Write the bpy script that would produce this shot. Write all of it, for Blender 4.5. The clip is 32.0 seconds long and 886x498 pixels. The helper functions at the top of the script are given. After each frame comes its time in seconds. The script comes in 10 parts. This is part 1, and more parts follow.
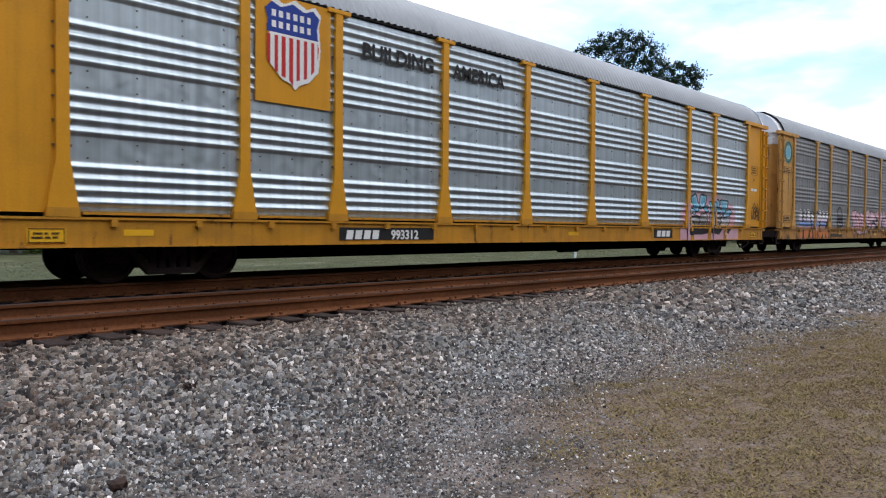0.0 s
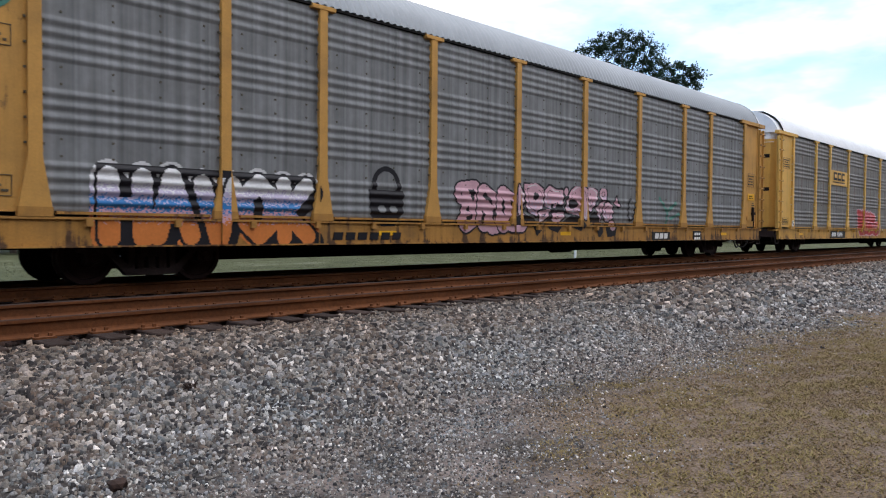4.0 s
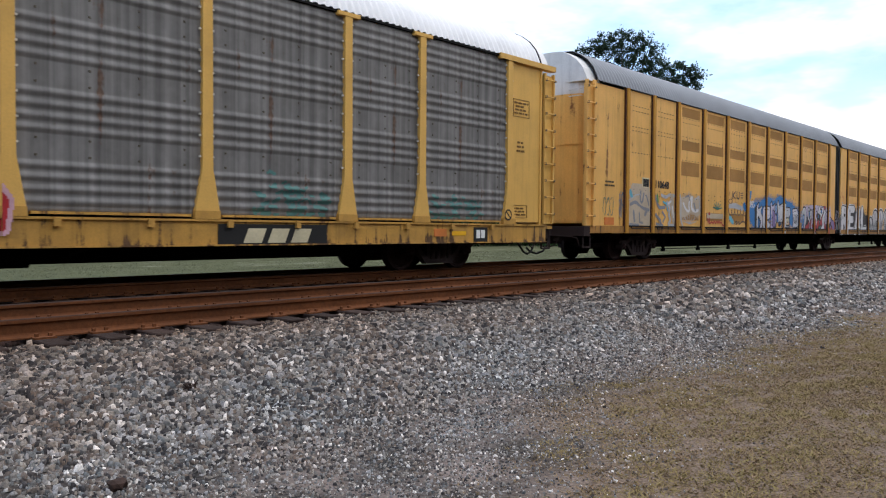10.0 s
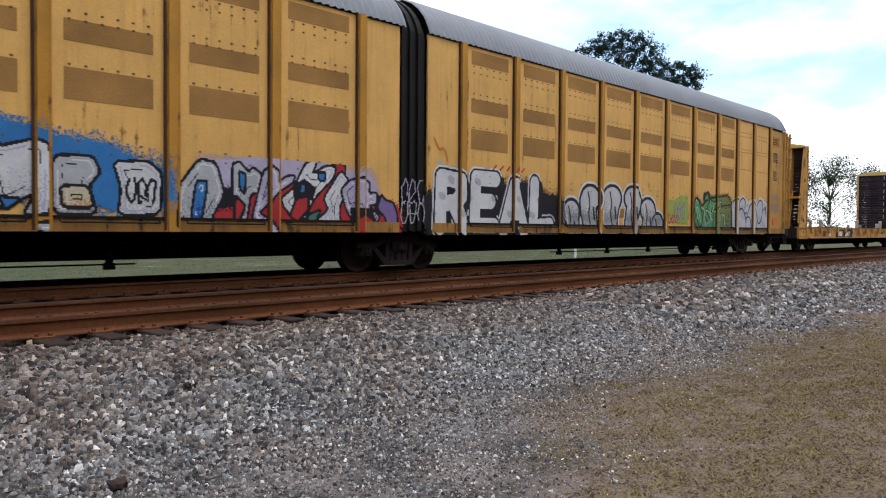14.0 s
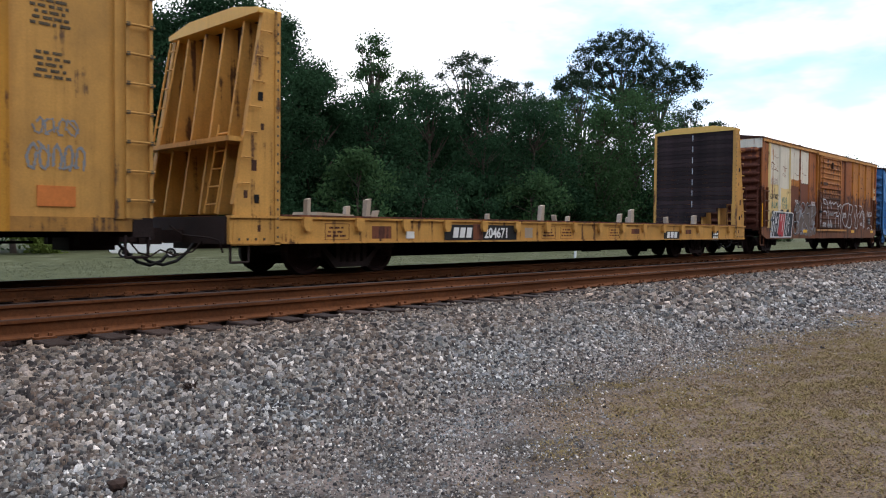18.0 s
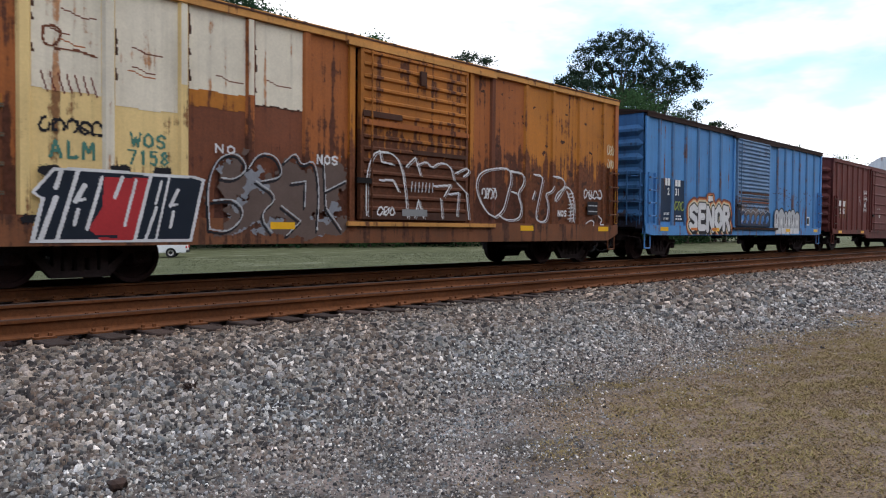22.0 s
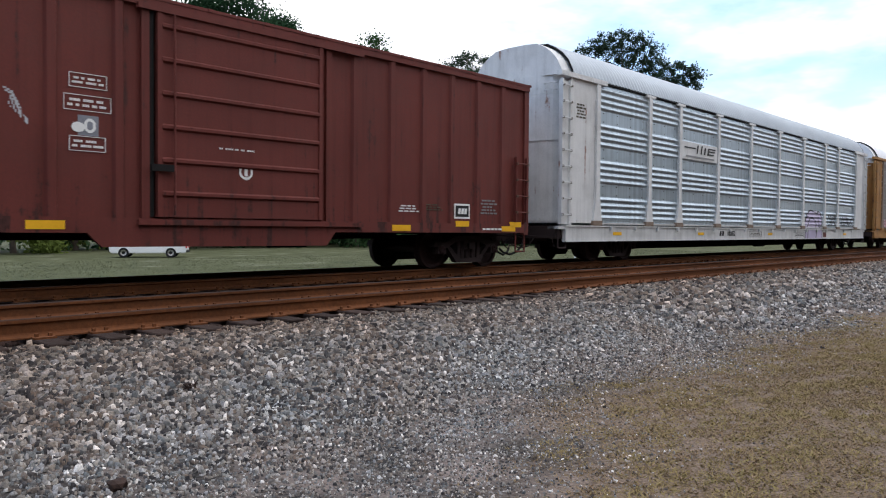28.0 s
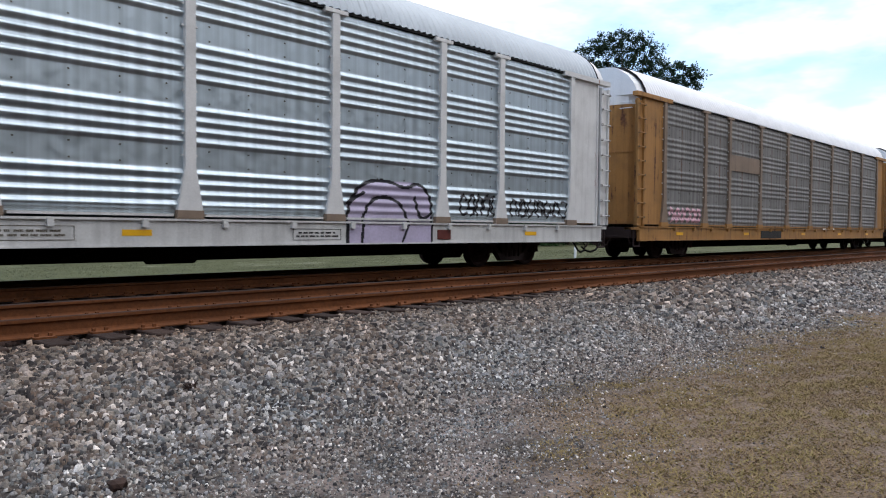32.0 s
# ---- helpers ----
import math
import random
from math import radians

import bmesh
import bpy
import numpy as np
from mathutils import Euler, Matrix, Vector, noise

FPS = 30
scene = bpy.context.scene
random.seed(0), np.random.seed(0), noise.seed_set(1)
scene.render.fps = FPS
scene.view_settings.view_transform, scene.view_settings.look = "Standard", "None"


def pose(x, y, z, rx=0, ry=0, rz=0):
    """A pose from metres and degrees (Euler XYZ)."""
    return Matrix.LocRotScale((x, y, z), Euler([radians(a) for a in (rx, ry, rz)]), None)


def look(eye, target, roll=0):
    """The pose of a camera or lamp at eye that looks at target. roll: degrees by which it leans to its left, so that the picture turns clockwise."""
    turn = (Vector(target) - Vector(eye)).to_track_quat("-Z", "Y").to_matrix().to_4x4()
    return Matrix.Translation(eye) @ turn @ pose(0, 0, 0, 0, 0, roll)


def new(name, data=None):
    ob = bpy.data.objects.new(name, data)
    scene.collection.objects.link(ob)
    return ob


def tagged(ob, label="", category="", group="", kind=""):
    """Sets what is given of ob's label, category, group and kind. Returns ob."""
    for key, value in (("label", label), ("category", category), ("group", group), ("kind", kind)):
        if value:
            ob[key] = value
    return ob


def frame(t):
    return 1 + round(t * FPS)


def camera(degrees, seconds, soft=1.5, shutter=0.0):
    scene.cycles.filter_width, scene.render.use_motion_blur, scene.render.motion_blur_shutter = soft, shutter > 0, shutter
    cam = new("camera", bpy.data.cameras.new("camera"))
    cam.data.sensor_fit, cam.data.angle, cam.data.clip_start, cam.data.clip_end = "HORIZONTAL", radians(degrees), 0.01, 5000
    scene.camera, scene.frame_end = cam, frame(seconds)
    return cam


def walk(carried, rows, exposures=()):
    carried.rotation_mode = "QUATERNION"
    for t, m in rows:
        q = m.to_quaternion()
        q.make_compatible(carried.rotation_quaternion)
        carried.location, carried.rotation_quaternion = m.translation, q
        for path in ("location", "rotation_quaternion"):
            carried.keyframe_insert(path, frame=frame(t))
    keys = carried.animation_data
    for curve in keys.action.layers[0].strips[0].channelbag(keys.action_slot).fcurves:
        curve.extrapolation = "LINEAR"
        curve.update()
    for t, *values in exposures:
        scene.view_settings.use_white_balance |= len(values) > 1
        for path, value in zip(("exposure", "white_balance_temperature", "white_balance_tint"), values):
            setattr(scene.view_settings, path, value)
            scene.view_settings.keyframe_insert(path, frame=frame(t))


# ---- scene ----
# ---- camera: held still beside the tracks, rail top is z = 0 ----
CAM_H = 0.875
YAW, PITCH, ROLL = 46.787, -1.508, 0.464
cam = camera(60.47, 32.0, soft=1.1, shutter=0.1)
_f = Vector((math.sin(radians(YAW)) * math.cos(radians(PITCH)), math.cos(radians(YAW)) * math.cos(radians(PITCH)), math.sin(radians(PITCH))))
EYE = Vector((0, 0, CAM_H))
VIEW = look(EYE, EYE + _f, ROLL)
walk(cam, [(0.0, VIEW), (32.0, VIEW)], [(0.0, 1.06, 6350, 13), (32.0, 1.06, 6350, 13)])

# way of the train in metres, second by second
WAY = [0.0, 7.25, 14.463, 21.669, 28.899, 36.103, 43.233, 50.309, 57.352, 64.354, 71.306, 78.259, 85.263, 92.237, 99.102, 105.862, 112.523,
       119.149, 125.808, 132.452, 139.034, 145.604, 152.212, 158.796, 165.294, 171.756, 178.233, 184.67, 191.014, 197.302, 203.571, 209.81, 216.005]
TRAIN_Y = 12.43      # middle of the train's track
NEAR_Y = 8.5         # middle of the empty track
HALF = 1.53          # half the width of a car
MOVING, WHEELS = [], []

# ---- world, sun ----
world = bpy.data.worlds.new("world")
scene.world = world
world.use_nodes = True
wt = world.node_tree
wt.nodes.clear()
w_out = wt.nodes.new("ShaderNodeOutputWorld")
w_bg = wt.nodes.new("ShaderNodeBackground")
w_sky = wt.nodes.new("ShaderNodeTexSky")
w_sky.sky_type = "NISHITA"
w_sky.sun_disc = False
w_sky.sun_elevation, w_sky.sun_rotation = radians(70), radians(0)
w_sky.air_density, w_sky.dust_density = 1.0, 2.5
w_gain = wt.nodes.new("ShaderNodeMix")
w_gain.data_type, w_gain.blend_type = "RGBA", "MULTIPLY"
w_gain.inputs[0].default_value = 1.0
w_gain.inputs[7].default_value = (0.106, 0.128, 0.140, 1)
w_tc = wt.nodes.new("ShaderNodeTexCoord")
w_map = wt.nodes.new("ShaderNodeMapping")
w_map.inputs["Scale"].default_value = (1.3, 1.3, 4.2)
w_noise = wt.nodes.new("ShaderNodeTexNoise")
w_noise.inputs["Scale"].default_value, w_noise.inputs["Detail"].default_value, w_noise.inputs["Roughness"].default_value = 1.15, 7, 0.52
w_ramp = wt.nodes.new("ShaderNodeValToRGB")
w_ramp.color_ramp.elements[0].position, w_ramp.color_ramp.elements[1].position = 0.34, 0.47
w_ramp.color_ramp.elements[0].color, w_ramp.color_ramp.elements[1].color = (0.1, 0.1, 0.1, 1), (1, 1, 1, 1)
w_cloud = wt.nodes.new("ShaderNodeTexNoise")
w_cloud.inputs["Scale"].default_value, w_cloud.inputs["Detail"].default_value = 2.3, 6
w_cr = wt.nodes.new("ShaderNodeValToRGB")
w_cr.color_ramp.elements[0].position, w_cr.color_ramp.elements[1].position = 0.40, 0.60
w_cr.color_ramp.elements[0].color, w_cr.color_ramp.elements[1].color = (0.46, 0.50, 0.57, 1), (1.08, 1.08, 1.08, 1)
w_mix = wt.nodes.new("ShaderNodeMix")
w_mix.data_type = "RGBA"
# the cloud cover thins out over the nearer end of the tree row
w_dot = wt.nodes.new("ShaderNodeVectorMath")
w_dot.operation = "DOT_PRODUCT"
w_dot.inputs[1].default_value = (0.685, -0.729, 0.0)
w_side = wt.nodes.new("ShaderNodeMapRange")
for q, v in zip((1, 2, 3, 4), (-0.46, -0.16, -0.25, 0.02)):
    w_side.inputs[q].default_value = v
w_add = wt.nodes.new("ShaderNodeMath")
for a, b in ((w_tc.outputs["Generated"], w_map.inputs["Vector"]), (w_map.outputs[0], w_noise.inputs["Vector"]), (w_map.outputs[0], w_cloud.inputs["Vector"]),
             (w_tc.outputs["Generated"], w_dot.inputs[0]), (w_dot.outputs["Value"], w_side.inputs[0]), (w_noise.outputs[0], w_add.inputs[0]), (w_side.outputs[0], w_add.inputs[1]), (w_add.outputs[0], w_ramp.inputs[0]), (w_cloud.outputs[0], w_cr.inputs[0]), (w_sky.outputs[0], w_gain.inputs[6]),
             (w_ramp.outputs[0], w_mix.inputs[0]), (w_gain.outputs[2], w_mix.inputs[6]), (w_cr.outputs[0], w_mix.inputs[7]),
             (w_mix.outputs[2], w_bg.inputs[0]), (w_bg.outputs[0], w_out.inputs[0])):
    wt.links.new(a, b)
w_bg.inputs[1].default_value = 1.0
sun_data = bpy.data.lights.new("sun", "SUN")
sun_data.energy, sun_data.angle, sun_data.color = 0.55, radians(50), (1.0, 0.97, 0.93)
sun = new("sun", sun_data)
sun.matrix_world = look((26, -6, 60), (4, 0, 0))


# ---- materials ----
def _link(nt, a, b):
    nt.links.new(a, b)


def material(name, base, rough=0.6, metal=0.0, var=0.18, grain=30.0, streak=0.0, rust=0.0, rust_or_shade_colour=(0.10, 0.04, 0.018), bump=0.15, dirt=0.0, island=0.0, big=0.7, by_object=0.0, spec=0.22, low=None, comb=0.0):
    """A weathered surface: broad and fine variation, run-down streaks, rust patches, relief."""
    m = bpy.data.materials.new(name)
    m.use_nodes = True
    nt = m.node_tree
    bs = nt.nodes["Principled BSDF"]
    N = nt.nodes.new
    tc = N("ShaderNodeTexCoord")
    def noise_node(scale, detail=5.0, vec=None, rough_=0.55):
        n = N("ShaderNodeTexNoise")
        n.inputs["Scale"].default_value, n.inputs["Detail"].default_value, n.inputs["Roughness"].default_value = scale, detail, rough_
        _link(nt, vec or tc.outputs["Object"], n.inputs["Vector"])
        return n.outputs[0]
    def ramp(val, p0, p1, c0, c1):
        r = N("ShaderNodeValToRGB")
        r.color_ramp.elements[0].position, r.color_ramp.elements[1].position = p0, p1
        r.color_ramp.elements[0].color, r.color_ramp.elements[1].color = (*c0, 1), (*c1, 1)
        _link(nt, val, r.inputs[0])
        return r.outputs[0]
    def mix(fac, a, b, blend="MIX"):
        x = N("ShaderNodeMix")
        x.data_type, x.blend_type = "RGBA", blend
        for sock, v in ((x.inputs[0], fac), (x.inputs[6], a), (x.inputs[7], b)):
            if isinstance(v, (int, float)):
                sock.default_value = v
            elif isinstance(v, tuple):
                sock.default_value = (*v, 1)
            else:
                _link(nt, v, sock)
        return x.outputs[2]
    g = lambda k: (k, k, k)
    col = mix(1.0, base, ramp(noise_node(big, 4), 0.3, 0.7, g(1 - var), g(1 + var * 0.6)), "MULTIPLY")
    fine = noise_node(grain, 4)
    col = mix(1.0, col, ramp(fine, 0.3, 0.7, g(1 - var * 0.7), g(1 + var * 0.4)), "MULTIPLY")
    mp = N("ShaderNodeMapping")
    mp.inputs["Scale"].default_value = (5.0, 5.0, 0.28)
    _link(nt, tc.outputs["Object"], mp.inputs["Vector"])
    run = noise_node(1.6, 6, mp.outputs[0])
    if streak:
        col = mix(ramp(run, 0.48, 0.72, g(0), g(streak)), col, tuple(c * 0.35 for c in base))
    if dirt:
        col = mix(ramp(noise_node(2.3, 6), 0.45, 0.75, g(0), g(dirt)), col, (0.06, 0.05, 0.04))
    if comb:
        sc = N("ShaderNodeSeparateXYZ")
        _link(nt, tc.outputs["Object"], sc.inputs[0])
        n1 = N("ShaderNodeTexNoise")
        n1.noise_dimensions = "1D"
        n1.inputs["Scale"].default_value, n1.inputs["Detail"].default_value = 7.0, 3.0
        _link(nt, sc.outputs[0], n1.inputs["W"])
        col = mix(1.0, col, ramp(n1.outputs[0], 0.32, 0.68, g(1 - comb), g(1 + comb * 0.6)), "MULTIPLY")
    if rust:
        a = N("ShaderNodeMath")
        a.operation = "ADD"
        _link(nt, noise_node(1.7, 8, None, 0.7), a.inputs[0])
        _link(nt, run, a.inputs[1])
        # low: more of this colour towards the bottom, as rust and as painted shade
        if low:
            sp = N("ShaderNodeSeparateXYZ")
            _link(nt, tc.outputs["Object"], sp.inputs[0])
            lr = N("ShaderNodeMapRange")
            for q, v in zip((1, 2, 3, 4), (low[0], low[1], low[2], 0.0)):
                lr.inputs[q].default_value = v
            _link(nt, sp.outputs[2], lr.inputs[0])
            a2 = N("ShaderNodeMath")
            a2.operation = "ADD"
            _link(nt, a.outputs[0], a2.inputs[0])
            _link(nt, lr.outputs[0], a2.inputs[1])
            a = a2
        fr = N("ShaderNodeMapRange")
        for q, v in zip((1, 2, 3, 4), (1.22 - 0.42 * rust, 1.32 - 0.42 * rust, 0.0, 0.92)):
            fr.inputs[q].default_value = v
        _link(nt, a.outputs[0], fr.inputs[0])
        fac = fr.outputs[0]
        col = mix(fac, col, mix(ramp(noise_node(14, 5), 0.35, 0.65, g(0), g(1)), rust_or_shade_colour, tuple(min(1, c * 1.9) for c in rust_or_shade_colour)))
    if island:
        ge = N("ShaderNodeNewGeometry")
        col = mix(1.0, col, ramp(ge.outputs["Random Per Island"], 0, 1, g(1 - island), g(1 + island)), "MULTIPLY")
    if by_object:
        oi = N("ShaderNodeObjectInfo")
        col = mix(1.0, col, ramp(oi.outputs["Random"], 0, 1, g(1 - by_object), g(1 + by_object)), "MULTIPLY")
    _link(nt, col, bs.inputs["Base Color"])
    bs.inputs["Metallic"].default_value = metal
    bs.inputs["Specular IOR Level"].default_value = spec
    rr = N("ShaderNodeMapRange")
    rr.inputs[1].default_value, rr.inputs[2].default_value, rr.inputs[3].default_value, rr.inputs[4].default_value = 0.3, 0.7, max(0.05, rough - 0.12), min(1, rough + 0.12)
    _link(nt, fine, rr.inputs[0])
    _link(nt, rr.outputs[0], bs.inputs["Roughness"])
    if bump:
        bm_ = N("ShaderNodeBump")
        bm_.inputs["Strength"].default_value, bm_.inputs["Distance"].default_value = bump, 0.02
        _link(nt, fine, bm_.inputs["Height"])
        _link(nt, bm_.outputs[0], bs.inputs["Normal"])
    return m


def plain(name, base, rough=0.55, metal=0.0, var=0.08, grain=25.0, bump=0.05, **k):
    return material(name, base, rough, metal, var, grain, bump=bump, **k)


M = {}
M["yellow_new"] = material("yellow paint", (0.66, 0.30, 0.016), 0.5, var=0.10, streak=0.16, dirt=0.12, bump=0.08)
M["yellow_old"] = material("weathered yellow paint", (0.56, 0.300, 0.078), 0.6, var=0.14, streak=0.30, dirt=0.25, rust=0.16, rust_or_shade_colour=(0.07, 0.04, 0.025), bump=0.10)
M["yellow_pale"] = material("pale yellow paint", (0.72, 0.43, 0.110), 0.55, var=0.10, streak=0.18, dirt=0.12, bump=0.08)
M["yellow_fec"] = material("golden yellow paint", (0.80, 0.455, 0.128), 0.55, var=0.12, streak=0.25, dirt=0.10, rust=0.10, rust_or_shade_colour=(0.13, 0.055, 0.02), bump=0.08)
M["yellow_dark"] = material("perforated yellow sheet", (0.40, 0.21, 0.062), 0.8, var=0.30, grain=55, bump=0.5)
M["post_fec"] = material("darker yellow post paint", (0.52, 0.25, 0.032), 0.65, var=0.14, streak=0.35, dirt=0.15, rust=0.25, rust_or_shade_colour=(0.09, 0.04, 0.018))
M["yellow_flat"] = material("grimy yellow paint", (0.60, 0.315, 0.078), 0.65, var=0.18, streak=0.32, dirt=0.22, rust=0.24, rust_or_shade_colour=(0.06, 0.025, 0.014))
M["sill_new"] = material("grimy orange-yellow sill paint", (0.54, 0.245, 0.020), 0.55, var=0.14, streak=0.30, dirt=0.30, rust=0.10, rust_or_shade_colour=(0.05, 0.026, 0.014), bump=0.1)
# low darkens the next two sill paints towards their bottom edge
M["sill_old"] = material("grimy dull yellow sill paint", (0.43, 0.215, 0.052), 0.65, var=0.18, streak=0.45, dirt=0.45, rust=0.30, rust_or_shade_colour=(0.05, 0.028, 0.018), bump=0.12, low=(0.55, 0.80, 0.16))
M["sill_pale"] = material("grimy pale yellow sill paint", (0.56, 0.31, 0.070), 0.6, var=0.16, streak=0.45, dirt=0.40, rust=0.24, rust_or_shade_colour=(0.06, 0.033, 0.02), bump=0.1, low=(0.55, 0.80, 0.16))
M["sill_white"] = material("grimy white sill paint", (0.60, 0.60, 0.585), 0.55, var=0.12, streak=0.30, dirt=0.22, bump=0.08)
M["galv"] = material("bright galvanised steel", (0.50, 0.575, 0.622), 0.40, metal=0.8, var=0.08, grain=6, bump=0, comb=0.15)
M["galv_dull"] = material("dull galvanised steel", (0.235, 0.243, 0.250), 0.62, metal=0.12, var=0.18, streak=0.32, grain=8, dirt=0.22, bump=0, comb=0.26)
M["galv_brown"] = material("grimy galvanised steel", (0.215, 0.210, 0.202), 0.62, metal=0.12, var=0.18, streak=0.35, grain=8, dirt=0.25, bump=0, comb=0.32, rust=0.08, rust_or_shade_colour=(0.08, 0.05, 0.035))
M["roof"] = material("galvanised roof sheet", (0.33, 0.365, 0.395), 0.45, metal=0.5, var=0.10, streak=0.1, bump=0.0)
M["roof_grey"] = material("blue-grey roof sheet", (0.20, 0.215, 0.235), 0.55, metal=0.3, var=0.12, streak=0.1, bump=0.05)
M["tan_old"] = material("faded tan post paint", (0.235, 0.175, 0.13), 0.65, var=0.15, streak=0.3, dirt=0.3, rust=0.1)
M["ochre_old"] = material("dark ochre paint", (0.37, 0.19, 0.062), 0.65, var=0.15, streak=0.35, dirt=0.3, rust=0.2, rust_or_shade_colour=(0.07, 0.03, 0.018))
M["roof_white"] = material("white roof sheet", (0.74, 0.75, 0.76), 0.5, metal=0.05, var=0.07, streak=0.08, dirt=0.08, bump=0.05)
M["white"] = material("grubby white paint", (0.67, 0.67, 0.66), 0.5, var=0.10, streak=0.22, dirt=0.18, bump=0.06, rust=0.06, rust_or_shade_colour=(0.18, 0.10, 0.07))
M["black"] = material("soot black for steel and gap shade", (0.010, 0.009, 0.009), 0.75, var=0.3, bump=0.2, spec=0.2)
M["under"] = material("near-black underframe", (0.0035, 0.003, 0.003), 0.9, var=0.3, bump=0.25, spec=0.08)
M["truck"] = material("dusty cast steel", (0.036, 0.025, 0.024), 0.85, var=0.4, bump=0.3, spec=0.12)
M["wheel"] = material("brown wheel steel", (0.030, 0.015, 0.014), 0.7, metal=0.1, var=0.3, bump=0.2, spec=0.15)
M["tread"] = material("polished wheel tread", (0.35, 0.34, 0.33), 0.3, metal=0.9, var=0.1, bump=0.05)
M["rubber"] = material("black rubber hose", (0.012, 0.012, 0.013), 0.6, var=0.2)
M["rust"] = material("rusty rail steel", (0.145, 0.054, 0.021), 0.9, var=0.35, grain=22, dirt=0.1, bump=0.3, spec=0.15)
M["rail_dark"] = material("dull rail head", (0.046, 0.022, 0.014), 0.85, var=0.25, bump=0.1, spec=0.15)
M["rail_top"] = material("worn rail head", (0.046, 0.027, 0.021), 0.8, var=0.25, bump=0.05, spec=0.15)
M["tie"] = material("weathered creosote timber", (0.036, 0.021, 0.016), 0.9, var=0.4, grain=18, bump=0.5, by_object=0.3, spec=0.2)
M["orange"] = material("rust-eaten yellow boxcar paint", (0.46, 0.172, 0.026), 0.6, var=0.20, streak=0.35, dirt=0.12, rust=0.34, rust_or_shade_colour=(0.075, 0.024, 0.012), bump=0.15, low=(1.4, 2.9, 0.50))
M["orange_rusty"] = material("heavily rusted door paint", (0.42, 0.155, 0.030), 0.65, var=0.22, streak=0.4, dirt=0.15, rust=0.44, rust_or_shade_colour=(0.055, 0.019, 0.011), bump=0.2, low=(1.6, 3.1, 0.50))
M["cream"] = material("cream primer patch", (0.74, 0.68, 0.55), 0.6, var=0.10, streak=0.25, dirt=0.10, rust=0.22, rust_or_shade_colour=(0.26, 0.12, 0.05), bump=0.1)
M["rust_brown"] = material("bare rusted boxcar steel", (0.075, 0.032, 0.020), 0.75, var=0.25, streak=0.4, dirt=0.2, bump=0.2)
M["orange_brown"] = material("browned orange boxcar paint", (0.37, 0.120, 0.034), 0.65, var=0.20, streak=0.30, dirt=0.10, rust=0.32, rust_or_shade_colour=(0.046, 0.016, 0.010), bump=0.15, low=(1.3, 2.8, 0.44))
M["cap_orange"] = material("pale orange roof edge paint", (0.56, 0.27, 0.075), 0.65, var=0.18, streak=0.25, dirt=0.15, rust=0.24, rust_or_shade_colour=(0.08, 0.03, 0.018), bump=0.1)
M["rust_mid"] = material("red-brown bare steel", (0.190, 0.066, 0.034), 0.75, var=0.25, streak=0.3, dirt=0.15, rust=0.15, rust_or_shade_colour=(0.055, 0.022, 0.016), bump=0.15, low=(1.3, 2.6, 0.22))
M["g_sill"] = material("rusty brown sill steel", (0.20, 0.078, 0.036), 0.7, var=0.25, streak=0.4, dirt=0.25, rust=0.45, rust_or_shade_colour=(0.05, 0.022, 0.014), bump=0.2)
M["g_end"] = material("rust-brown end steel", (0.32, 0.105, 0.040), 0.75, var=0.25, streak=0.45, dirt=0.08, rust=0.30, rust_or_shade_colour=(0.050, 0.016, 0.011), bump=0.2, low=(2.2, 4.7, 0.55))
M["cream_yellow"] = material("pale yellow old paint", (0.78, 0.58, 0.26), 0.6, var=0.10, streak=0.25, dirt=0.1, rust=0.26, rust_or_shade_colour=(0.12, 0.05, 0.02), bump=0.1)
# duller than the sheets: post shadows put into the colour; the rust is wear
M["blue_post"] = material("rusty blue post paint dulled for shade", (0.075, 0.19, 0.38), 0.6, var=0.18, streak=0.35, dirt=0.2, rust=0.40, rust_or_shade_colour=(0.08, 0.042, 0.036), bump=0.1)
M["blue_door"] = material("worn blue door paint", (0.15, 0.26, 0.42), 0.55, var=0.18, streak=0.3, dirt=0.2, rust=0.20, rust_or_shade_colour=(0.075, 0.05, 0.045), bump=0.1, low=(1.3, 2.5, 0.30))
# end's shade put into the blue: darker than the sides, darkest low down
M["blue_end_shaded"] = material("blue end paint with painted shade", (0.045, 0.135, 0.29), 0.7, var=0.2, streak=0.4, dirt=0.25, rust=0.1, rust_or_shade_colour=(0.022, 0.014, 0.013), spec=0.15, low=(0.9, 2.4, 0.36))
M["bolt_white"] = plain("bright bolt heads", (0.62, 0.60, 0.55), 0.5)
M["roof_dull"] = material("dull galvanised roof sheet", (0.27, 0.29, 0.31), 0.5, metal=0.4, var=0.10, streak=0.1, bump=0.0)
M["cap_dark"] = material("dark rusted roof edge", (0.034, 0.018, 0.014), 0.8, var=0.3, streak=0.3, dirt=0.1, bump=0.2, spec=0.15)
M["blue"] = material("faded blue boxcar paint", (0.086, 0.262, 0.555), 0.55, var=0.14, streak=0.25, dirt=0.10, rust=0.08, bump=0.1, low=(0.8, 2.3, 0.12))
M["blue_dark"] = material("dark blue boxcar paint", (0.016, 0.036, 0.075), 0.6, var=0.18, streak=0.2, dirt=0.15, rust=0.06)
M["maroon"] = material("oxide red boxcar paint", (0.135, 0.033, 0.026), 0.6, var=0.16, streak=0.28, dirt=0.10, rust=0.10, rust_or_shade_colour=(0.035, 0.014, 0.012), bump=0.1, low=(0.9, 1.8, 0.12))
M["wood_dark"] = material("dark stained bulkhead planks", (0.030, 0.018, 0.019), 0.9, var=0.5, big=2.5, streak=0.3, grain=9, dirt=0.25, bump=0.4, by_object=0.35)
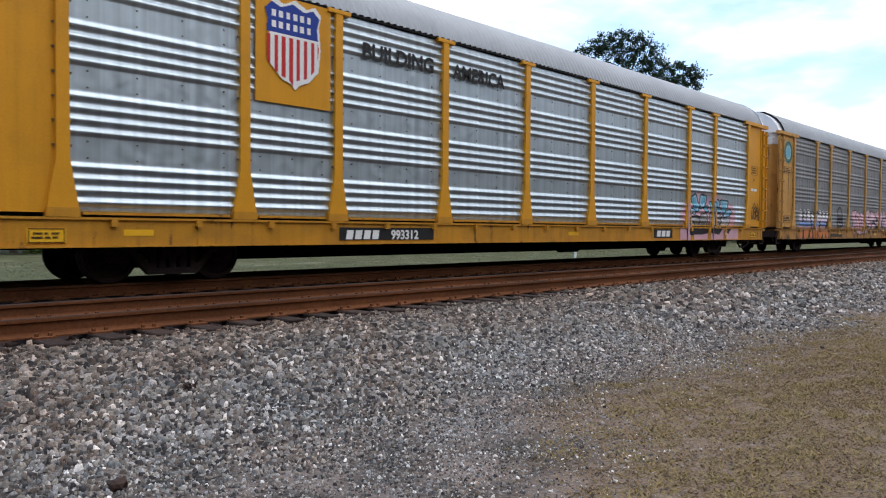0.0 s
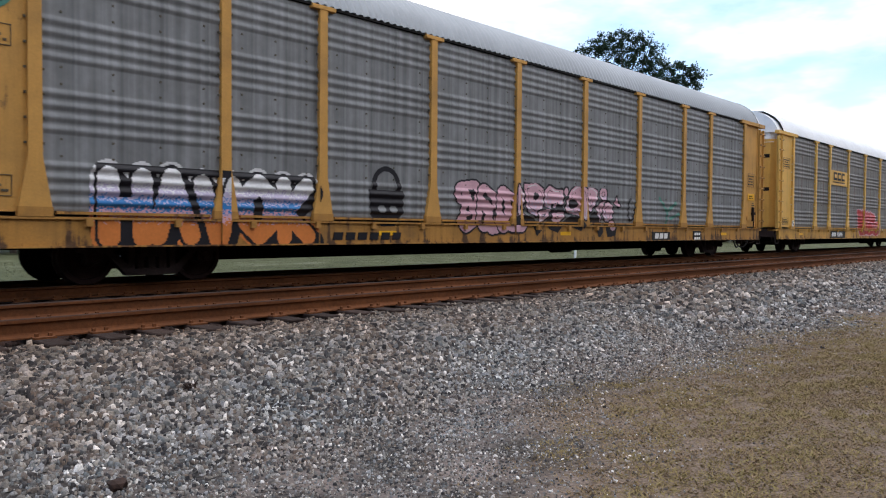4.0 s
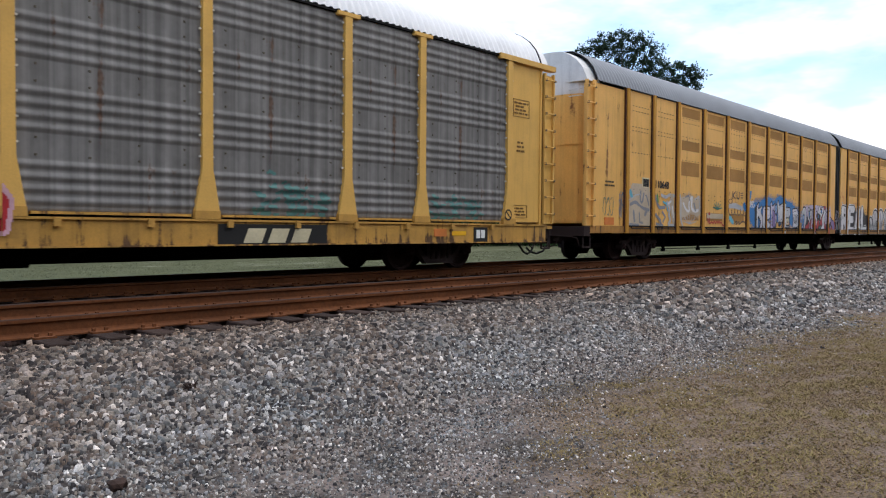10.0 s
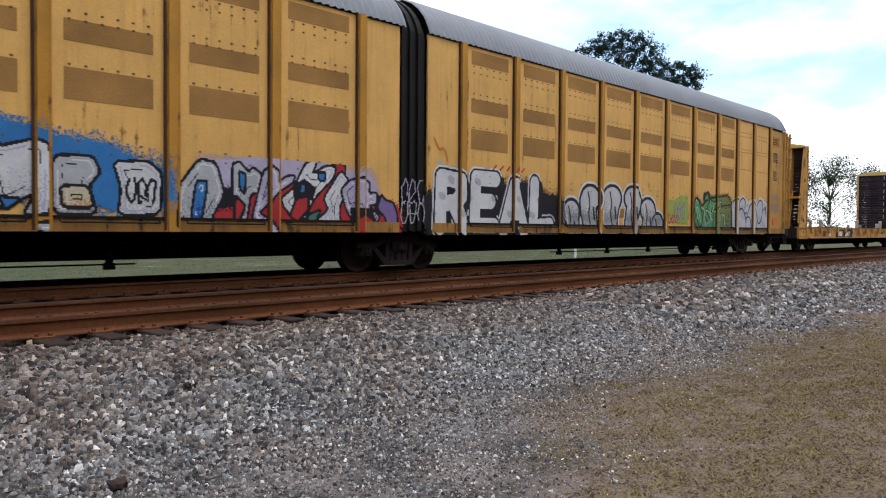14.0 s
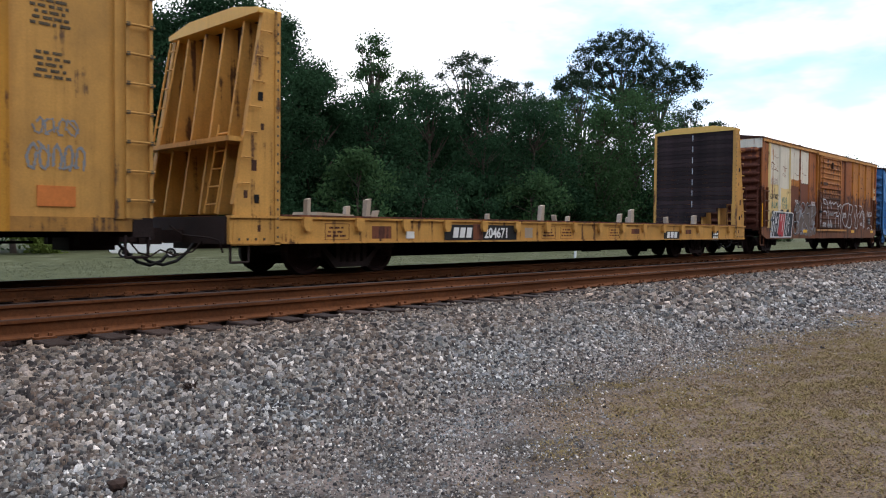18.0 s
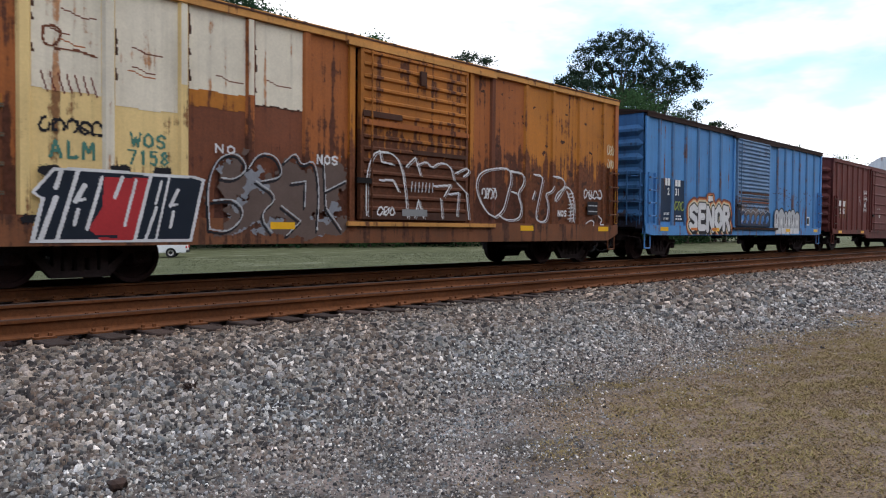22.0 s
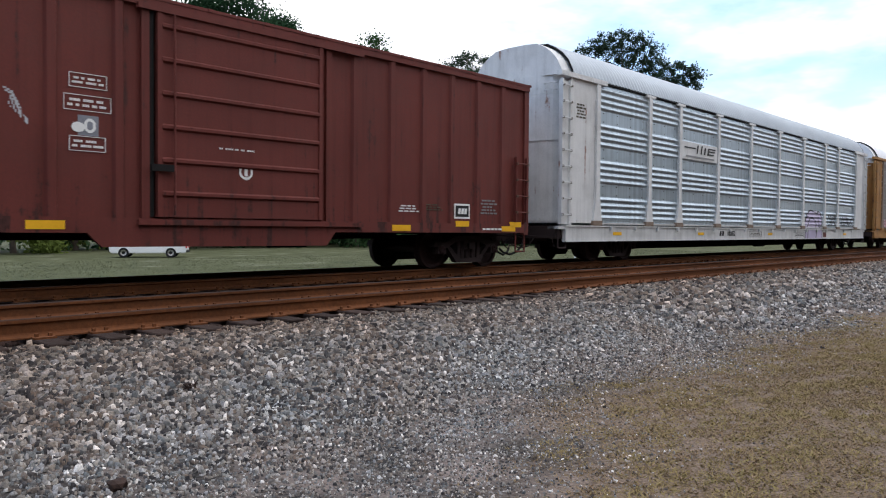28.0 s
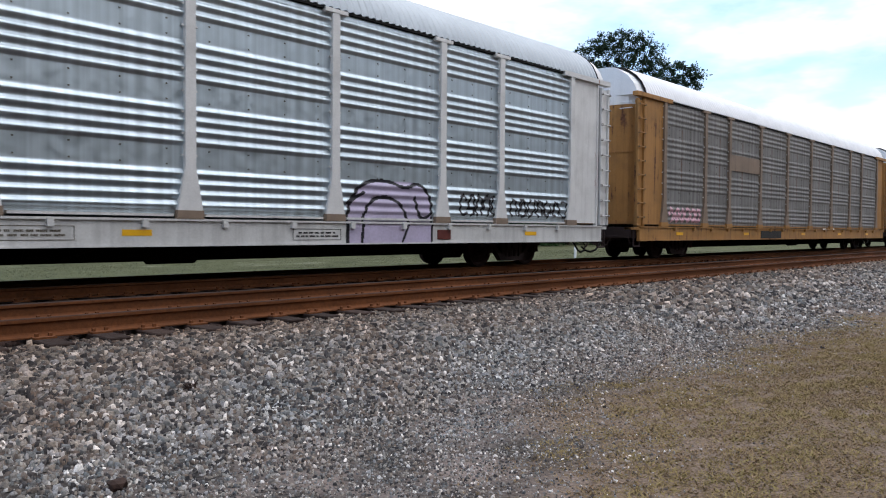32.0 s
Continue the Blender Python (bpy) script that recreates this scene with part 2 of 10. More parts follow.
M["wood_pale"] = material("pale timber", (0.42, 0.34, 0.26), 0.85, var=0.2, streak=0.2, bump=0.3)
M["mark_white"] = plain("white lettering paint", (0.78, 0.78, 0.76), 0.6)
M["mark_black"] = plain("black lettering paint", (0.02, 0.02, 0.02), 0.6)
M["mark_yellow"] = plain("yellow reflector sheet", (0.80, 0.43, 0.02), 0.4)
M["mark_red"] = plain("red paint", (0.50, 0.03, 0.03), 0.6)
M["mark_blue"] = plain("deep blue paint", (0.02, 0.05, 0.28), 0.5)
M["dot"] = plain("dark rivet steel", (0.10, 0.085, 0.06), 0.6)
# spray paints
for key, c in (("s_black", (0.015, 0.014, 0.018)), ("s_white", (0.66, 0.66, 0.67)), ("s_silver", (0.44, 0.45, 0.47)), ("s_cyan", (0.13, 0.42, 0.56)), ("s_blue", (0.04, 0.19, 0.46)),
               ("s_pink", (0.60, 0.36, 0.42)), ("s_lilac", (0.47, 0.42, 0.56)), ("s_red", (0.42, 0.035, 0.04)), ("s_green", (0.10, 0.30, 0.09)), ("s_lime", (0.32, 0.40, 0.08)),
               ("s_grey", (0.24, 0.245, 0.25)), ("s_orange", (0.62, 0.20, 0.05)), ("s_teal", (0.07, 0.20, 0.16)), ("s_wash", (0.085, 0.20, 0.185)), ("s_stencil", (0.20, 0.115, 0.035)), ("s_violet", (0.22, 0.15, 0.34)), ("s_cream", (0.60, 0.54, 0.36)), ("s_rust", (0.17, 0.045, 0.032)), ("s_haze", (0.125, 0.088, 0.075)), ("s_navy", (0.012, 0.018, 0.030)), ("s_olive", (0.19, 0.20, 0.045)), ("s_mint", (0.45, 0.60, 0.45)), ("s_pale", (0.56, 0.55, 0.56)), ("s_dust", (0.50, 0.41, 0.30)), ("s_slate", (0.23, 0.24, 0.27))):
    M[key] = plain("spray paint " + key[2:], c, 0.5, var=0.14, big=2.0)


# ---- mesh helpers ----
def box(bm, x0, x1, y0, y1, z0, z1):
    vs = [bm.verts.new((x, y, z)) for z in (z0, z1) for x, y in ((x0, y0), (x1, y0), (x1, y1), (x0, y1))]
    for f in ((3, 2, 1, 0), (4, 5, 6, 7), (0, 1, 5, 4), (1, 2, 6, 5), (2, 3, 7, 6), (3, 0, 4, 7)):
        bm.faces.new([vs[i] for i in f])


def cbox(bm, x, y, z, sx, sy, sz):
    box(bm, x - sx / 2, x + sx / 2, y - sy / 2, y + sy / 2, z - sz / 2, z + sz / 2)


def prism(bm, pts, axis, a, b):
    """A polygon pulled from a to b along an axis: pts are the other two coordinates in order."""
    def at(p, k):
        return {"x": (k, p[0], p[1]), "y": (p[0], k, p[1]), "z": (p[0], p[1], k)}[axis]
    v0 = [bm.verts.new(at(p, a)) for p in pts]
    v1 = [bm.verts.new(at(p, b)) for p in pts]
    n = len(pts)
    bm.faces.new(v0[::-1])
    bm.faces.new(v1)
    for i in range(n):
        bm.faces.new((v0[i], v0[(i + 1) % n], v1[(i + 1) % n], v1[i]))


def tube(bm, p0, p1, r, n=8, r1=None):
    p0, p1 = Vector(p0), Vector(p1)
    d = (p1 - p0).normalized()
    u = d.orthogonal().normalized()
    w = d.cross(u)
    r1 = r if r1 is None else r1
    a = [bm.verts.new(p0 + (u * math.cos(k * math.tau / n) + w * math.sin(k * math.tau / n)) * r) for k in range(n)]
    b = [bm.verts.new(p1 + (u * math.cos(k * math.tau / n) + w * math.sin(k * math.tau / n)) * r1) for k in range(n)]
    for k in range(n):
        bm.faces.new((a[k], a[(k + 1) % n], b[(k + 1) % n], b[k]))
    bm.faces.new(a[::-1])
    bm.faces.new(b)


def pipe(bm, pts, r, n=6):
    for p, q in zip(pts, pts[1:]):
        tube(bm, p, q, r, n)


def lathe(bm, profile, n=24, centre=(0, 0, 0)):
    """Turns (y, radius) round the y axis."""
    cx, cy, cz = centre
    rings = []
    for y, r in profile:
        rings.append([bm.verts.new((cx + r * math.cos(k * math.tau / n), cy + y, cz + r * math.sin(k * math.tau / n))) for k in range(n)])
    for a, b in zip(rings, rings[1:]):
        for k in range(n):
            bm.faces.new((a[k], a[(k + 1) % n], b[(k + 1) % n], b[k]))
    bm.faces.new(rings[0][::-1])
    bm.faces.new(rings[-1])


def finish(bm, smooth=False):
    bmesh.ops.recalc_face_normals(bm, faces=bm.faces)
    if smooth:
        for f in bm.faces:
            f.smooth = True


def mesh_of(name, bm, mats, smooth=False):
    finish(bm, smooth)
    me = bpy.data.meshes.new(name)
    bm.to_mesh(me)
    bm.free()
    for m in mats if isinstance(mats, (list, tuple)) else [mats]:
        me.materials.append(m)
    return me


def part(name, bm, mat_, parent, label="", smooth=False):
    ob = new(name, mesh_of(name, bm, mat_, smooth))
    ob.parent = parent
    if label:
        ob["label"] = label
    return ob


def shared(name, me, parent, at=(0, 0, 0)):
    ob = new(name, me)
    ob.parent = parent
    ob.location = at
    return ob


def array_mesh(name, verts, faces, mats, idx=None, smooth=False):
    """A mesh straight from numpy arrays; faces all of one length."""
    me = bpy.data.meshes.new(name)
    verts, faces = np.asarray(verts, np.float32), np.asarray(faces, np.int32)
    k = faces.shape[1]
    me.vertices.add(len(verts))
    me.vertices.foreach_set("co", verts.ravel())
    me.loops.add(faces.size)
    me.loops.foreach_set("vertex_index", faces.ravel())
    me.polygons.add(len(faces))
    me.polygons.foreach_set("loop_start", np.arange(0, faces.size, k, dtype=np.int32))
    me.polygons.foreach_set("loop_total", np.full(len(faces), k, np.int32))
    for m in mats if isinstance(mats, (list, tuple)) else [mats]:
        me.materials.append(m)
    if idx is not None:
        me.polygons.foreach_set("material_index", np.asarray(idx, np.int32))
    if smooth:
        me.polygons.foreach_set("use_smooth", np.ones(len(faces), bool))
    me.update(calc_edges=True)
    return me


def thing(name, label, category, group="", kind=""):
    return tagged(new(name), label, category, group, kind)


def lettering(text, size, x, y, z, mat_, parent, name="lettering", squeeze=1.0, align="LEFT"):
    """Words on a car's side, in the built-in font, facing -y."""
    cu = bpy.data.curves.new(name, "FONT")
    cu.body, cu.size, cu.extrude, cu.align_x = text, size, 0.0015, align
    cu.resolution_u, cu.offset = 3, 0.030 * size
    tmp = new(name, cu)
    bpy.context.view_layer.update()
    me = bpy.data.meshes.new_from_object(tmp)
    bpy.data.objects.remove(tmp)
    me.transform(Matrix.Translation((x, y, z)) @ Matrix.Rotation(math.pi / 2, 4, "X") @ Matrix.Diagonal((squeeze, 1, 1, 1)))
    me.materials.clear()
    me.materials.append(mat_)
    ob = new(name, me)
    ob.parent = parent
    return ob


# ---- painted marks and graffiti ----
SHADE = {"s_white": "s_silver", "s_silver": "s_grey", "s_cyan": "s_blue", "s_pink": "s_lilac", "s_lilac": "s_violet", "s_grey": "s_black", "s_green": "s_teal", "s_cream": "s_orange", "s_blue": "mark_blue"}


class Canvas:
    """A painted area on a car's side: strokes and shapes on a fine grid, laid on the surface as thin paint."""

    def __init__(self, x0, x1, z0, z1, cell=0.02):
        self.x0, self.z0, self.cell = x0, z0, cell
        self.nx, self.nz = max(1, int(round((x1 - x0) / cell))), max(1, int(round((z1 - z0) / cell)))
        self.X, self.Z = np.meshgrid(x0 + (np.arange(self.nx) + 0.5) * cell, z0 + (np.arange(self.nz) + 0.5) * cell)
        self.g = np.full(self.X.shape, -1, np.int16)
        self.keys = []

    def key(self, k):
        if k not in self.keys:
            self.keys.append(k)
        return self.keys.index(k)

    def dist(self, pts):
        d = np.full(self.X.shape, 1e9)
        for (ax, az), (bx, bz) in zip(pts, pts[1:]):
            vx, vz = bx - ax, bz - az
            t = np.clip(((self.X - ax) * vx + (self.Z - az) * vz) / max(1e-9, vx * vx + vz * vz), 0, 1)
            d = np.minimum(d, np.hypot(self.X - ax - t * vx, self.Z - az - t * vz))
        return d

    def stroke(self, pts, r, k, bend=True):
        for _ in range(2 if bend and len(pts) > 3 else 0):
            pts = pts[:1] + [q for a, b in zip(pts, pts[1:]) for q in ((0.75 * a[0] + 0.25 * b[0], 0.75 * a[1] + 0.25 * b[1]), (0.25 * a[0] + 0.75 * b[0], 0.25 * a[1] + 0.75 * b[1]))] + pts[-1:]
        self.g[self.dist(pts) < r] = self.key(k)

    def inside(self, pts):
        m = np.zeros(self.X.shape, bool)
        for (ax, az), (bx, bz) in zip(pts, pts[1:] + pts[:1]):
            if abs(az - bz) > 1e-9:
                m ^= ((az > self.Z) != (bz > self.Z)) & (self.X < (bx - ax) * (self.Z - az) / (bz - az) + ax)
        return m

    def poly(self, pts, k):
        self.g[self.inside(pts)] = self.key(k)

    def ellipse(self, cx, cz, rx, rz, k):
        self.g[((self.X - cx) / rx) ** 2 + ((self.Z - cz) / rz) ** 2 < 1] = self.key(k)

    def shape(self, k, pts, line="s_black", edge=0.028):
        """A painted field with its outline, its corners cut round."""
        for _ in range(1 if k != "s_black" else 0):
            pts = [q for a, b in zip(pts, pts[1:] + pts[:1]) for q in ((0.86 * a[0] + 0.14 * b[0], 0.86 * a[1] + 0.14 * b[1]), (0.14 * a[0] + 0.86 * b[0], 0.14 * a[1] + 0.86 * b[1]))]
        d = self.dist(pts + pts[:1])
        m = self.inside(pts)
        self.g[m] = self.key(k)
        if k in SHADE and m.sum() * self.cell ** 2 > 0.06:
            zs_, xs_ = self.Z[m], self.X[m]
            f = (self.Z - zs_.min()) / max(0.05, zs_.max() - zs_.min())
            mist = np.random.RandomState(int(abs(pts[0][0]) * 97) % 1000).rand(*d.shape)
            self.g[m & (mist > 0.45 + 0.9 * f)] = self.key(SHADE[k])
            wav = np.sin(self.X * 9 + self.Z * 6 + pts[0][0] * 5)
            self.g[m & (d > 0.062) & (d < 0.084) & (wav > -0.2)] = self.key("s_white" if k != "s_white" else "s_lilac")
            self.g[m & (d > 0.12) & (d < 0.137) & (wav < -0.1)] = self.key("s_black")
        if line:
            self.g[d < edge * 0.85] = self.key(line)

    def cloud(self, k, pts, r, seed=0.0):
        """A ragged cloud of colour along a line."""
        d = self.dist(pts)
        mist = np.random.RandomState(int(seed * 7) + 3).rand(*d.shape) ** 2
        self.g[d < r * (0.82 + 0.10 * np.sin(self.X * 5 + seed) + 0.07 * np.sin(self.Z * 7 + self.X * 3 + seed) + 0.42 * mist)] = self.key(k)

    def wash(self, k, amount, scale=0.35, lo=None, hi=None, seed=0):
        """Thin uneven paint over what is still bare."""
        rs = np.random.RandomState(seed)
        n = np.zeros(self.X.shape)
        for o in range(4):
            ph = rs.rand(4) * 6.3
            f = (2 ** o) / scale
            n += np.sin(self.X * f + ph[0] + 1.7 * np.sin(self.Z * f * 0.8 + ph[1])) * np.cos(self.Z * f * 1.1 + ph[2] + 1.3 * np.sin(self.X * f * 0.7 + ph[3])) / (o + 1)
        u = (self.X - self.x0) / (self.nx * self.cell)
        w = (self.Z - self.z0) / (self.nz * self.cell)
        edge = np.minimum(np.minimum(u, 1 - u) * 6, np.minimum(w * 8, (1 - w) * 3))
        m = (n * 0.5 + np.minimum(edge, 1) > 1 - amount) & (self.g < 0)
        self.g[m] = self.key(k)

    def put(self, parent, surface, name="graffiti", label="", ridges=(), ridge_y=-HALF - 0.047, ridge_half=0.085):
        rows_v, rows_f, idx = [], [], []
        n = 0
        c = self.cell
        on = np.zeros(self.nx, np.int16)
        xc = self.x0 + (np.arange(self.nx) + 0.5) * c
        for x in ridges:
            on[np.abs(xc - x) < ridge_half] = 1
        for r in range(self.nz):
            line = np.where(self.g[r] < 0, -1, self.g[r] * 2 + on)
            cut = np.flatnonzero(np.diff(line)) + 1
            starts = np.concatenate([[0], cut])
            ends = np.concatenate([cut, [self.nx]])
            za, zb = self.z0 + r * c, self.z0 + (r + 1) * c
            ya, yb = surface(za), surface(zb)
            for s_, e_ in zip(starts, ends):
                k = line[s_]
                if k < 0:
                    continue
                xa, xb = self.x0 + s_ * c, self.x0 + e_ * c
                va, vb = (ridge_y, ridge_y) if k % 2 else (ya, yb)
                k = k // 2
                rows_v += [(xa, va, za), (xb, va, za), (xb, vb, zb), (xa, vb, zb)]
                rows_f.append((n, n + 1, n + 2, n + 3))
                idx.append(k)
                n += 4
        if not rows_f:
            return None
        me = array_mesh(name, rows_v, rows_f, [M[k] for k in self.keys], idx)
        ob = new(name, me)
        ob.parent = parent
        if label:
            ob["label"] = label
        return ob


# strokes of block letters in a unit box, for sprayed words
GLYPH = {
    "S": [[(0.9, 0.85), (0.55, 1.0), (0.15, 0.85), (0.15, 0.62), (0.8, 0.42), (0.85, 0.15), (0.45, 0.0), (0.1, 0.15)]],
    "E": [[(0.85, 1), (0.15, 1), (0.15, 0), (0.85, 0)], [(0.15, 0.52), (0.7, 0.52)]],
    "N": [[(0.1, 0), (0.1, 1), (0.85, 0), (0.85, 1)]],
    "O": [[(0.5, 1), (0.12, 0.75), (0.12, 0.25), (0.5, 0), (0.88, 0.25), (0.88, 0.75), (0.5, 1)]],
    "R": [[(0.12, 0), (0.12, 1), (0.7, 0.95), (0.8, 0.7), (0.6, 0.5), (0.12, 0.48)], [(0.5, 0.5), (0.9, 0)]],
    "A": [[(0.08, 0), (0.45, 1), (0.9, 0)], [(0.25, 0.38), (0.75, 0.38)]],
    "L": [[(0.15, 1), (0.15, 0), (0.85, 0.05)]],
    "M": [[(0.08, 0), (0.12, 1), (0.5, 0.4), (0.85, 1), (0.92, 0)]],
    "P": [[(0.15, 0), (0.15, 1), (0.75, 0.92), (0.8, 0.62), (0.15, 0.48)]],
    "H": [[(0.12, 0), (0.12, 1)], [(0.88, 0), (0.88, 1)], [(0.12, 0.5), (0.88, 0.5)]],
    "K": [[(0.12, 0), (0.12, 1)], [(0.85, 1), (0.15, 0.48), (0.88, 0)]],
    "W": [[(0.05, 1), (0.28, 0), (0.5, 0.7), (0.72, 0), (0.95, 1)]],
    "7": [[(0.1, 1), (0.9, 1), (0.4, 0)]],
    "1": [[(0.3, 0.8), (0.5, 1), (0.5, 0)]],
    "5": [[(0.85, 1), (0.2, 1), (0.15, 0.58), (0.65, 0.6), (0.85, 0.3), (0.6, 0.0), (0.12, 0.08)]],
    "8": [[(0.5, 0.53), (0.18, 0.75), (0.5, 1), (0.82, 0.75), (0.5, 0.53), (0.12, 0.25), (0.5, 0), (0.88, 0.25), (0.5, 0.53)]],
    "V": [[(0.08, 1), (0.48, 0), (0.9, 1)]],
    "U": [[(0.12, 1), (0.12, 0.2), (0.5, 0), (0.85, 0.2), (0.85, 1)]],
}


def bubble_word(cv, word, x0, x1, z0, z1, fill, line, halo="", r=0.11, edge=0.05, lean=0.0, shadow="", halo_r=0.14):
    n = len(word)
    w = (x1 - x0) / n
    polys = []
    for i, ch in enumerate(word):
        for st in GLYPH[ch]:
            dz = 0.05 * (z1 - z0) * math.sin(i * 2.3)
            polys.append([(x0 + i * w + (0.06 + 0.88 * a) * w + lean * b * (z1 - z0), z0 + dz + b * (z1 - z0)) for a, b in st])
    ds = np.minimum.reduce([cv.dist(p) for p in polys])
    if halo:
        cv.g[ds < r + edge + halo_r] = cv.key(halo)
    if shadow:
        dd = np.minimum.reduce([cv.dist([(a + r * 0.7, b - r * 0.7) for a, b in p]) for p in polys])
        cv.g[dd < r + edge] = cv.key(shadow)
    cv.g[ds < r + edge] = cv.key(line)
    cv.g[ds < r] = cv.key(fill)


def wild_shapes(cv, x0, x1, z0, z1, fills, line, seed, count=7, r=0.12, edge=0.045, halo=""):
    """Interlocked abstract bubble strokes, for sprayed pieces that spell nothing."""
    rs = random.Random(seed)
    w = (x1 - x0) / count
    h = z1 - z0
    todo = []
    for i in range(count):
        cx = x0 + (i + 0.5) * w
        kind = rs.choice((0, 1, 2, 3))
        if kind == 0:
            pts = [(cx - 0.3 * w, z0 + 0.1 * h), (cx - 0.25 * w, z1 - 0.1 * h), (cx + 0.35 * w, z0 + 0.55 * h), (cx + 0.1 * w, z0 + 0.1 * h), (cx + 0.55 * w, z0 + 0.15 * h)]
        elif kind == 1:
            pts = [(cx + 0.35 * w * math.cos(a), z0 + h * (0.5 + 0.38 * math.sin(a))) for a in [k * 0.6 + rs.random() for k in range(10)]]
        elif kind == 2:
            pts = [(cx - 0.35 * w, z1 - 0.15 * h), (cx + 0.2 * w, z1 - 0.08 * h), (cx - 0.1 * w, z0 + 0.5 * h), (cx + 0.4 * w, z0 + 0.35 * h), (cx - 0.2 * w, z0 + 0.08 * h)]
        else:
            pts = [(cx - 0.4 * w, z0 + 0.12 * h), (cx, z1 - 0.05 * h), (cx + 0.4 * w, z0 + 0.1 * h), (cx + 0.5 * w, z0 + 0.6 * h)]
        todo.append(([(a + rs.uniform(-0.06, 0.06) * w, b + rs.uniform(-0.05, 0.05) * h) for a, b in pts], fills[i % len(fills)]))
    if halo:
        ds = np.minimum.reduce([cv.dist(p) for p, _ in todo])
        cv.g[ds < r + edge + 0.12] = cv.key(halo)
    for p, k in todo:
        d = cv.dist(p)
        cv.g[d < r + edge] = cv.key(line)
        cv.g[d < r] = cv.key(k)
        cv.g[(d < r * 0.22) & (cv.X + cv.Z * 0.7 - np.floor((cv.X + cv.Z * 0.7) / 0.45) * 0.45 < 0.22)] = cv.key(rs.choice((line, "s_white")))


def scribble(cv, x0, x1, z0, z1, k, seed, r=0.018, loops=6):
    """A thin looping tag that spells nothing."""
    rs = random.Random(seed)
    w = (x1 - x0) / loops
    for i in range(loops):
        cx, cz = x0 + (i + 0.5) * w, (z0 + z1) / 2
        a0 = rs.random() * 6
        pts = [(cx + w * 0.5 * math.cos(a0 + a) * rs.uniform(0.6, 1.1), cz + (z1 - z0) * 0.45 * math.sin(a0 + a * rs.uniform(0.9, 1.2))) for a in (0, 0.8, 1.7, 2.6, 3.4, 4.3, 5.1)]
        cv.stroke(pts, r, k, False)
        if i % 2:
            cv.stroke([(cx - w * 0.5, z0 + (z1 - z0) * rs.random()), (cx + w * rs.uniform(0.1, 0.7), z0 + (z1 - z0) * rs.random())], r * 0.9, k, False)


# ---- running gear ----
def truck_meshes():
    frames = []
    # side frame: arch bars with a window for the springs, one each side
    for sy in (-1, 1):
        bm = bmesh.new()
        y0, y1 = sy * 1.02 - 0.07, sy * 1.02 + 0.07
        top = [(-1.14, 0.50), (-1.10, 0.60), (-0.72, 0.60), (-0.42, 0.72), (0.42, 0.72), (0.72, 0.60), (1.10, 0.60), (1.14, 0.50), (0.98, 0.47), (0.70, 0.47), (0.40, 0.60), (-0.40, 0.60), (-0.70, 0.47), (-0.98, 0.47)]
        prism(bm, top, "y", y0, y1)
        low = [(-0.74, 0.50), (-0.62, 0.50), (-0.32, 0.23), (0.32, 0.23), (0.62, 0.50), (0.74, 0.50), (0.40, 0.13), (-0.40, 0.13)]
        prism(bm, low, "y", y0, y1)
        for sx in (-1, 1):
            box(bm, sx * 0.33 - 0.05, sx * 0.33 + 0.05, y0, y1, 0.22, 0.62)
            cbox(bm, sx * 0.89, sy * 1.02, 0.43, 0.26, 0.18, 0.2)
        frames.append(mesh_of("side_frame", bm, M["truck"]))
    bm = bmesh.new()
    box(bm, -0.2, 0.2, -1.12, 1.12, 0.42, 0.60)
    for sy in (-1, 1):
        for k in (-0.18, 0, 0.18):
            tube(bm, (k, sy * 1.02, 0.22), (k, sy * 1.02, 0.44), 0.075, 8)
        cbox(bm, 0, sy * 1.15, 0.5, 0.16, 0.06, 0.12)
    for sx in (-1, 1):
        box(bm, sx * 0.42 - 0.05, sx * 0.42 + 0.05, -0.85, 0.85, 0.30, 0.40)
    bolster_me = mesh_of("bolster", bm, M["truck"])
    bm = bmesh.new()
    R = 0.42
    for sy in (-1, 1):
        prof = [(-0.07, 0.10), (-0.07, 0.16), (-0.03, 0.18), (-0.02, 0.33), (-0.065, 0.35), (-0.065, R - 0.005), (0.055, R), (0.062, R + 0.026), (0.085, R + 0.024), (0.085, 0.34), (0.02, 0.32), (0.03, 0.17), (0.07, 0.16), (0.07, 0.10)]
        lathe(bm, [(y * -sy, r) for y, r in prof], 28, (0, sy * 0.76, 0))
    lathe(bm, [(-1.0, 0.075), (1.0, 0.075)], 12)
    for sy in (-1, 1):
        lathe(bm, [(sy * 0.95, 0.085), (sy * 1.10, 0.10), (sy * 1.13, 0.09), (sy * 1.14, 0.05)], 14)
        for k in range(3):
            a = k * math.tau / 3
            cbox(bm, 0.055 * math.cos(a), sy * 1.15, 0.055 * math.sin(a), 0.025, 0.03, 0.025)
    wheel_me = mesh_of("wheelset", bm, M["wheel"])
    return frames, bolster_me, wheel_me


TRUCK_FRAME, TRUCK_BOLSTER, WHEELSET = truck_meshes()


def add_truck(car, x):
    for me in TRUCK_FRAME:
        shared("side_frame", me, car, (x, 0, 0))["label"] = "dusty cast steel truck side frame"
    shared("bolster", TRUCK_BOLSTER, car, (x, 0, 0))
    for dx in (-0.89, 0.89):
        ws = shared("wheelset", WHEELSET, car, (x + dx, 0, 0.42))
        WHEELS.append((ws, x + dx))


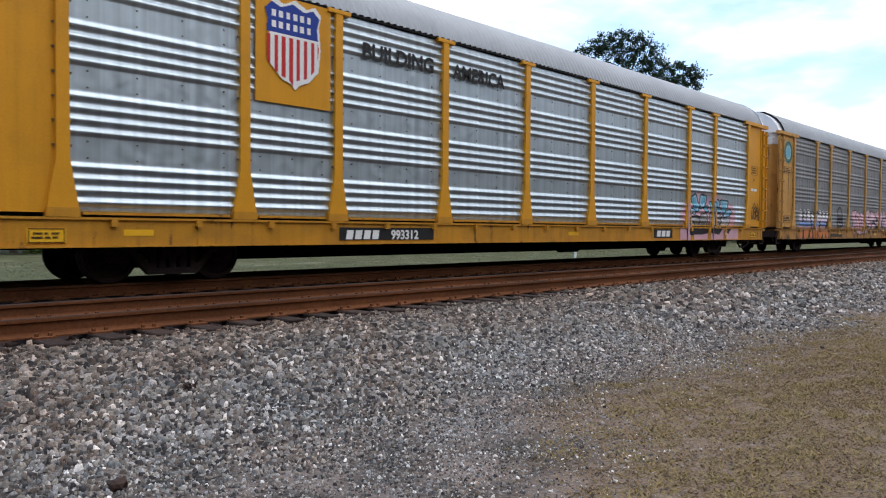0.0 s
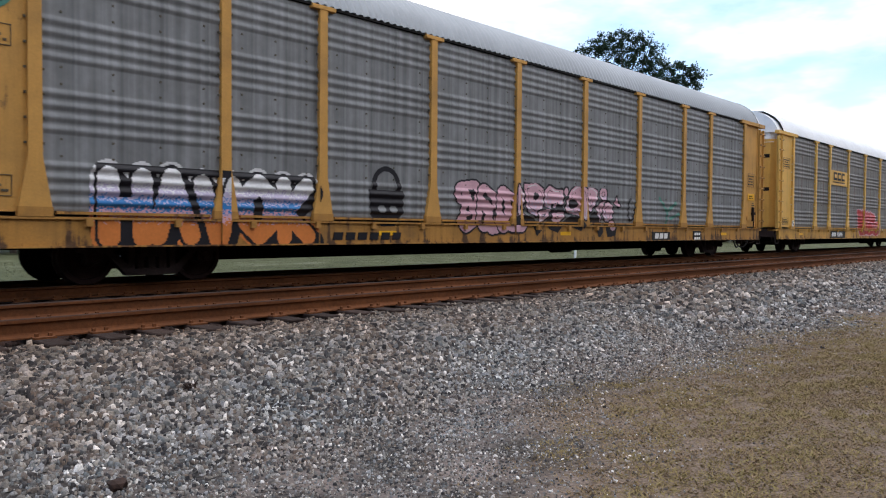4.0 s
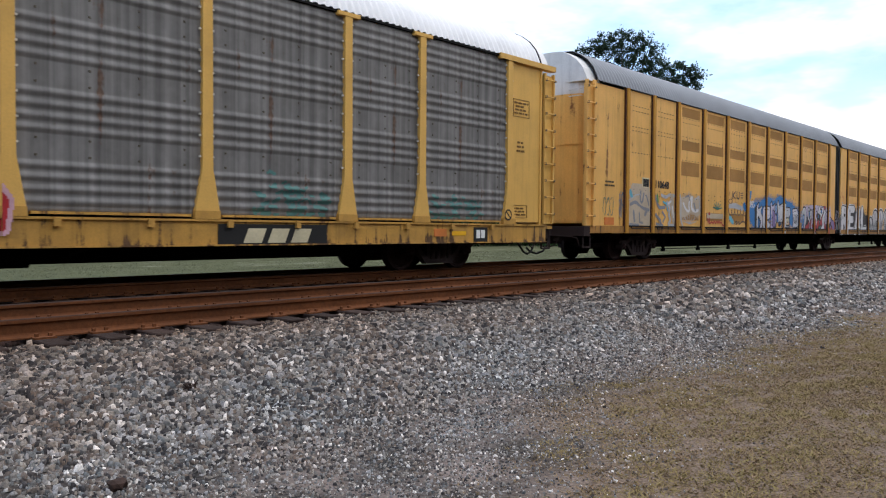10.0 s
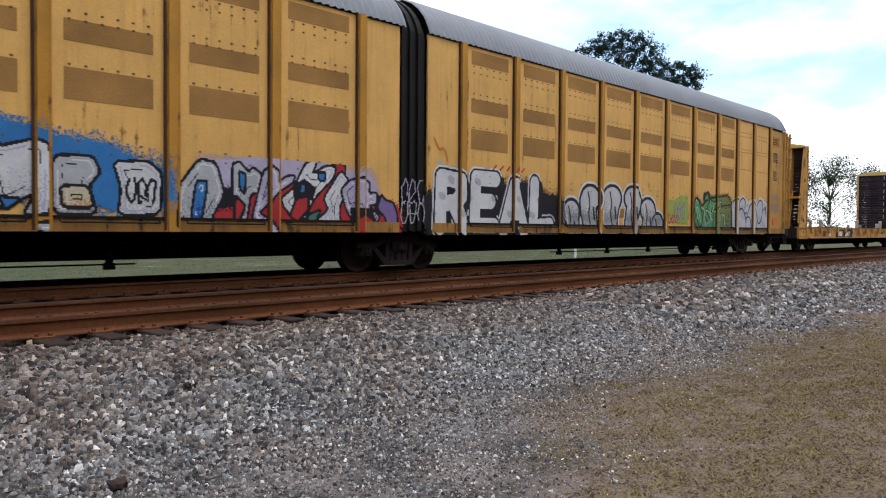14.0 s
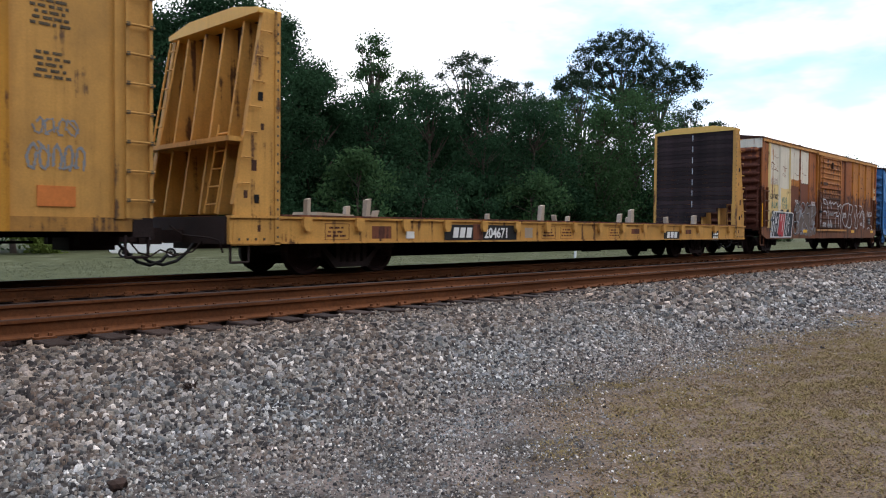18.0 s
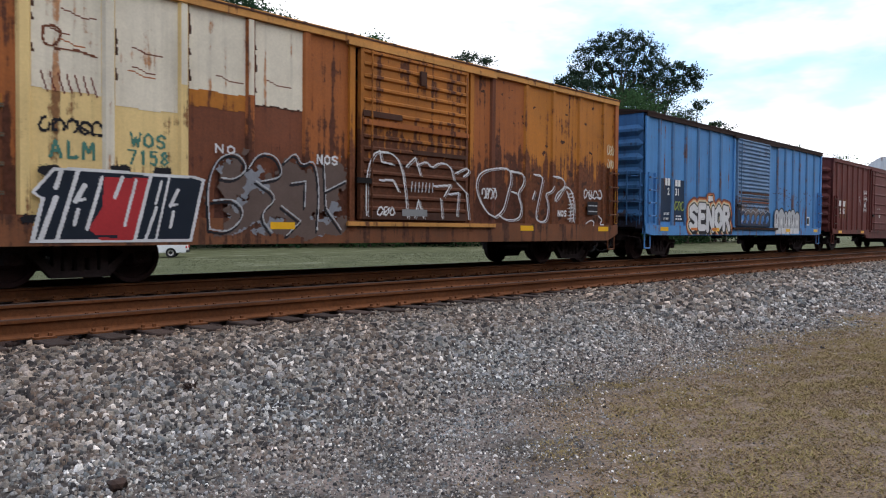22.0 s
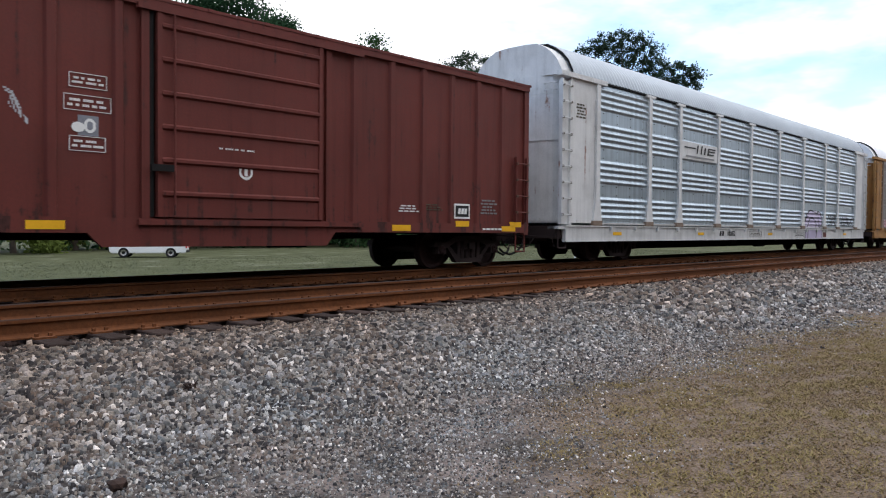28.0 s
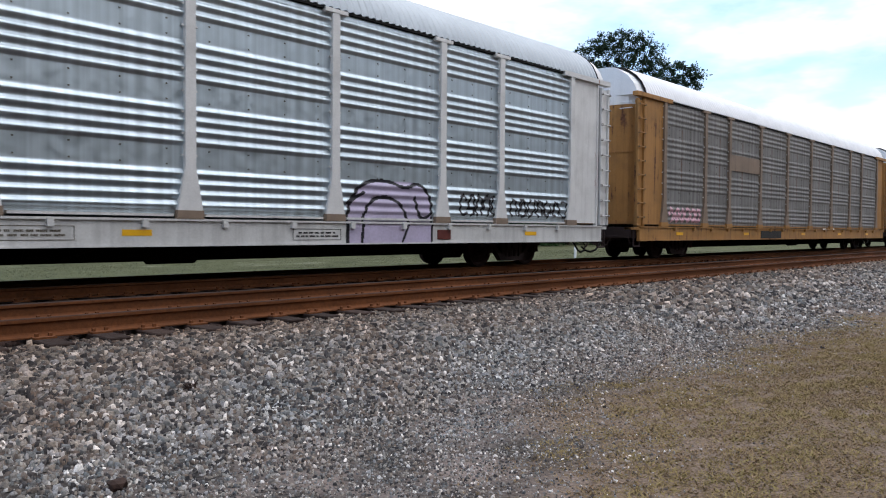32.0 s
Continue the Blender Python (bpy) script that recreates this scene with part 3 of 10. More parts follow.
def coupler(car, x, way):
    """Knuckle coupler with its shank, and the air hose beside it; way is -1 at the front end, 1 at the rear."""
    bm = bmesh.new()
    box(bm, min(x - way * 0.5, x + way * 0.45), max(x - way * 0.5, x + way * 0.45), -0.09, 0.09, 0.62, 0.82)
    pts = [(x + way * 0.42, -0.18), (x + way * 0.70, -0.20), (x + way * 0.82, -0.06), (x + way * 0.72, 0.02), (x + way * 0.80, 0.14), (x + way * 0.60, 0.20), (x + way * 0.42, 0.16)]
    prism(bm, pts, "z", 0.58, 0.86)
    part("coupler", bm, M["truck"], car)
    bm = bmesh.new()
    hose = [(x - way * 0.05, -0.42, 0.62), (x + way * 0.10, -0.44, 0.45), (x + way * 0.28, -0.42, 0.30), (x + way * 0.50, -0.38, 0.24), (x + way * 0.72, -0.34, 0.30), (x + way * 0.84, -0.30, 0.40)]
    pipe(bm, hose, 0.028, 7)
    part("air_hose", bm, M["rubber"], car)
    bm = bmesh.new()
    xa, xb = sorted((x - way * 0.05, x - way * 0.75))
    box(bm, xa, xb, -0.34, 0.34, 0.50, 0.92)
    for s_ in (-1, 1):
        box(bm, xa, xb - 0.1, s_ * 0.62 - 0.09, s_ * 0.62 + 0.09, 0.58, 0.90)
    part("draft_box", bm, M["truck"], car)
    bm = bmesh.new()
    pipe(bm, [(x + way * 0.30, -0.20, 0.90), (x + way * 0.12, -0.32, 0.74), (x + way * 0.10, -1.20, 0.70), (x + way * 0.04, -1.36, 0.66), (x - way * 0.02, -1.38, 0.46)], 0.016, 6)
    part("uncoupling_lever", bm, M["truck"], car)
    bm = bmesh.new()
    pipe(bm, [(x - way * 0.02, -0.75, 0.66), (x + way * 0.16, -0.72, 0.46), (x + way * 0.40, -0.62, 0.40), (x + way * 0.62, -0.52, 0.50)], 0.014, 6)
    part("chain", bm, M["truck"], car)


def stirrup(car, x, mat_, z0=0.30, z1=0.62, w=0.34):
    bm = bmesh.new()
    y = -HALF + 0.06
    pipe(bm, [(x, y, z1), (x, y, z0), (x + w, y, z0), (x + w, y, z1)], 0.022, 6)
    part("stirrup_step", bm, mat_, car)


def ladder(car, x0, x1, z0, z1, n, mat_, y=-HALF - 0.02, rail=0.05):
    """Side ladder: two stiles, and rungs as parts of it."""
    bm = bmesh.new()
    box(bm, x0, x0 + rail, y - 0.05, y + 0.03, z0, z1)
    box(bm, x1 - rail, x1, y - 0.05, y + 0.03, z0, z1)
    lad = part("ladder", bm, mat_, car)
    rung = bmesh.new()
    tube(rung, (x0 - 0.02, y - 0.075, 0), (x1 + 0.02, y - 0.075, 0), 0.017, 6)
    old = set(rung.faces)
    for x in (x0 + rail * 0.5, x1 - rail * 0.5):
        cbox(rung, x, y - 0.065, 0, 0.045, 0.05, 0.05)
    for f in rung.faces:
        if f not in old:
            f.material_index = 1
    me = mesh_of("rung", rung, [mat_, M["dot"]])
    for k in range(n):
        shared("rung", me, lad, (0, 0, z0 + (k + 0.6) * (z1 - z0) / n))


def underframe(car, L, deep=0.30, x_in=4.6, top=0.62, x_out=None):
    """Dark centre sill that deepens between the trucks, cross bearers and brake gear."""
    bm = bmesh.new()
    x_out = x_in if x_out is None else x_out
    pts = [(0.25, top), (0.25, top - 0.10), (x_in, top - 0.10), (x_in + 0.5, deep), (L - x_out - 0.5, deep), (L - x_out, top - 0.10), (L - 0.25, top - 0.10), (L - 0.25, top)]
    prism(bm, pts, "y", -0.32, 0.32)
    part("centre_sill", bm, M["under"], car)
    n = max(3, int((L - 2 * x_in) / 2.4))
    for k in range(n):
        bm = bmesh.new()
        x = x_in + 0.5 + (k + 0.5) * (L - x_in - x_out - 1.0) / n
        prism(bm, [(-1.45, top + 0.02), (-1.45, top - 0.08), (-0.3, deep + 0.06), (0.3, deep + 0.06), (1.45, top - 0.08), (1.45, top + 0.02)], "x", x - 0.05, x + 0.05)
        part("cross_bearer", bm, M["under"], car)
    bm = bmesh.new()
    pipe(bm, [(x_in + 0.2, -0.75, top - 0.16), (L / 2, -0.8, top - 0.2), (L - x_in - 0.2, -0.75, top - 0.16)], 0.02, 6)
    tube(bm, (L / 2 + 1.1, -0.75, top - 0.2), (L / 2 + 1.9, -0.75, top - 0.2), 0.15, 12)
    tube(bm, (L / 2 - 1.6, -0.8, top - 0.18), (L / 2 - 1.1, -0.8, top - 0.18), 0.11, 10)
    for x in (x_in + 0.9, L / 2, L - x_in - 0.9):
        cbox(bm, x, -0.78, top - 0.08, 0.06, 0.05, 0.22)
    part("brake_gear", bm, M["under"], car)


# ---- covered car carriers ----
RIB0, RIB_STEP = 1.13, 0.98
RIBS = (0.09, 0.253, 0.416, 0.579)


def rib_out(z):
    """How far the corrugated sheet stands out at the height z: four rounded ridges, then a flat strip."""
    k = (z - RIB0) % RIB_STEP
    o = 0.0
    for c in RIBS:
        d = abs(k - c + 0.012)
        if d < 0.072:
            o = max(o, 0.040 * (0.5 + 0.5 * math.cos(math.pi * d / 0.072)) ** 0.8)
    return o


def side_sheet(z):
    return -HALF + 0.045 - rib_out(z) - 0.004


def sheet_mesh(w, mat_, z0=1.05, z1=4.78, depth=1.0):
    """Corrugated side sheet of width w, with its rivets, from x = 0."""
    zs = [z0]
    k = 0
    while RIB0 + k * RIB_STEP < z1:
        zs += [RIB0 + k * RIB_STEP + RIBS[0] - 0.104, RIB0 + k * RIB_STEP + RIBS[0] - 0.094, RIB0 + k * RIB_STEP + RIBS[-1] + 0.086, RIB0 + k * RIB_STEP + RIBS[-1] + 0.095]
        for c in RIBS:
            for d in (-0.084, -0.074, -0.062, -0.050, -0.038, -0.026, -0.018, -0.012, -0.006, 0.002, 0.014, 0.026, 0.038, 0.050, 0.060):
                zs.append(RIB0 + k * RIB_STEP + c + d)
        k += 1
    zs = sorted(z for z in zs if z0 <= z < z1) + [z1]
    bm = bmesh.new()
    y = -HALF + 0.045
    a = [bm.verts.new((0, y - depth * rib_out(z), z)) for z in zs]
    b = [bm.verts.new((w, y - depth * rib_out(z), z)) for z in zs]
    for i in range(len(zs) - 1):
        bm.faces.new((a[i], b[i], b[i + 1], a[i + 1])).smooth = True
    back_a, back_b = bm.verts.new((0, y + 0.03, z0)), bm.verts.new((w, y + 0.03, z0))
    top_a, top_b = bm.verts.new((0, y + 0.03, z1)), bm.verts.new((w, y + 0.03, z1))
    bm.faces.new((back_a, top_a, top_b, back_b))
    bm.faces.new((a[-1], b[-1], top_b, top_a))
    bm.faces.new((a[0], back_a, back_b, b[0]))
    me = bpy.data.meshes.new("side_sheet")
    n_sheet = len(bm.faces)
    k = 0
    while RIB0 + k * RIB_STEP < z1:
        for dz in (0.70, 0.93):
            z = RIB0 + k * RIB_STEP + dz
            if z < z1 - 0.05:
                m = max(3, int(w / 0.6))
                for i in range(m):
                    cbox(bm, (i + 0.5) * w / m, y - 0.002, z, 0.022 / depth ** 0.5, 0.014, 0.022 / depth ** 0.5)
        k += 1
    bm.faces.ensure_lookup_table()
    for f in bm.faces[n_sheet:]:
        f.material_index = 1
    bm.to_mesh(me)
    bm.free()
    me.materials.append(mat_)
    me.materials.append(M["dot"])
    return me


def roof_mesh(x0, x1, mat_, rib=0.17, amp=0.036, eave=4.83, top=5.71):
    """Arched roof of cross-ribbed sheet, from eave to eave."""
    half = [(0.0, eave), (0.05, eave + 0.14), (0.16, eave + 0.36), (0.34, eave + 0.57), (0.56, eave + 0.73), (0.80, top - 0.03), (1.15, top), (HALF, top + 0.015)]
    prof = [(-HALF + a, z) for a, z in half] + [(HALF - a, z) for a, z in half[-2::-1]]
    n = int((x1 - x0) / rib) * 4
    xs = np.linspace(x0, x1, n + 1)
    ph = (np.arange(n + 1) % 4)
    off = np.where((ph == 1) | (ph == 2), amp, 0.0)
    P = np.array(prof)
    nrm = np.zeros_like(P)
    nrm[1:-1] = P[2:] - P[:-2]
    nrm[0], nrm[-1] = P[1] - P[0], P[-1] - P[-2]
    nrm = np.stack([-nrm[:, 1], nrm[:, 0]], 1)
    nrm /= np.linalg.norm(nrm, axis=1)[:, None]
    m = len(P)
    V = np.zeros((n + 1, m, 3))
    V[:, :, 0] = xs[:, None]
    V[:, :, 1:] = P[None] + nrm[None] * off[:, None, None]
    i, j = np.meshgrid(np.arange(n), np.arange(m - 1), indexing="ij")
    a = (i * m + j).ravel()
    F = np.stack([a, a + m, a + m + 1, a + 1], 1)
    return array_mesh("roof", V.reshape(-1, 3), F, mat_), prof


def end_wall(car, at, way, paint, cap, white_from=4.35):
    """The car's closed end: doors rounded in plan, with the seam between them, and the hood under the roof."""
    plan = [(0.62, -1.44), (0.40, -1.36), (0.24, -1.15), (0.15, -0.80), (0.11, -0.03)]
    def wall(z0, z1, mat_, name, out=0.0, lo=0):
        for s_, in ((-1,), (1,)):
            bm = bmesh.new()
            outer = [(at + way * (-x) if way > 0 else at + x, (y - 0.0) * (1 if s_ < 0 else -1)) for x, y in plan]
            inner = [(p[0] - way * 0.06, p[1] * 0.96) for p in outer]
            prism(bm, outer + inner[::-1], "z", z0, z1)
            part(name, bm, mat_, car)
    wall(1.06, white_from, M[paint], "end_door")
    wall(white_from + 0.004, 4.84, M[cap], "end_door_top")
    bm = bmesh.new()
    half = [(0.0, 4.83), (0.05, 4.97), (0.16, 5.19), (0.34, 5.40), (0.56, 5.56), (0.80, 5.68), (1.15, 5.71)]
    pr = [(-HALF + a + 0.05, z - 0.02) for a, z in half] + [(HALF - a - 0.05, z - 0.02) for a, z in half[::-1]]
    x = at - way * 0.16
    prism(bm, pr, "x", min(x, x - way * 0.6), max(x, x - way * 0.6))
    part("roof_hood", bm, M[cap], car, "rounded sheet-metal hood closing the roof end")
    bm = bmesh.new()
    cbox(bm, at - way * 0.105, 0, 2.9, 0.03, 0.025, 3.5)
    part("door_seam", bm, M["truck"], car)
    for z, hgt in ((3.16, 0.035), (1.10, 0.07)):
        for s_ in (-1, 1):
            bm = bmesh.new()
            outer = [(at + way * -x * 0.93 + way * 0.006, y * s_ * -1.006) for x, y in plan]
            prism(bm, outer + [(p[0] - way * 0.05, p[1] * 0.96) for p in outer][::-1], "z", z, z + hgt)
            part("door_rib", bm, M[paint], car)
    for z in (4.42, 4.60):
        bm = bmesh.new()
        xg = at - way * 0.20
        pipe(bm, [(xg, -1.30, z), (xg + way * 0.10, -1.32, z), (xg + way * 0.10, -0.95, z), (xg, -0.93, z)], 0.012, 5)
        part("grab_iron", bm, M[cap], car)


def post_mesh(paint, bolts, z1=4.80):
    bm = bmesh.new()
    y = -HALF
    w = 0.085
    prism(bm, [(-0.21, 1.0), (0.21, 1.0), (0.21, 1.14), (w, 1.80), (w, z1), (-w, z1), (-w, 1.80), (-0.21, 1.14)], "y", y - 0.035, y + 0.06)
    box(bm, -0.26, 0.26, y - 0.045, y + 0.05, z1 - 0.06, z1 + 0.015)
    bmesh.ops.bevel(bm, geom=[e for e in bm.edges if e.calc_length() > 0.25], offset=0.006, segments=1, affect="EDGES")
    old = set(bm.faces)
    for k in range(9):
        for sx in (-1, 1):
            cbox(bm, sx * (w + 0.028), y + 0.012, 1.98 + k * 0.33, 0.03, 0.03, 0.03)
    for f in bm.faces:
        if f not in old:
            f.material_index = 1
    return mesh_of("post", bm, [paint, bolts])


SHEETS, POSTS = {}, {}
POST_X = [1.76, 4.60, 6.54, 9.38, 12.22, 15.06, 17.90, 20.74, 22.68, 25.52]
RACK_L = 27.28


def car_rack(X0, label, paint, sheet, roof, cap="roof_white", sill=None, post=None, plates=(), white_from=4.35, group="covered car carriers", foot=None):
    """A long covered car carrier: flat car, corrugated sides between posts, arched roof, end doors and ladders."""
    car = thing("car_carrier", label, "rail car", group)
    L = RACK_L
    sill = sill or paint
    post = post or paint
    P, S, PO = M[paint], M[sill], M[post]
    # side sills
    for s_ in (-1, 1):
        bm = bmesh.new()
        y0, y1 = sorted((s_ * HALF, s_ * (HALF - 0.10)))
        a, b = s_ * HALF, s_ * (HALF - 0.10)
        prism(bm, [(b, 0.575), (a + s_ * 0.03, 0.575), (a + s_ * 0.03, 0.60), (a, 0.60), (a, 0.965), (a + s_ * 0.035, 0.965), (a + s_ * 0.035, 1.0), (b, 1.0)], "x", 0.30, L - 0.30)
        part("side_sill", bm, S, car)
    bk = bmesh.new()
    cbox(bk, 0, -HALF - 0.03, 0.93, 0.09, 0.08, 0.12)
    bk = mesh_of("tie_bracket", bk, S)
    for k in range(18):
        shared("tie_bracket", bk, car, (2.45 + k * 1.32, 0, 0))
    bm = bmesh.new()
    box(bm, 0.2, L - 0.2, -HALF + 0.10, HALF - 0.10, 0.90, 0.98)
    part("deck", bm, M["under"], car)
    for at, way in ((0.0, -1), (L, 1)):
        bm = bmesh.new()
        x0, x1 = sorted((at, at - way * 0.30))
        box(bm, x0, x1, -HALF + 0.12, HALF - 0.12, 0.66, 0.98)
        part("end_sill", bm, M["truck"], car)
        for s_ in (-1, 1):
            bm = bmesh.new()
            ya, yb = sorted((s_ * (HALF - 0.02), s_ * (HALF - 0.34)))
            box(bm, x0, x1, ya, yb, 0.90, 0.975)
            part("end_step", bm, S, car)
    underframe(car, L)
    # far side
    bm = bmesh.new()
    box(bm, 0.5, L - 0.5, HALF - 0.06, HALF, 1.0, 4.80)
    part("far_side_wall", bm, M[sheet], car)
    # sheets and posts
    for a, b in zip(POST_X, POST_X[1:]):
        w = round(b - a, 2)
        if (w, sheet) not in SHEETS:
            SHEETS[(w, sheet)] = sheet_mesh(w, M[sheet], depth=1.0 if sheet == "galv" else 0.55)
        shared("side_sheet", SHEETS[(w, sheet)], car, (a, 0, 0))
    for a, b in zip(POST_X, POST_X[1:]):
        bm = bmesh.new()
        box(bm, a + 0.27, b - 0.27, -HALF - 0.012, -HALF + 0.05, 1.035, 1.075)
        part("sheet_ledge", bm, S, car)
    if post not in POSTS:
        POSTS[post] = post_mesh(PO, M["bolt_white" if post in ("yellow_pale", "tan_old") else "dot" if post != "white" else "white"])
    ft = bmesh.new()
    prism(ft, [(-0.225, 1.002), (0.225, 1.002), (0.218, 1.13), (-0.218, 1.13)], "y", -HALF - 0.042, -HALF + 0.05)
    ft = mesh_of("post_foot", ft, M["tan_old" if post == "white" else sill])
    for x in POST_X:
        shared("post", POSTS[post], car, (x, 0, 0))
        shared("post_foot", ft, car, (x, 0, 0))
    # black strip: the dark gap beneath the roof, drawn as colour
    bm = bmesh.new()
    box(bm, POST_X[0], POST_X[-1], -HALF + 0.0, -HALF + 0.06, 4.79, 4.83)
    part("eave_rail", bm, M["black"], car)
    # end panels, headers, ladders
    for at, way in ((0.0, -1), (L, 1)):
        bm = bmesh.new()
        x0, x1 = sorted((at - way * 0.50, at - way * 1.70))
        box(bm, x0, x1, -HALF + 0.03, -HALF + 0.07, 1.06, 4.74)
        part("end_panel", bm, P, car)
        bm = bmesh.new()
        x0, x1 = sorted((at - way * 0.04, at - way * 0.44))
        box(bm, x0, x1, -HALF + 0.01, -HALF + 0.06, 1.02, 4.62)
        part("corner_panel", bm, P, car)
        ladder(car, x0, x1, 1.02, 4.66, 9, P, y=-HALF)
        bm = bmesh.new()
        x0, x1 = sorted((at - way * 0.0, at - way * 2.15))
        box(bm, x0, x1, -HALF - 0.05, -HALF + 0.12, 4.74, 4.86)
        part("header_beam", bm, P, car)
        bm = bmesh.new()
        xa, xb = sorted((at - way * 0.50, at - way * 0.56))
        box(bm, xa, xb, -HALF + 0.0, -HALF + 0.10, 1.0, 4.74)
        part("door_track", bm, P, car)
        end_wall(car, at, way, paint, cap, white_from)
        stirrup(car, at - way * 0.05 - (0.34 if way > 0 else 0), M["truck"], 0.42, 0.92)
        coupler(car, at, way)
    me, prof = roof_mesh(0.55, L - 0.55, M[roof])
    ob = new("roof", me)
    ob.parent = car
    ob["label"] = "arched roof of cross-ribbed metal sheet"
    for at, way in ((0.0, -1), (L, 1)):
        bm = bmesh.new()
        pts = [(at - way * 0.56, y, z + 0.02) for y, z in prof]
        pipe(bm, pts, 0.025, 6)
        part("roof_edge_strip", bm, M["black"], car)
    for x in (3.6, L - 3.6):
        add_truck(car, x)
    # reflectors and plates on the sill
    for x in (2.6, 7.9, 14.0, 19.0, 23.6):
        bm = bmesh.new()
        box(bm, x, x + 0.45, -HALF - 0.006, -HALF + 0.02, 0.74, 0.83)
        part("reflector", bm, M["mark_yellow"], car, "yellow reflective strip")
    MOVING.append((car, X0))
    return car


def plate(car, x0, x1, z0, z1, mat_, name="plate", y=-HALF - 0.012, label=""):
    bm = bmesh.new()
    box(bm, x0, x1, y - 0.004, y + 0.02, z0, z1)
    return part(name, bm, M[mat_], car, label)


def bars(car, x0, x1, z0, z1, n, mat_, y=-HALF - 0.02, name="marking", slant=0.18):
    """Markings that stand in for writing: n plain leaning bars."""
    w = (x1 - x0) / n
    lean = slant * (z1 - z0)
    for k in range(n):
        bm = bmesh.new()
        a, b = x0 + k * w + 0.10 * w, x0 + (k + 1) * w - 0.16 * w
        prism(bm, [(a, z0), (b, z0), (b + lean, z1), (a + lean, z1)], "y", y - 0.002, y + 0.01)
        part(name, bm, M[mat_], car)


def lines(car, x0, x1, z0, z1, n, mat_, y=-HALF + 0.02, name="small_print", framed=True):
    """Rows of small print too small to read, in short dashes, with a thin border where it is a stencil panel."""
    rs = random.Random(int(x0 * 100 + z0 * 10))
    bm = bmesh.new()
    h = (z1 - z0) / n
    for k in range(n):
        x, end = x0 + 0.05 * (x1 - x0) * (1 + k % 3), x1 - (k % 3) * 0.10 * (x1 - x0)
        while x < end - 0.04:
            w = min(rs.uniform(0.05, 0.16), end - x)
            u = x
            while u < x + w - 0.012:
                box(bm, u, u + 0.017, y - 0.002, y + 0.015, z0 + (k + 0.24) * h, z0 + (k + 0.24) * h + min(0.045, 0.5 * h))
                u += 0.024
            x += w + 0.035
    if framed:
        a, b, c, d, t = x0 - 0.02, x1 + 0.04, z0 - 0.04, z1 + 0.04, 0.008
        for q in ((a, b, c, c + t), (a, b, d - t, d), (a, a + t, c, d), (b - t, b, c, d)):
            box(bm, q[0], q[1], y - 0.002, y + 0.015, q[2], q[3])
    part(name, bm, M[mat_], car)


# ---- two-unit yellow car carrier ----
def plank_side(z):
    return -HALF + 0.028


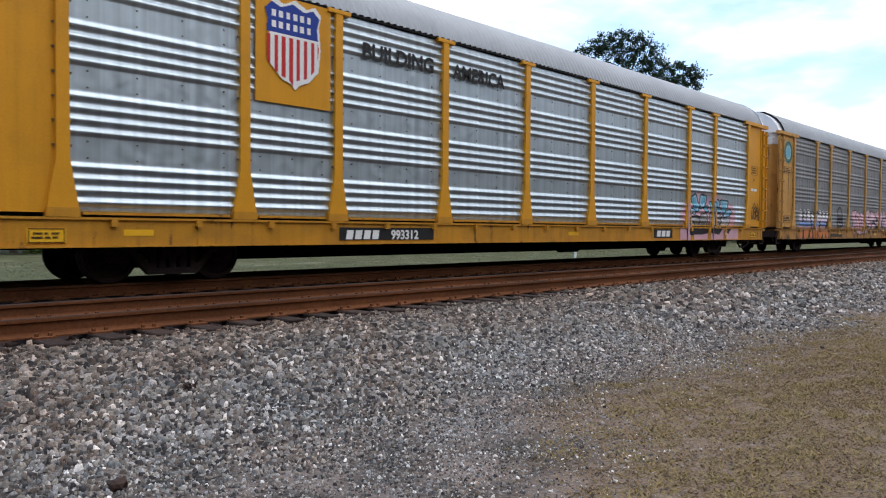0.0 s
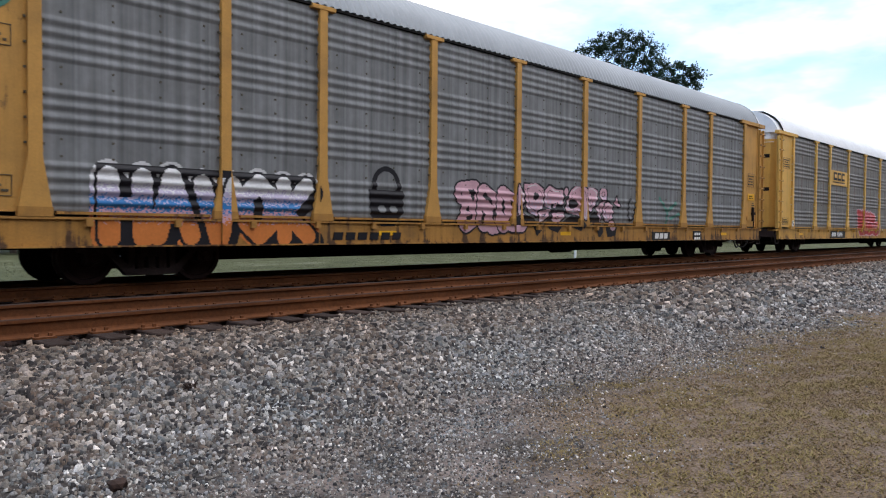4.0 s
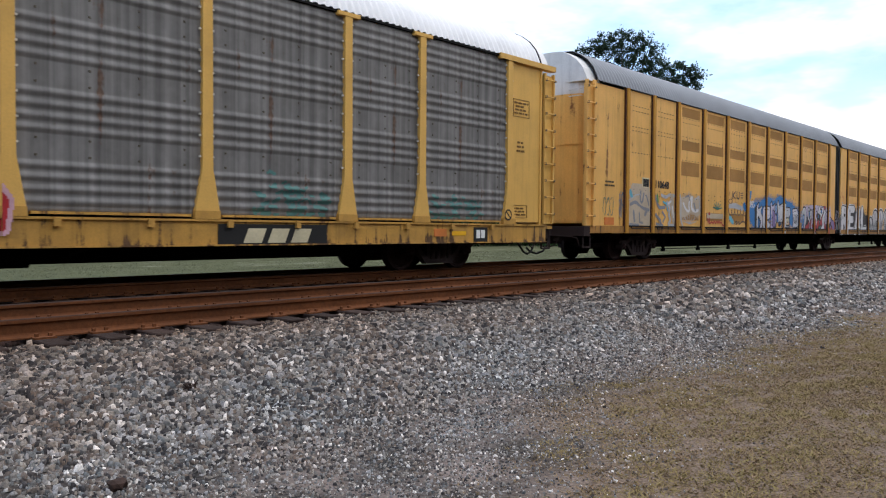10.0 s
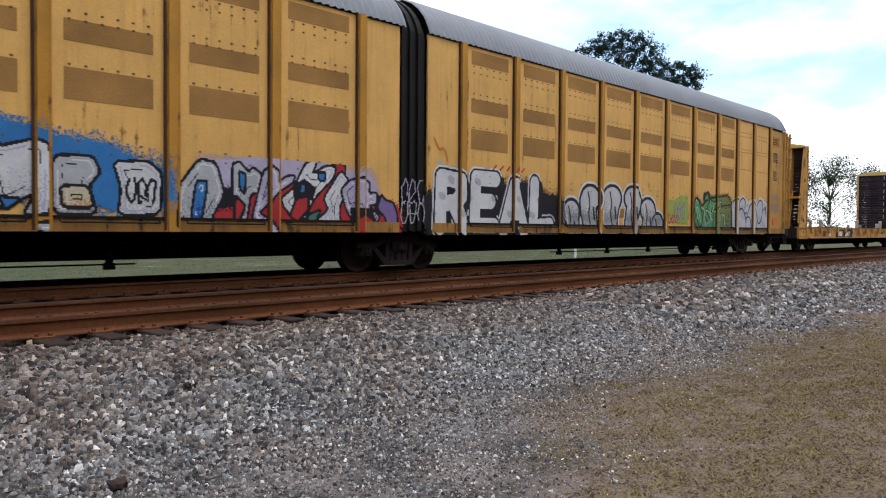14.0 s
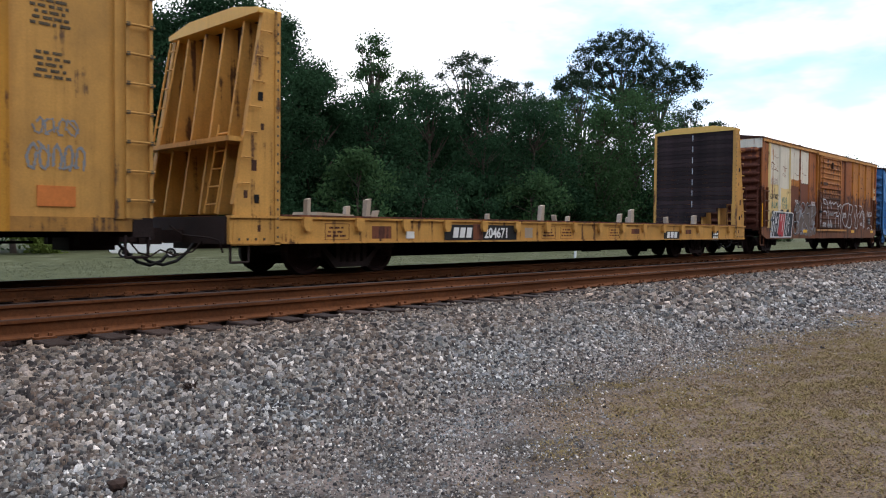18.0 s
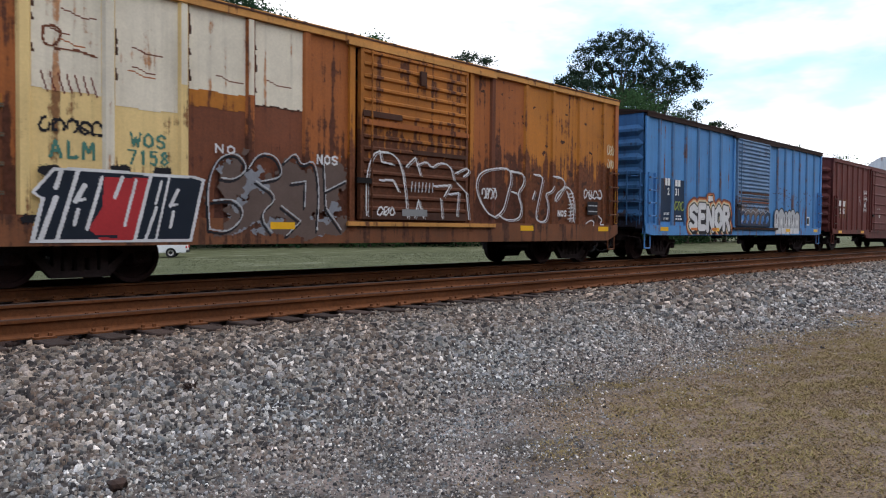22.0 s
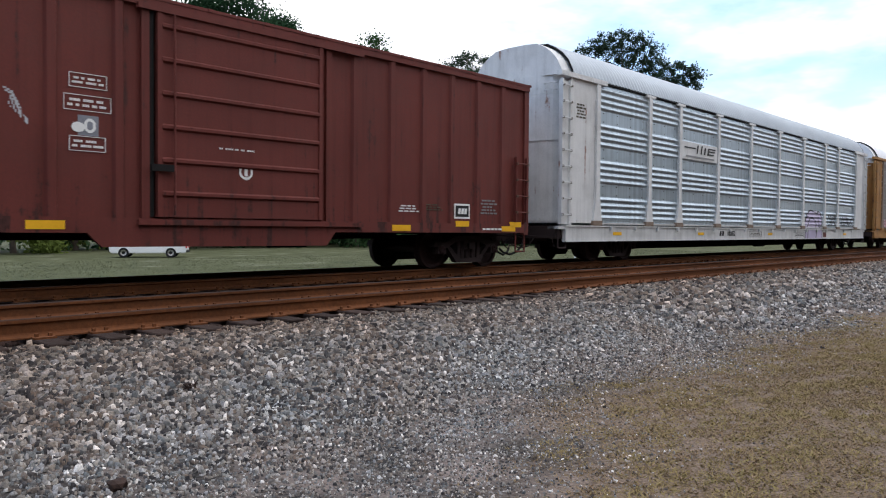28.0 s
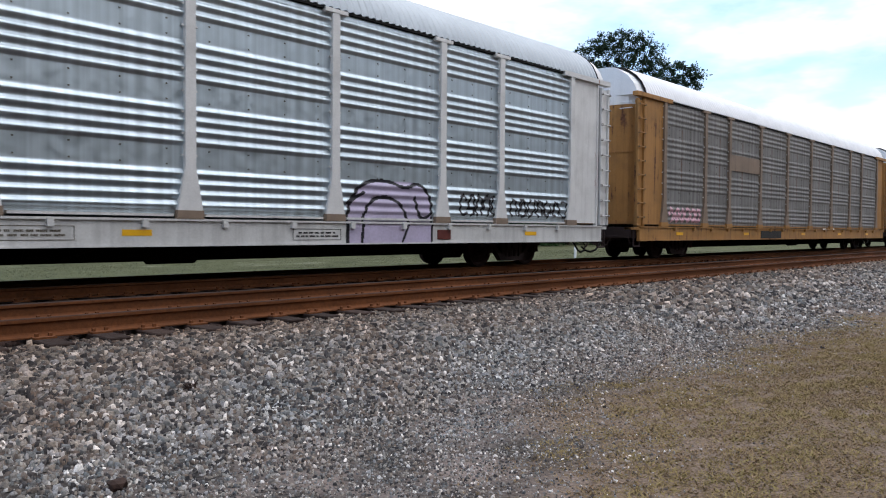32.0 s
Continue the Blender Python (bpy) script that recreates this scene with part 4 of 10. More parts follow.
def smooth_unit(X0, L, posts, label, blank, front_end, rear_end, truck_x):
    """One unit of the two-unit carrier: smooth yellow sheets with darker perforated fields between upright posts."""
    car = thing("car_carrier_unit", label, "rail car", "two-unit car carrier")
    Y = M["yellow_fec"]
    x_a, x_b = posts[0], posts[-1]
    for s_ in (-1, 1):
        bm = bmesh.new()
        y0, y1 = sorted((s_ * (HALF - 0.02), s_ * (HALF - 0.10)))
        box(bm, 0.15, L - 0.15, y0, y1, 0.80, 1.0)
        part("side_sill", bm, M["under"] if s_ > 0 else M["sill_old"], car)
    bm = bmesh.new()
    box(bm, 0.1, L - 0.1, -HALF + 0.1, HALF - 0.1, 0.86, 0.98)
    part("deck", bm, M["under"], car)
    underframe(car, L, deep=0.34, x_in=4.7 if front_end else 1.2, top=0.80, x_out=4.7 if rear_end else 0.6)
    bm = bmesh.new()
    box(bm, 0.3, L - 0.3, HALF - 0.06, HALF, 1.0, 4.84)
    part("far_side_wall", bm, Y, car)
    pm = bmesh.new()
    h = -HALF
    prism(pm, [(-0.125, h + 0.06), (-0.125, h + 0.005), (-0.075, h + 0.005), (-0.068, h - 0.03), (0.068, h - 0.03), (0.075, h + 0.005), (0.125, h + 0.005), (0.125, h + 0.06)], "z", 0.80, 4.86)
    post_me = mesh_of("post", pm, M["post_fec"])
    # rust-dark strip that also draws the shadow gap beside each post
    gap = bmesh.new()
    box(gap, -0.128, -0.095, -HALF - 0.004, -HALF + 0.05, 0.82, 4.85)
    gap_me = mesh_of("post_joint", gap, M["rust_brown"])
    for x in posts:
        shared("post", post_me, car, (x, 0, 0))
        shared("post_joint", gap_me, car, (x, 0, 0))
    for i, (a, b) in enumerate(zip(posts, posts[1:])):
        bm = bmesh.new()
        w = b - a
        box(bm, a + 0.125, b - 0.125, -HALF + 0.04, -HALF + 0.08, 1.0, 4.84)
        sh = part("side_sheet", bm, Y, car)
        bm = bmesh.new()
        for z in (3.72, 3.83, 4.28, 4.42, 3.10, 2.05, 1.9):
            n = 6 if z > 3 else 3
            for k in range(n):
                cbox(bm, a + 0.25 + (k + 0.5) * (w - 0.5) / n, -HALF + 0.036, z, 0.035, 0.02, 0.022)
        part("rivets", bm, M["dot"], sh)
        if i not in blank:
            for z0, z1 in ((4.46, 4.76), (3.42, 3.72), (2.62, 3.06), (1.22, 1.48)):
                bm = bmesh.new()
                box(bm, a + 0.29, b - 0.29, -HALF + 0.036, -HALF + 0.06, z0, z1)
                part("perforated_field", bm, M["yellow_dark"], sh)
        bm = bmesh.new()
        box(bm, a + 0.13, b - 0.13, -HALF + 0.03, -HALF + 0.07, 0.80, 0.985)
        part("sill_panel", bm, Y, car)
        bm = bmesh.new()
        pipe(bm, [(a + 0.22, -HALF - 0.01, 1.0), (a + 0.22, -HALF - 0.04, 0.93), (b - 0.22, -HALF - 0.04, 0.93), (b - 0.22, -HALF - 0.01, 1.0)], 0.014, 5)
        # black bar draws the shadow line along the recessed sill panel's top
        box(bm, a + 0.14, b - 0.14, -HALF - 0.012, -HALF + 0.05, 0.985, 1.02)
        part("tie_rail", bm, M["black"], car)
    r0, r1 = (0.55 if front_end else 0.0), (L - 0.55 if rear_end else L)
    me, prof = roof_mesh(r0, r1, M["roof_grey"], rib=0.17, eave=4.85, top=5.72)
    ob = new("roof", me)
    ob.parent = car
    for at, way, on in ((0.0, -1, front_end), (L, 1, rear_end)):
        if not on:
            continue
        YE = Y if way < 0 else M["yellow_old"]
        bm = bmesh.new()
        e = posts[0] if way < 0 else posts[-1]
        x0, x1 = sorted((at - way * 0.50, e - way * -0.1))
        box(bm, x0, x1, -HALF + 0.06, -HALF + 0.10, 1.0, 4.80)
        part("end_panel", bm, YE, car)
        bm = bmesh.new()
        x0, x1 = sorted((at - way * 0.42, at - way * 0.56))
        box(bm, x0, x1, -HALF, -HALF + 0.12, 0.98, 4.84)
        part("end_post", bm, YE, car)
        x0, x1 = sorted((at - way * 0.02, at - way * 0.42))
        bm = bmesh.new()
        box(bm, x0, x1, -HALF + 0.02, -HALF + 0.06, 1.0, 4.70)
        part("corner_panel", bm, YE, car)
        ladder(car, x0, x1, 1.0, 4.8, 9, YE, y=-HALF)
        end_wall(car, at, way, "yellow_fec", "white", 4.5)
        bm = bmesh.new()
        x0, x1 = sorted((at, at - way * 0.3))
        box(bm, x0, x1, -HALF, HALF, 0.72, 0.98)
        part("end_sill", bm, M["truck"], car)
        stirrup(car, at - way * 0.05 - (0.34 if way > 0 else 0), M["truck"], 0.42, 0.75)
        coupler(car, at, way)
        bm = bmesh.new()
        pipe(bm, [(at - way * 0.56, y, z + 0.02) for y, z in prof], 0.025, 6)
        part("roof_edge_strip", bm, M["black"], car)
    bm = bmesh.new()
    tube(bm, (5.2, -0.9, 0.30), (L - 5.2, -0.9, 0.30), 0.014, 5)
    part("brake_rod", bm, M["under"], car)
    for k in range(5):
        bm = bmesh.new()
        cbox(bm, 5.6 + k * (L - 11.2) / 4, -0.9, 0.40, 0.10, 0.06, 0.30)
        cbox(bm, 5.6 + k * (L - 11.2) / 4, -0.9, 0.27, 0.16, 0.08, 0.10)
        part("rod_hanger", bm, M["under"], car)
    for x in truck_x:
        add_truck(car, x)
    MOVING.append((car, X0))
    return car


# ---- bulkhead flat car ----
def bulkhead_flat(X0):
    L = 21.06
    car = thing("bulkhead_flat_car", "empty grimy yellow bulkhead flat car with stake pockets", "rail car")
    Y = M["yellow_flat"]
    for s_ in (-1, 1):
        bm = bmesh.new()
        a, b = s_ * HALF, s_ * (HALF - 0.12)
        prism(bm, [(b, 0.60), (a + s_ * 0.03, 0.60), (a + s_ * 0.03, 0.63), (a, 0.63), (a, 1.03), (a + s_ * 0.04, 1.03), (a + s_ * 0.04, 1.07), (b, 1.07)], "x", 0.05, L - 0.05)
        part("side_sill", bm, Y, car)
    plank = bmesh.new()
    box(plank, 0, 0.235, -HALF + 0.03, HALF - 0.03, 1.0, 1.085)
    me = mesh_of("deck_board", plank, material("worn oak deck boards", (0.14, 0.085, 0.055), 0.9, var=0.3, bump=0.4, by_object=0.35))
    for k in range(int((L - 2.2) / 0.245)):
        shared("deck_board", me, car, (1.1 + k * 0.245, 0, 0))
    pocket = bmesh.new()
    prism(pocket, [(-0.09, 1.06), (0.09, 1.06), (0.09, 0.90), (0.05, 0.82), (-0.05, 0.82), (-0.09, 0.90)], "y", -HALF - 0.09, -HALF)
    pk = mesh_of("stake_pocket", pocket, Y)
    for k in range(16):
        shared("stake_pocket", pk, car, (1.55 + k * 1.2, 0, 0))
    rs = random.Random(5)
    for k, (x, h, w) in enumerate(((1.62, 0.30, 0.07), (2.45, 0.10, 0.2), (3.0, 0.34, 0.10), (3.2, 0.12, 0.08), (4.9, 0.3, 0.12), (8.6, 0.38, 0.11), (9.2, 0.15, 0.06), (10.05, 0.22, 0.09), (12.3, 0.24, 0.09), (12.95, 0.38, 0.14),
                                   (14.05, 0.22, 0.1), (15.1, 0.2, 0.1), (17.0, 0.28, 0.16), (17.9, 0.25, 0.1))):
        bm = bmesh.new()
        far = (k % 3 == 1)
        y = (HALF - 0.1) if far else -HALF + 0.06
        lean = rs.uniform(-0.05, 0.05)
        prism(bm, [(x - w / 2, 1.085), (x + w / 2, 1.085), (x + w / 2 + lean, 1.10 + h), (x - w / 2 + lean, 1.10 + h * 0.92)], "y", y - 0.06, y + 0.06)
        part("wooden_stake", bm, M["wood_pale"], car, "pale broken timber stake")
    bm = bmesh.new()
    prism(bm, [(2.55, 1.085), (3.6, 1.085), (3.5, 1.15), (2.6, 1.19)], "y", -0.5, 0.3)
    part("tie_down_strap", bm, M["wood_pale"], car, "heap of loose straps and blocking")
    underframe(car, L, deep=0.28, x_in=4.1)
    for at, way in ((0.0, -1), (L, 1)):
        X = lambda d: at - way * d
        def pr(pts, y0, y1, mat_, name, label=""):
            bm = bmesh.new()
            prism(bm, [(X(a), z) for a, z in pts], "y", y0, y1)
            return part(name, bm, mat_, car, label)
        # tapered side plates of the bulkhead
        for s_ in (-1, 1):
            y0, y1 = sorted((s_ * (HALF + 0.007), s_ * (HALF - 0.05)))
            pr([(0.10, 0.575), (0.98, 0.58), (0.98, 4.46), (0.70, 4.46), (0.14, 1.25)], y0, y1, Y, "bulkhead_cheek", "tapered yellow steel cheek plate")
            y0, y1 = sorted((s_ * (HALF + 0.03), s_ * (HALF - 0.1)))
            pr([(0.90, 0.58), (1.0, 0.58), (1.0, 4.50), (0.90, 4.50)], y0, y1, Y, "corner_post")
            y0, y1 = sorted((s_ * (HALF + 0.012), s_ * (HALF - 0.10)))
            pr([(0.12, 1.25), (0.20, 1.25), (0.76, 4.46), (0.68, 4.46)], y0, y1, Y, "rear_flange")
        # boards on the load face
        n = 22
        bd = bmesh.new()
        x0, x1 = sorted((X(0.93), X(1.01)))
        box(bd, x0, x1, -HALF + 0.08, HALF - 0.08, 0, 3.36 / n - 0.008)
        me = mesh_of("board", bd, M["wood_dark"])
        for k in range(n):
            if way > 0 and k < 5:
                tb = bmesh.new()
                box(tb, x0, x1, -HALF + 0.10 + (1.55, 1.15, 0.95, 0.55, 0.2)[k], HALF - 0.08, 1.09 + k * 3.36 / n, 1.09 + (k + 1) * 3.36 / n - 0.008)
                part("board", tb, M["wood_dark"], car, "broken dark plank")
            else:
                shared("board", me, car, (0, 0, 1.09 + k * 3.36 / n))
        for k in range(7):
            tb = bmesh.new()
            xf = X(1.012)
            box(tb, min(xf, xf - way * 0.006), max(xf, xf - way * 0.006), 0.02, 0.05, 1.75 + k * 0.4, 1.75 + k * 0.4 + 0.22)
            part("chalk_dash", tb, M["s_silver"], car)
        # ribs behind
        for y in (-0.95, -0.32, 0.32, 0.95):
            pr([(0.18, 1.1), (0.93, 1.1), (0.93, 4.40), (0.68, 4.40)], y - 0.03, y + 0.03, Y, "bulkhead_rib")
        # peaked cap
        bm = bmesh.new()
        xa, xb = sorted((X(0.58), X(1.03)))
        prism(bm, [(-HALF, 4.44), (HALF, 4.44), (HALF, 4.52), (0.75, 4.66), (-0.75, 4.66), (-HALF, 4.52)], "x", xa, xb)
        part("bulkhead_cap", bm, M["yellow_pale"], car)
        bm = bmesh.new()
        xa, xb = sorted((X(0.05), X(0.95)))
        box(bm, xa, xb, -HALF + 0.05, HALF - 0.05, 2.28, 2.36)
        part("cross_brace", bm, Y, car)
        # ladder on the back
        bm = bmesh.new()
        for y in (-1.15, -0.8):
            tube(bm, (X(0.02), y, 1.1), (X(0.30), y, 2.6), 0.022, 6)
        lad = part("ladder", bm, Y, car)
        for k in range(5):
            t = (k + 0.5) / 5
            rg = bmesh.new()
            tube(rg, (X(0.02 + 0.28 * t), -1.15, 1.1 + 1.5 * t), (X(0.02 + 0.28 * t), -0.8, 1.1 + 1.5 * t), 0.016, 6)
            part("rung", rg, Y, lad)
        for k in range(7):
            bm = bmesh.new()
            z = 1.6 + k * 0.42
            t = (z - 1.25) / 3.2
            pipe(bm, [(X(0.14 + 0.55 * t), -HALF - 0.02, z), (X(0.14 + 0.55 * t - 0.06), -HALF - 0.08, z), (X(0.14 + 0.55 * t + 0.16), -HALF - 0.08, z), (X(0.14 + 0.55 * t + 0.2), -HALF - 0.01, z)], 0.013, 5)
            part("grab_iron", bm, Y, car)
        for x_, z_ in ((0.62, 3.05), (0.55, 1.35)):
            bm = bmesh.new()
            cbox(bm, X(x_), -HALF - 0.009, z_, 0.09, 0.02, 0.14)
            part("slot", bm, M["black"], car)
        bolt = bmesh.new()
        cbox(bolt, 0, -HALF - 0.034, 0, 0.028, 0.016, 0.04)
        bolt_me = mesh_of("bolt", bolt, M["dot"])
        for k in range(24):
            shared("bolt", bolt_me, car, (X(0.95), 0, 0.72 + k * 0.155))
        for k in range(4):
            shared("bolt", bolt_me, car, (X(0.22 + 0.16 * k), 0.02, 0.68))
        bm = bmesh.new()
        for o_ in (0.0, 0.30):
            tube(bm, (X(-0.02), HALF - 0.06 - o_, 1.1), (X(0.60), HALF - 0.06 - o_, 4.40), 0.022, 6)
        lad = part("far_ladder", bm, Y, car)
        for k in range(9):
            t = (k + 0.5) / 9
            rg = bmesh.new()
            tube(rg, (X(-0.02 + 0.62 * t), HALF - 0.06, 1.1 + 3.3 * t), (X(-0.02 + 0.62 * t), HALF - 0.36, 1.1 + 3.3 * t), 0.015, 6)
            part("rung", rg, Y, lad)
        for x_, z_, w_ in ((0.50, 1.9, 0.10), (0.34, 1.42, 0.07), (0.66, 2.55, 0.06), (0.60, 0.86, 0.06)):
            bm = bmesh.new()
            cbox(bm, X(x_), -HALF - 0.008, z_, w_, 0.006, w_ * 1.8)
            part("rust_patch", bm, M["rust_brown"], car)
        stirrup(car, X(0.1) - (0.34 if way > 0 else 0), M["truck"], 0.3, 0.6)
        bm = bmesh.new()
        xa, xb = sorted((X(0.0), X(0.3)))
        box(bm, xa, xb, -HALF + 0.08, HALF - 0.08, 0.60, 1.05)
        part("end_sill", bm, M["truck"], car)
        coupler(car, at, way)
    add_truck(car, 2.97)
    add_truck(car, L - 3.05)
    # plates
    plate(car, 5.12, 7.56, 0.64, 0.97, "mark_black", "number_board")
    plate(car, 6.02, 6.34, 0.645, 0.985, "rust_mid", "rust_patch", -HALF - 0.016)
    bars(car, 5.34, 5.98, 0.69, 0.91, 3, "mark_white")
    lettering("204671", 0.31, 6.40, -HALF - 0.022, 0.69, M["mark_white"], car, "fleet_number", 0.92)
    for x in (2.0, 8.6, 9.4, 11.7):
        lines(car, x, x + 0.5, 0.70, 0.92, 3, "rust_mid", -HALF - 0.004)
    for x, w_ in ((3.1, 0.5), (7.9, 0.3), (12.9, 0.45), (16.3, 0.4)):
        plate(car, x, x + w_, 0.68 + 0.1 * (x > 8), 0.92, "rust_mid" if w_ > 0.35 else "wood_pale", "old_patch", -HALF + 0.0)
    for s_ in (-1, 1):
        bm = bmesh.new()
        y0, y1 = sorted((s_ * (HALF + 0.045), s_ * (HALF - 0.03)))
        box(bm, 1.02, L - 1.02, y0, y1, 1.072, 1.10)
        part("deck_edge", bm, M["rust_mid"], car, "rusty edge strip of the deck")
    plate(car, 14.85, 15.85, 0.62, 0.86, "mark_black", "number_board")
    bars(car, 15.0, 15.7, 0.66, 0.84, 3, "mark_white")
    plate(car, 18.25, 18.75, 0.56, 0.88, "mark_black", "consolidated_stencil")
    bars(car, 18.3, 18.7, 0.62, 0.70, 3, "mark_white")
    bars(car, 18.3, 18.7, 0.74, 0.82, 3, "mark_white")
    plate(car, 4.0, 4.22, 0.68, 0.82, "mark_white", "stencil")
    MOVING.append((car, X0))
    return car


# ---- boxcars ----
def boxcar(X0, L, label, paint, end_paint, roof_paint, posts, door, door_ribs, eave=4.36, floor=1.02, skirt=0.62, mats=None, door_paint=None, trucks=(1.65, 1.65), fish=None, end_ribs=9, cap=None, post_mats=None, sill_paint=None, corner_paint=None):
    """A ribbed-side boxcar: smooth sheets between outside posts, one sliding door, corrugated ends, low roof."""
    car = thing("boxcar", label, "rail car", "boxcars")
    mats = mats or {}
    P = M[paint]
    edges = sorted([0.0] + [p for p in posts if p < door[0]] + [door[0]]), sorted([door[1]] + [p for p in posts if p > door[1]] + [L])
    i = 0
    for run in edges:
        for a, b in zip(run, run[1:]):
            bm = bmesh.new()
            box(bm, a, b, -HALF + 0.05, -HALF + 0.09, floor - 0.1, eave)
            part("side_sheet", bm, M[mats.get(i, paint)], car)
            i += 1
    for x in posts:
        bm = bmesh.new()
        prism(bm, [(x - 0.09, -HALF + 0.05), (x - 0.055, -HALF), (x + 0.055, -HALF), (x + 0.09, -HALF + 0.05)], "z", floor - 0.06, eave - 0.06)
        part("side_post", bm, M[(post_mats or {}).get(posts.index(x), paint)], car)
    # corner posts, sill, top chord
    for x in (0.0, L - 0.16):
        bm = bmesh.new()
        box(bm, x, x + 0.16, -HALF, -HALF + 0.1, floor - 0.25, eave)
        part("corner_post", bm, M[corner_paint or paint], car)
    bm = bmesh.new()
    pts = fish or [(0.0, floor), (0.0, floor - 0.22), (1.5, floor - 0.24), (2.4, skirt), (L - 2.4, skirt), (L - 1.5, floor - 0.24), (L, floor - 0.22), (L, floor)]
    prism(bm, pts, "y", -HALF - 0.01, -HALF + 0.06)
    part("side_sill", bm, M[sill_paint or paint], car)
    bm = bmesh.new()
    box(bm, 0, L, -HALF - 0.02, -HALF + 0.1, eave - 0.08, eave + 0.08)
    part("top_chord", bm, M[cap or paint], car)
    # far wall, floor
    bm = bmesh.new()
    box(bm, 0.02, L - 0.02, HALF - 0.08, HALF, floor - 0.2, eave)
    part("far_side_wall", bm, P, car)
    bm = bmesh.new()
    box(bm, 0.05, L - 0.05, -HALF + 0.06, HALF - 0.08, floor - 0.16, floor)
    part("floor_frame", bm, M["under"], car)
    # roof with cross seams
    rf = bmesh.new()
    prism(rf, [(-HALF - 0.03, eave + 0.06), (0, eave + 0.26), (HALF + 0.03, eave + 0.06), (HALF + 0.03, eave + 0.03), (0, eave + 0.22), (-HALF - 0.03, eave + 0.03)], "x", -0.05, L + 0.05)
    rf = part("roof", rf, M[roof_paint], car)
    n = int(L / 1.0)
    for k in range(n + 1):
        x = k * L / n
        bm = bmesh.new()
        prism(bm, [(-HALF - 0.04, eave + 0.08), (0, eave + 0.29), (HALF + 0.04, eave + 0.08), (HALF + 0.04, eave + 0.03), (-HALF - 0.04, eave + 0.03)], "x", x - 0.03, x + 0.03)
        part("roof_seam", bm, M[roof_paint], rf)
    # corrugated ends
    for at, way in ((0.0, -1), (L, 1)):
        bm = bmesh.new()
        x0, x1 = sorted((at, at - way * 0.05))
        prism(bm, [(-HALF + 0.05, floor - 0.1), (HALF - 0.05, floor - 0.1), (HALF - 0.05, eave + 0.02), (0, eave + 0.2), (-HALF + 0.05, eave + 0.02)], "x", x0, x1)
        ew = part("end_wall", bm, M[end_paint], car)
        step = (eave - 0.35 - floor) / end_ribs
        for k in range(end_ribs):
            z = floor + 0.12 + k * step
            bm = bmesh.new()
            lo, hi = -HALF + 0.10, HALF - 0.10
            a0, a1 = at + way * 0.10, at
            vs = []
            for y, tip in ((lo, 0.2), (lo + 0.16, 1.0), (hi - 0.16, 1.0), (hi, 0.2)):
                c = z + step * 0.42
                vs.append([bm.verts.new((a1, y, c - step * 0.40 * tip)), bm.verts.new((a1 + way * 0.09 * tip, y, c - step * 0.1 * tip)), bm.verts.new((a1 + way * 0.09 * tip, y, c + step * 0.1 * tip)), bm.verts.new((a1, y, c + step * 0.40 * tip))])
            for r0, r1 in zip(vs, vs[1:]):
                for q in range(3):
                    bm.faces.new((r0[q], r1[q], r1[q + 1], r0[q + 1]))
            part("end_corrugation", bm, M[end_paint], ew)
        ladder(car, *sorted((at - way * 0.10, at - way * 0.52)), floor + 0.05, floor + 1.55, 4, P, y=-HALF + 0.0, rail=0.03)
        # end ladder
        bm = bmesh.new()
        for y in (-HALF + 0.12, -HALF + 0.55):
            tube(bm, (at + way * 0.14, y, floor), (at + way * 0.14, y, floor + 1.6), 0.02, 6)
        lad = part("end_ladder", bm, M[end_paint], car)
        for k in range(4):
            rg = bmesh.new()
            tube(rg, (at + way * 0.14, -HALF + 0.12, floor + 0.3 + 0.38 * k), (at + way * 0.14, -HALF + 0.55, floor + 0.3 + 0.38 * k), 0.015, 6)
            part("rung", rg, M[end_paint], lad)
        bm = bmesh.new()
        x0, x1 = sorted((at, at + way * 0.16))
        box(bm, x0, x1, -1.2, 1.2, floor - 0.10, floor - 0.05)
        part("crossover_step", bm, M["under"], car)
        stirrup(car, at - way * 0.06 - (0.34 if way > 0 else 0), P, 0.36, floor - 0.2)
        coupler(car, at, way)
    # door
    d0, d1 = door
    dp = M[door_paint or paint]
    bm = bmesh.new()
    box(bm, d0 + 0.05, d1 - 0.05, -HALF - 0.03, -HALF + 0.05, floor + 0.02, eave - 0.12)
    dr = part("sliding_door", bm, dp, car, "ribbed sliding steel door")
    zs = (eave - 0.2 - floor)
    for k in range(door_ribs):
        z = floor + 0.12 + (k + 0.5) * zs / door_ribs
        bm = bmesh.new()
        h = min(0.035, zs / door_ribs * 0.3)
        prism(bm, [(-HALF - 0.03, z - h * 1.4), (-HALF - 0.07, z - h * 0.6), (-HALF - 0.07, z + h * 0.6), (-HALF - 0.03, z + h * 1.4)], "x", d0 + 0.12, d1 - 0.12)
        part("door_rib", bm, dp, dr)
    for x in (d0 + 0.05, d1 - 0.13):
        bm = bmesh.new()
        box(bm, x, x + 0.08, -HALF - 0.055, -HALF - 0.03, floor + 0.02, eave - 0.12)
        part("door_edge", bm, dp, dr)
    for z0, z1 in ((floor - 0.10, floor - 0.02), (eave - 0.14, eave - 0.05)):
        bm = bmesh.new()
        box(bm, d0 - 0.25, d1 + 0.9, -HALF - 0.07, -HALF + 0.02, z0, z1)
        part("door_track", bm, M[cap or paint], car)
    for x in (d0 - 0.18, d1 + 0.06):
        bm = bmesh.new()
        box(bm, x, x + 0.12, -HALF - 0.015, -HALF + 0.06, floor - 0.2, eave - 0.05)
        part("door_post", bm, P, car)
    bm = bmesh.new()
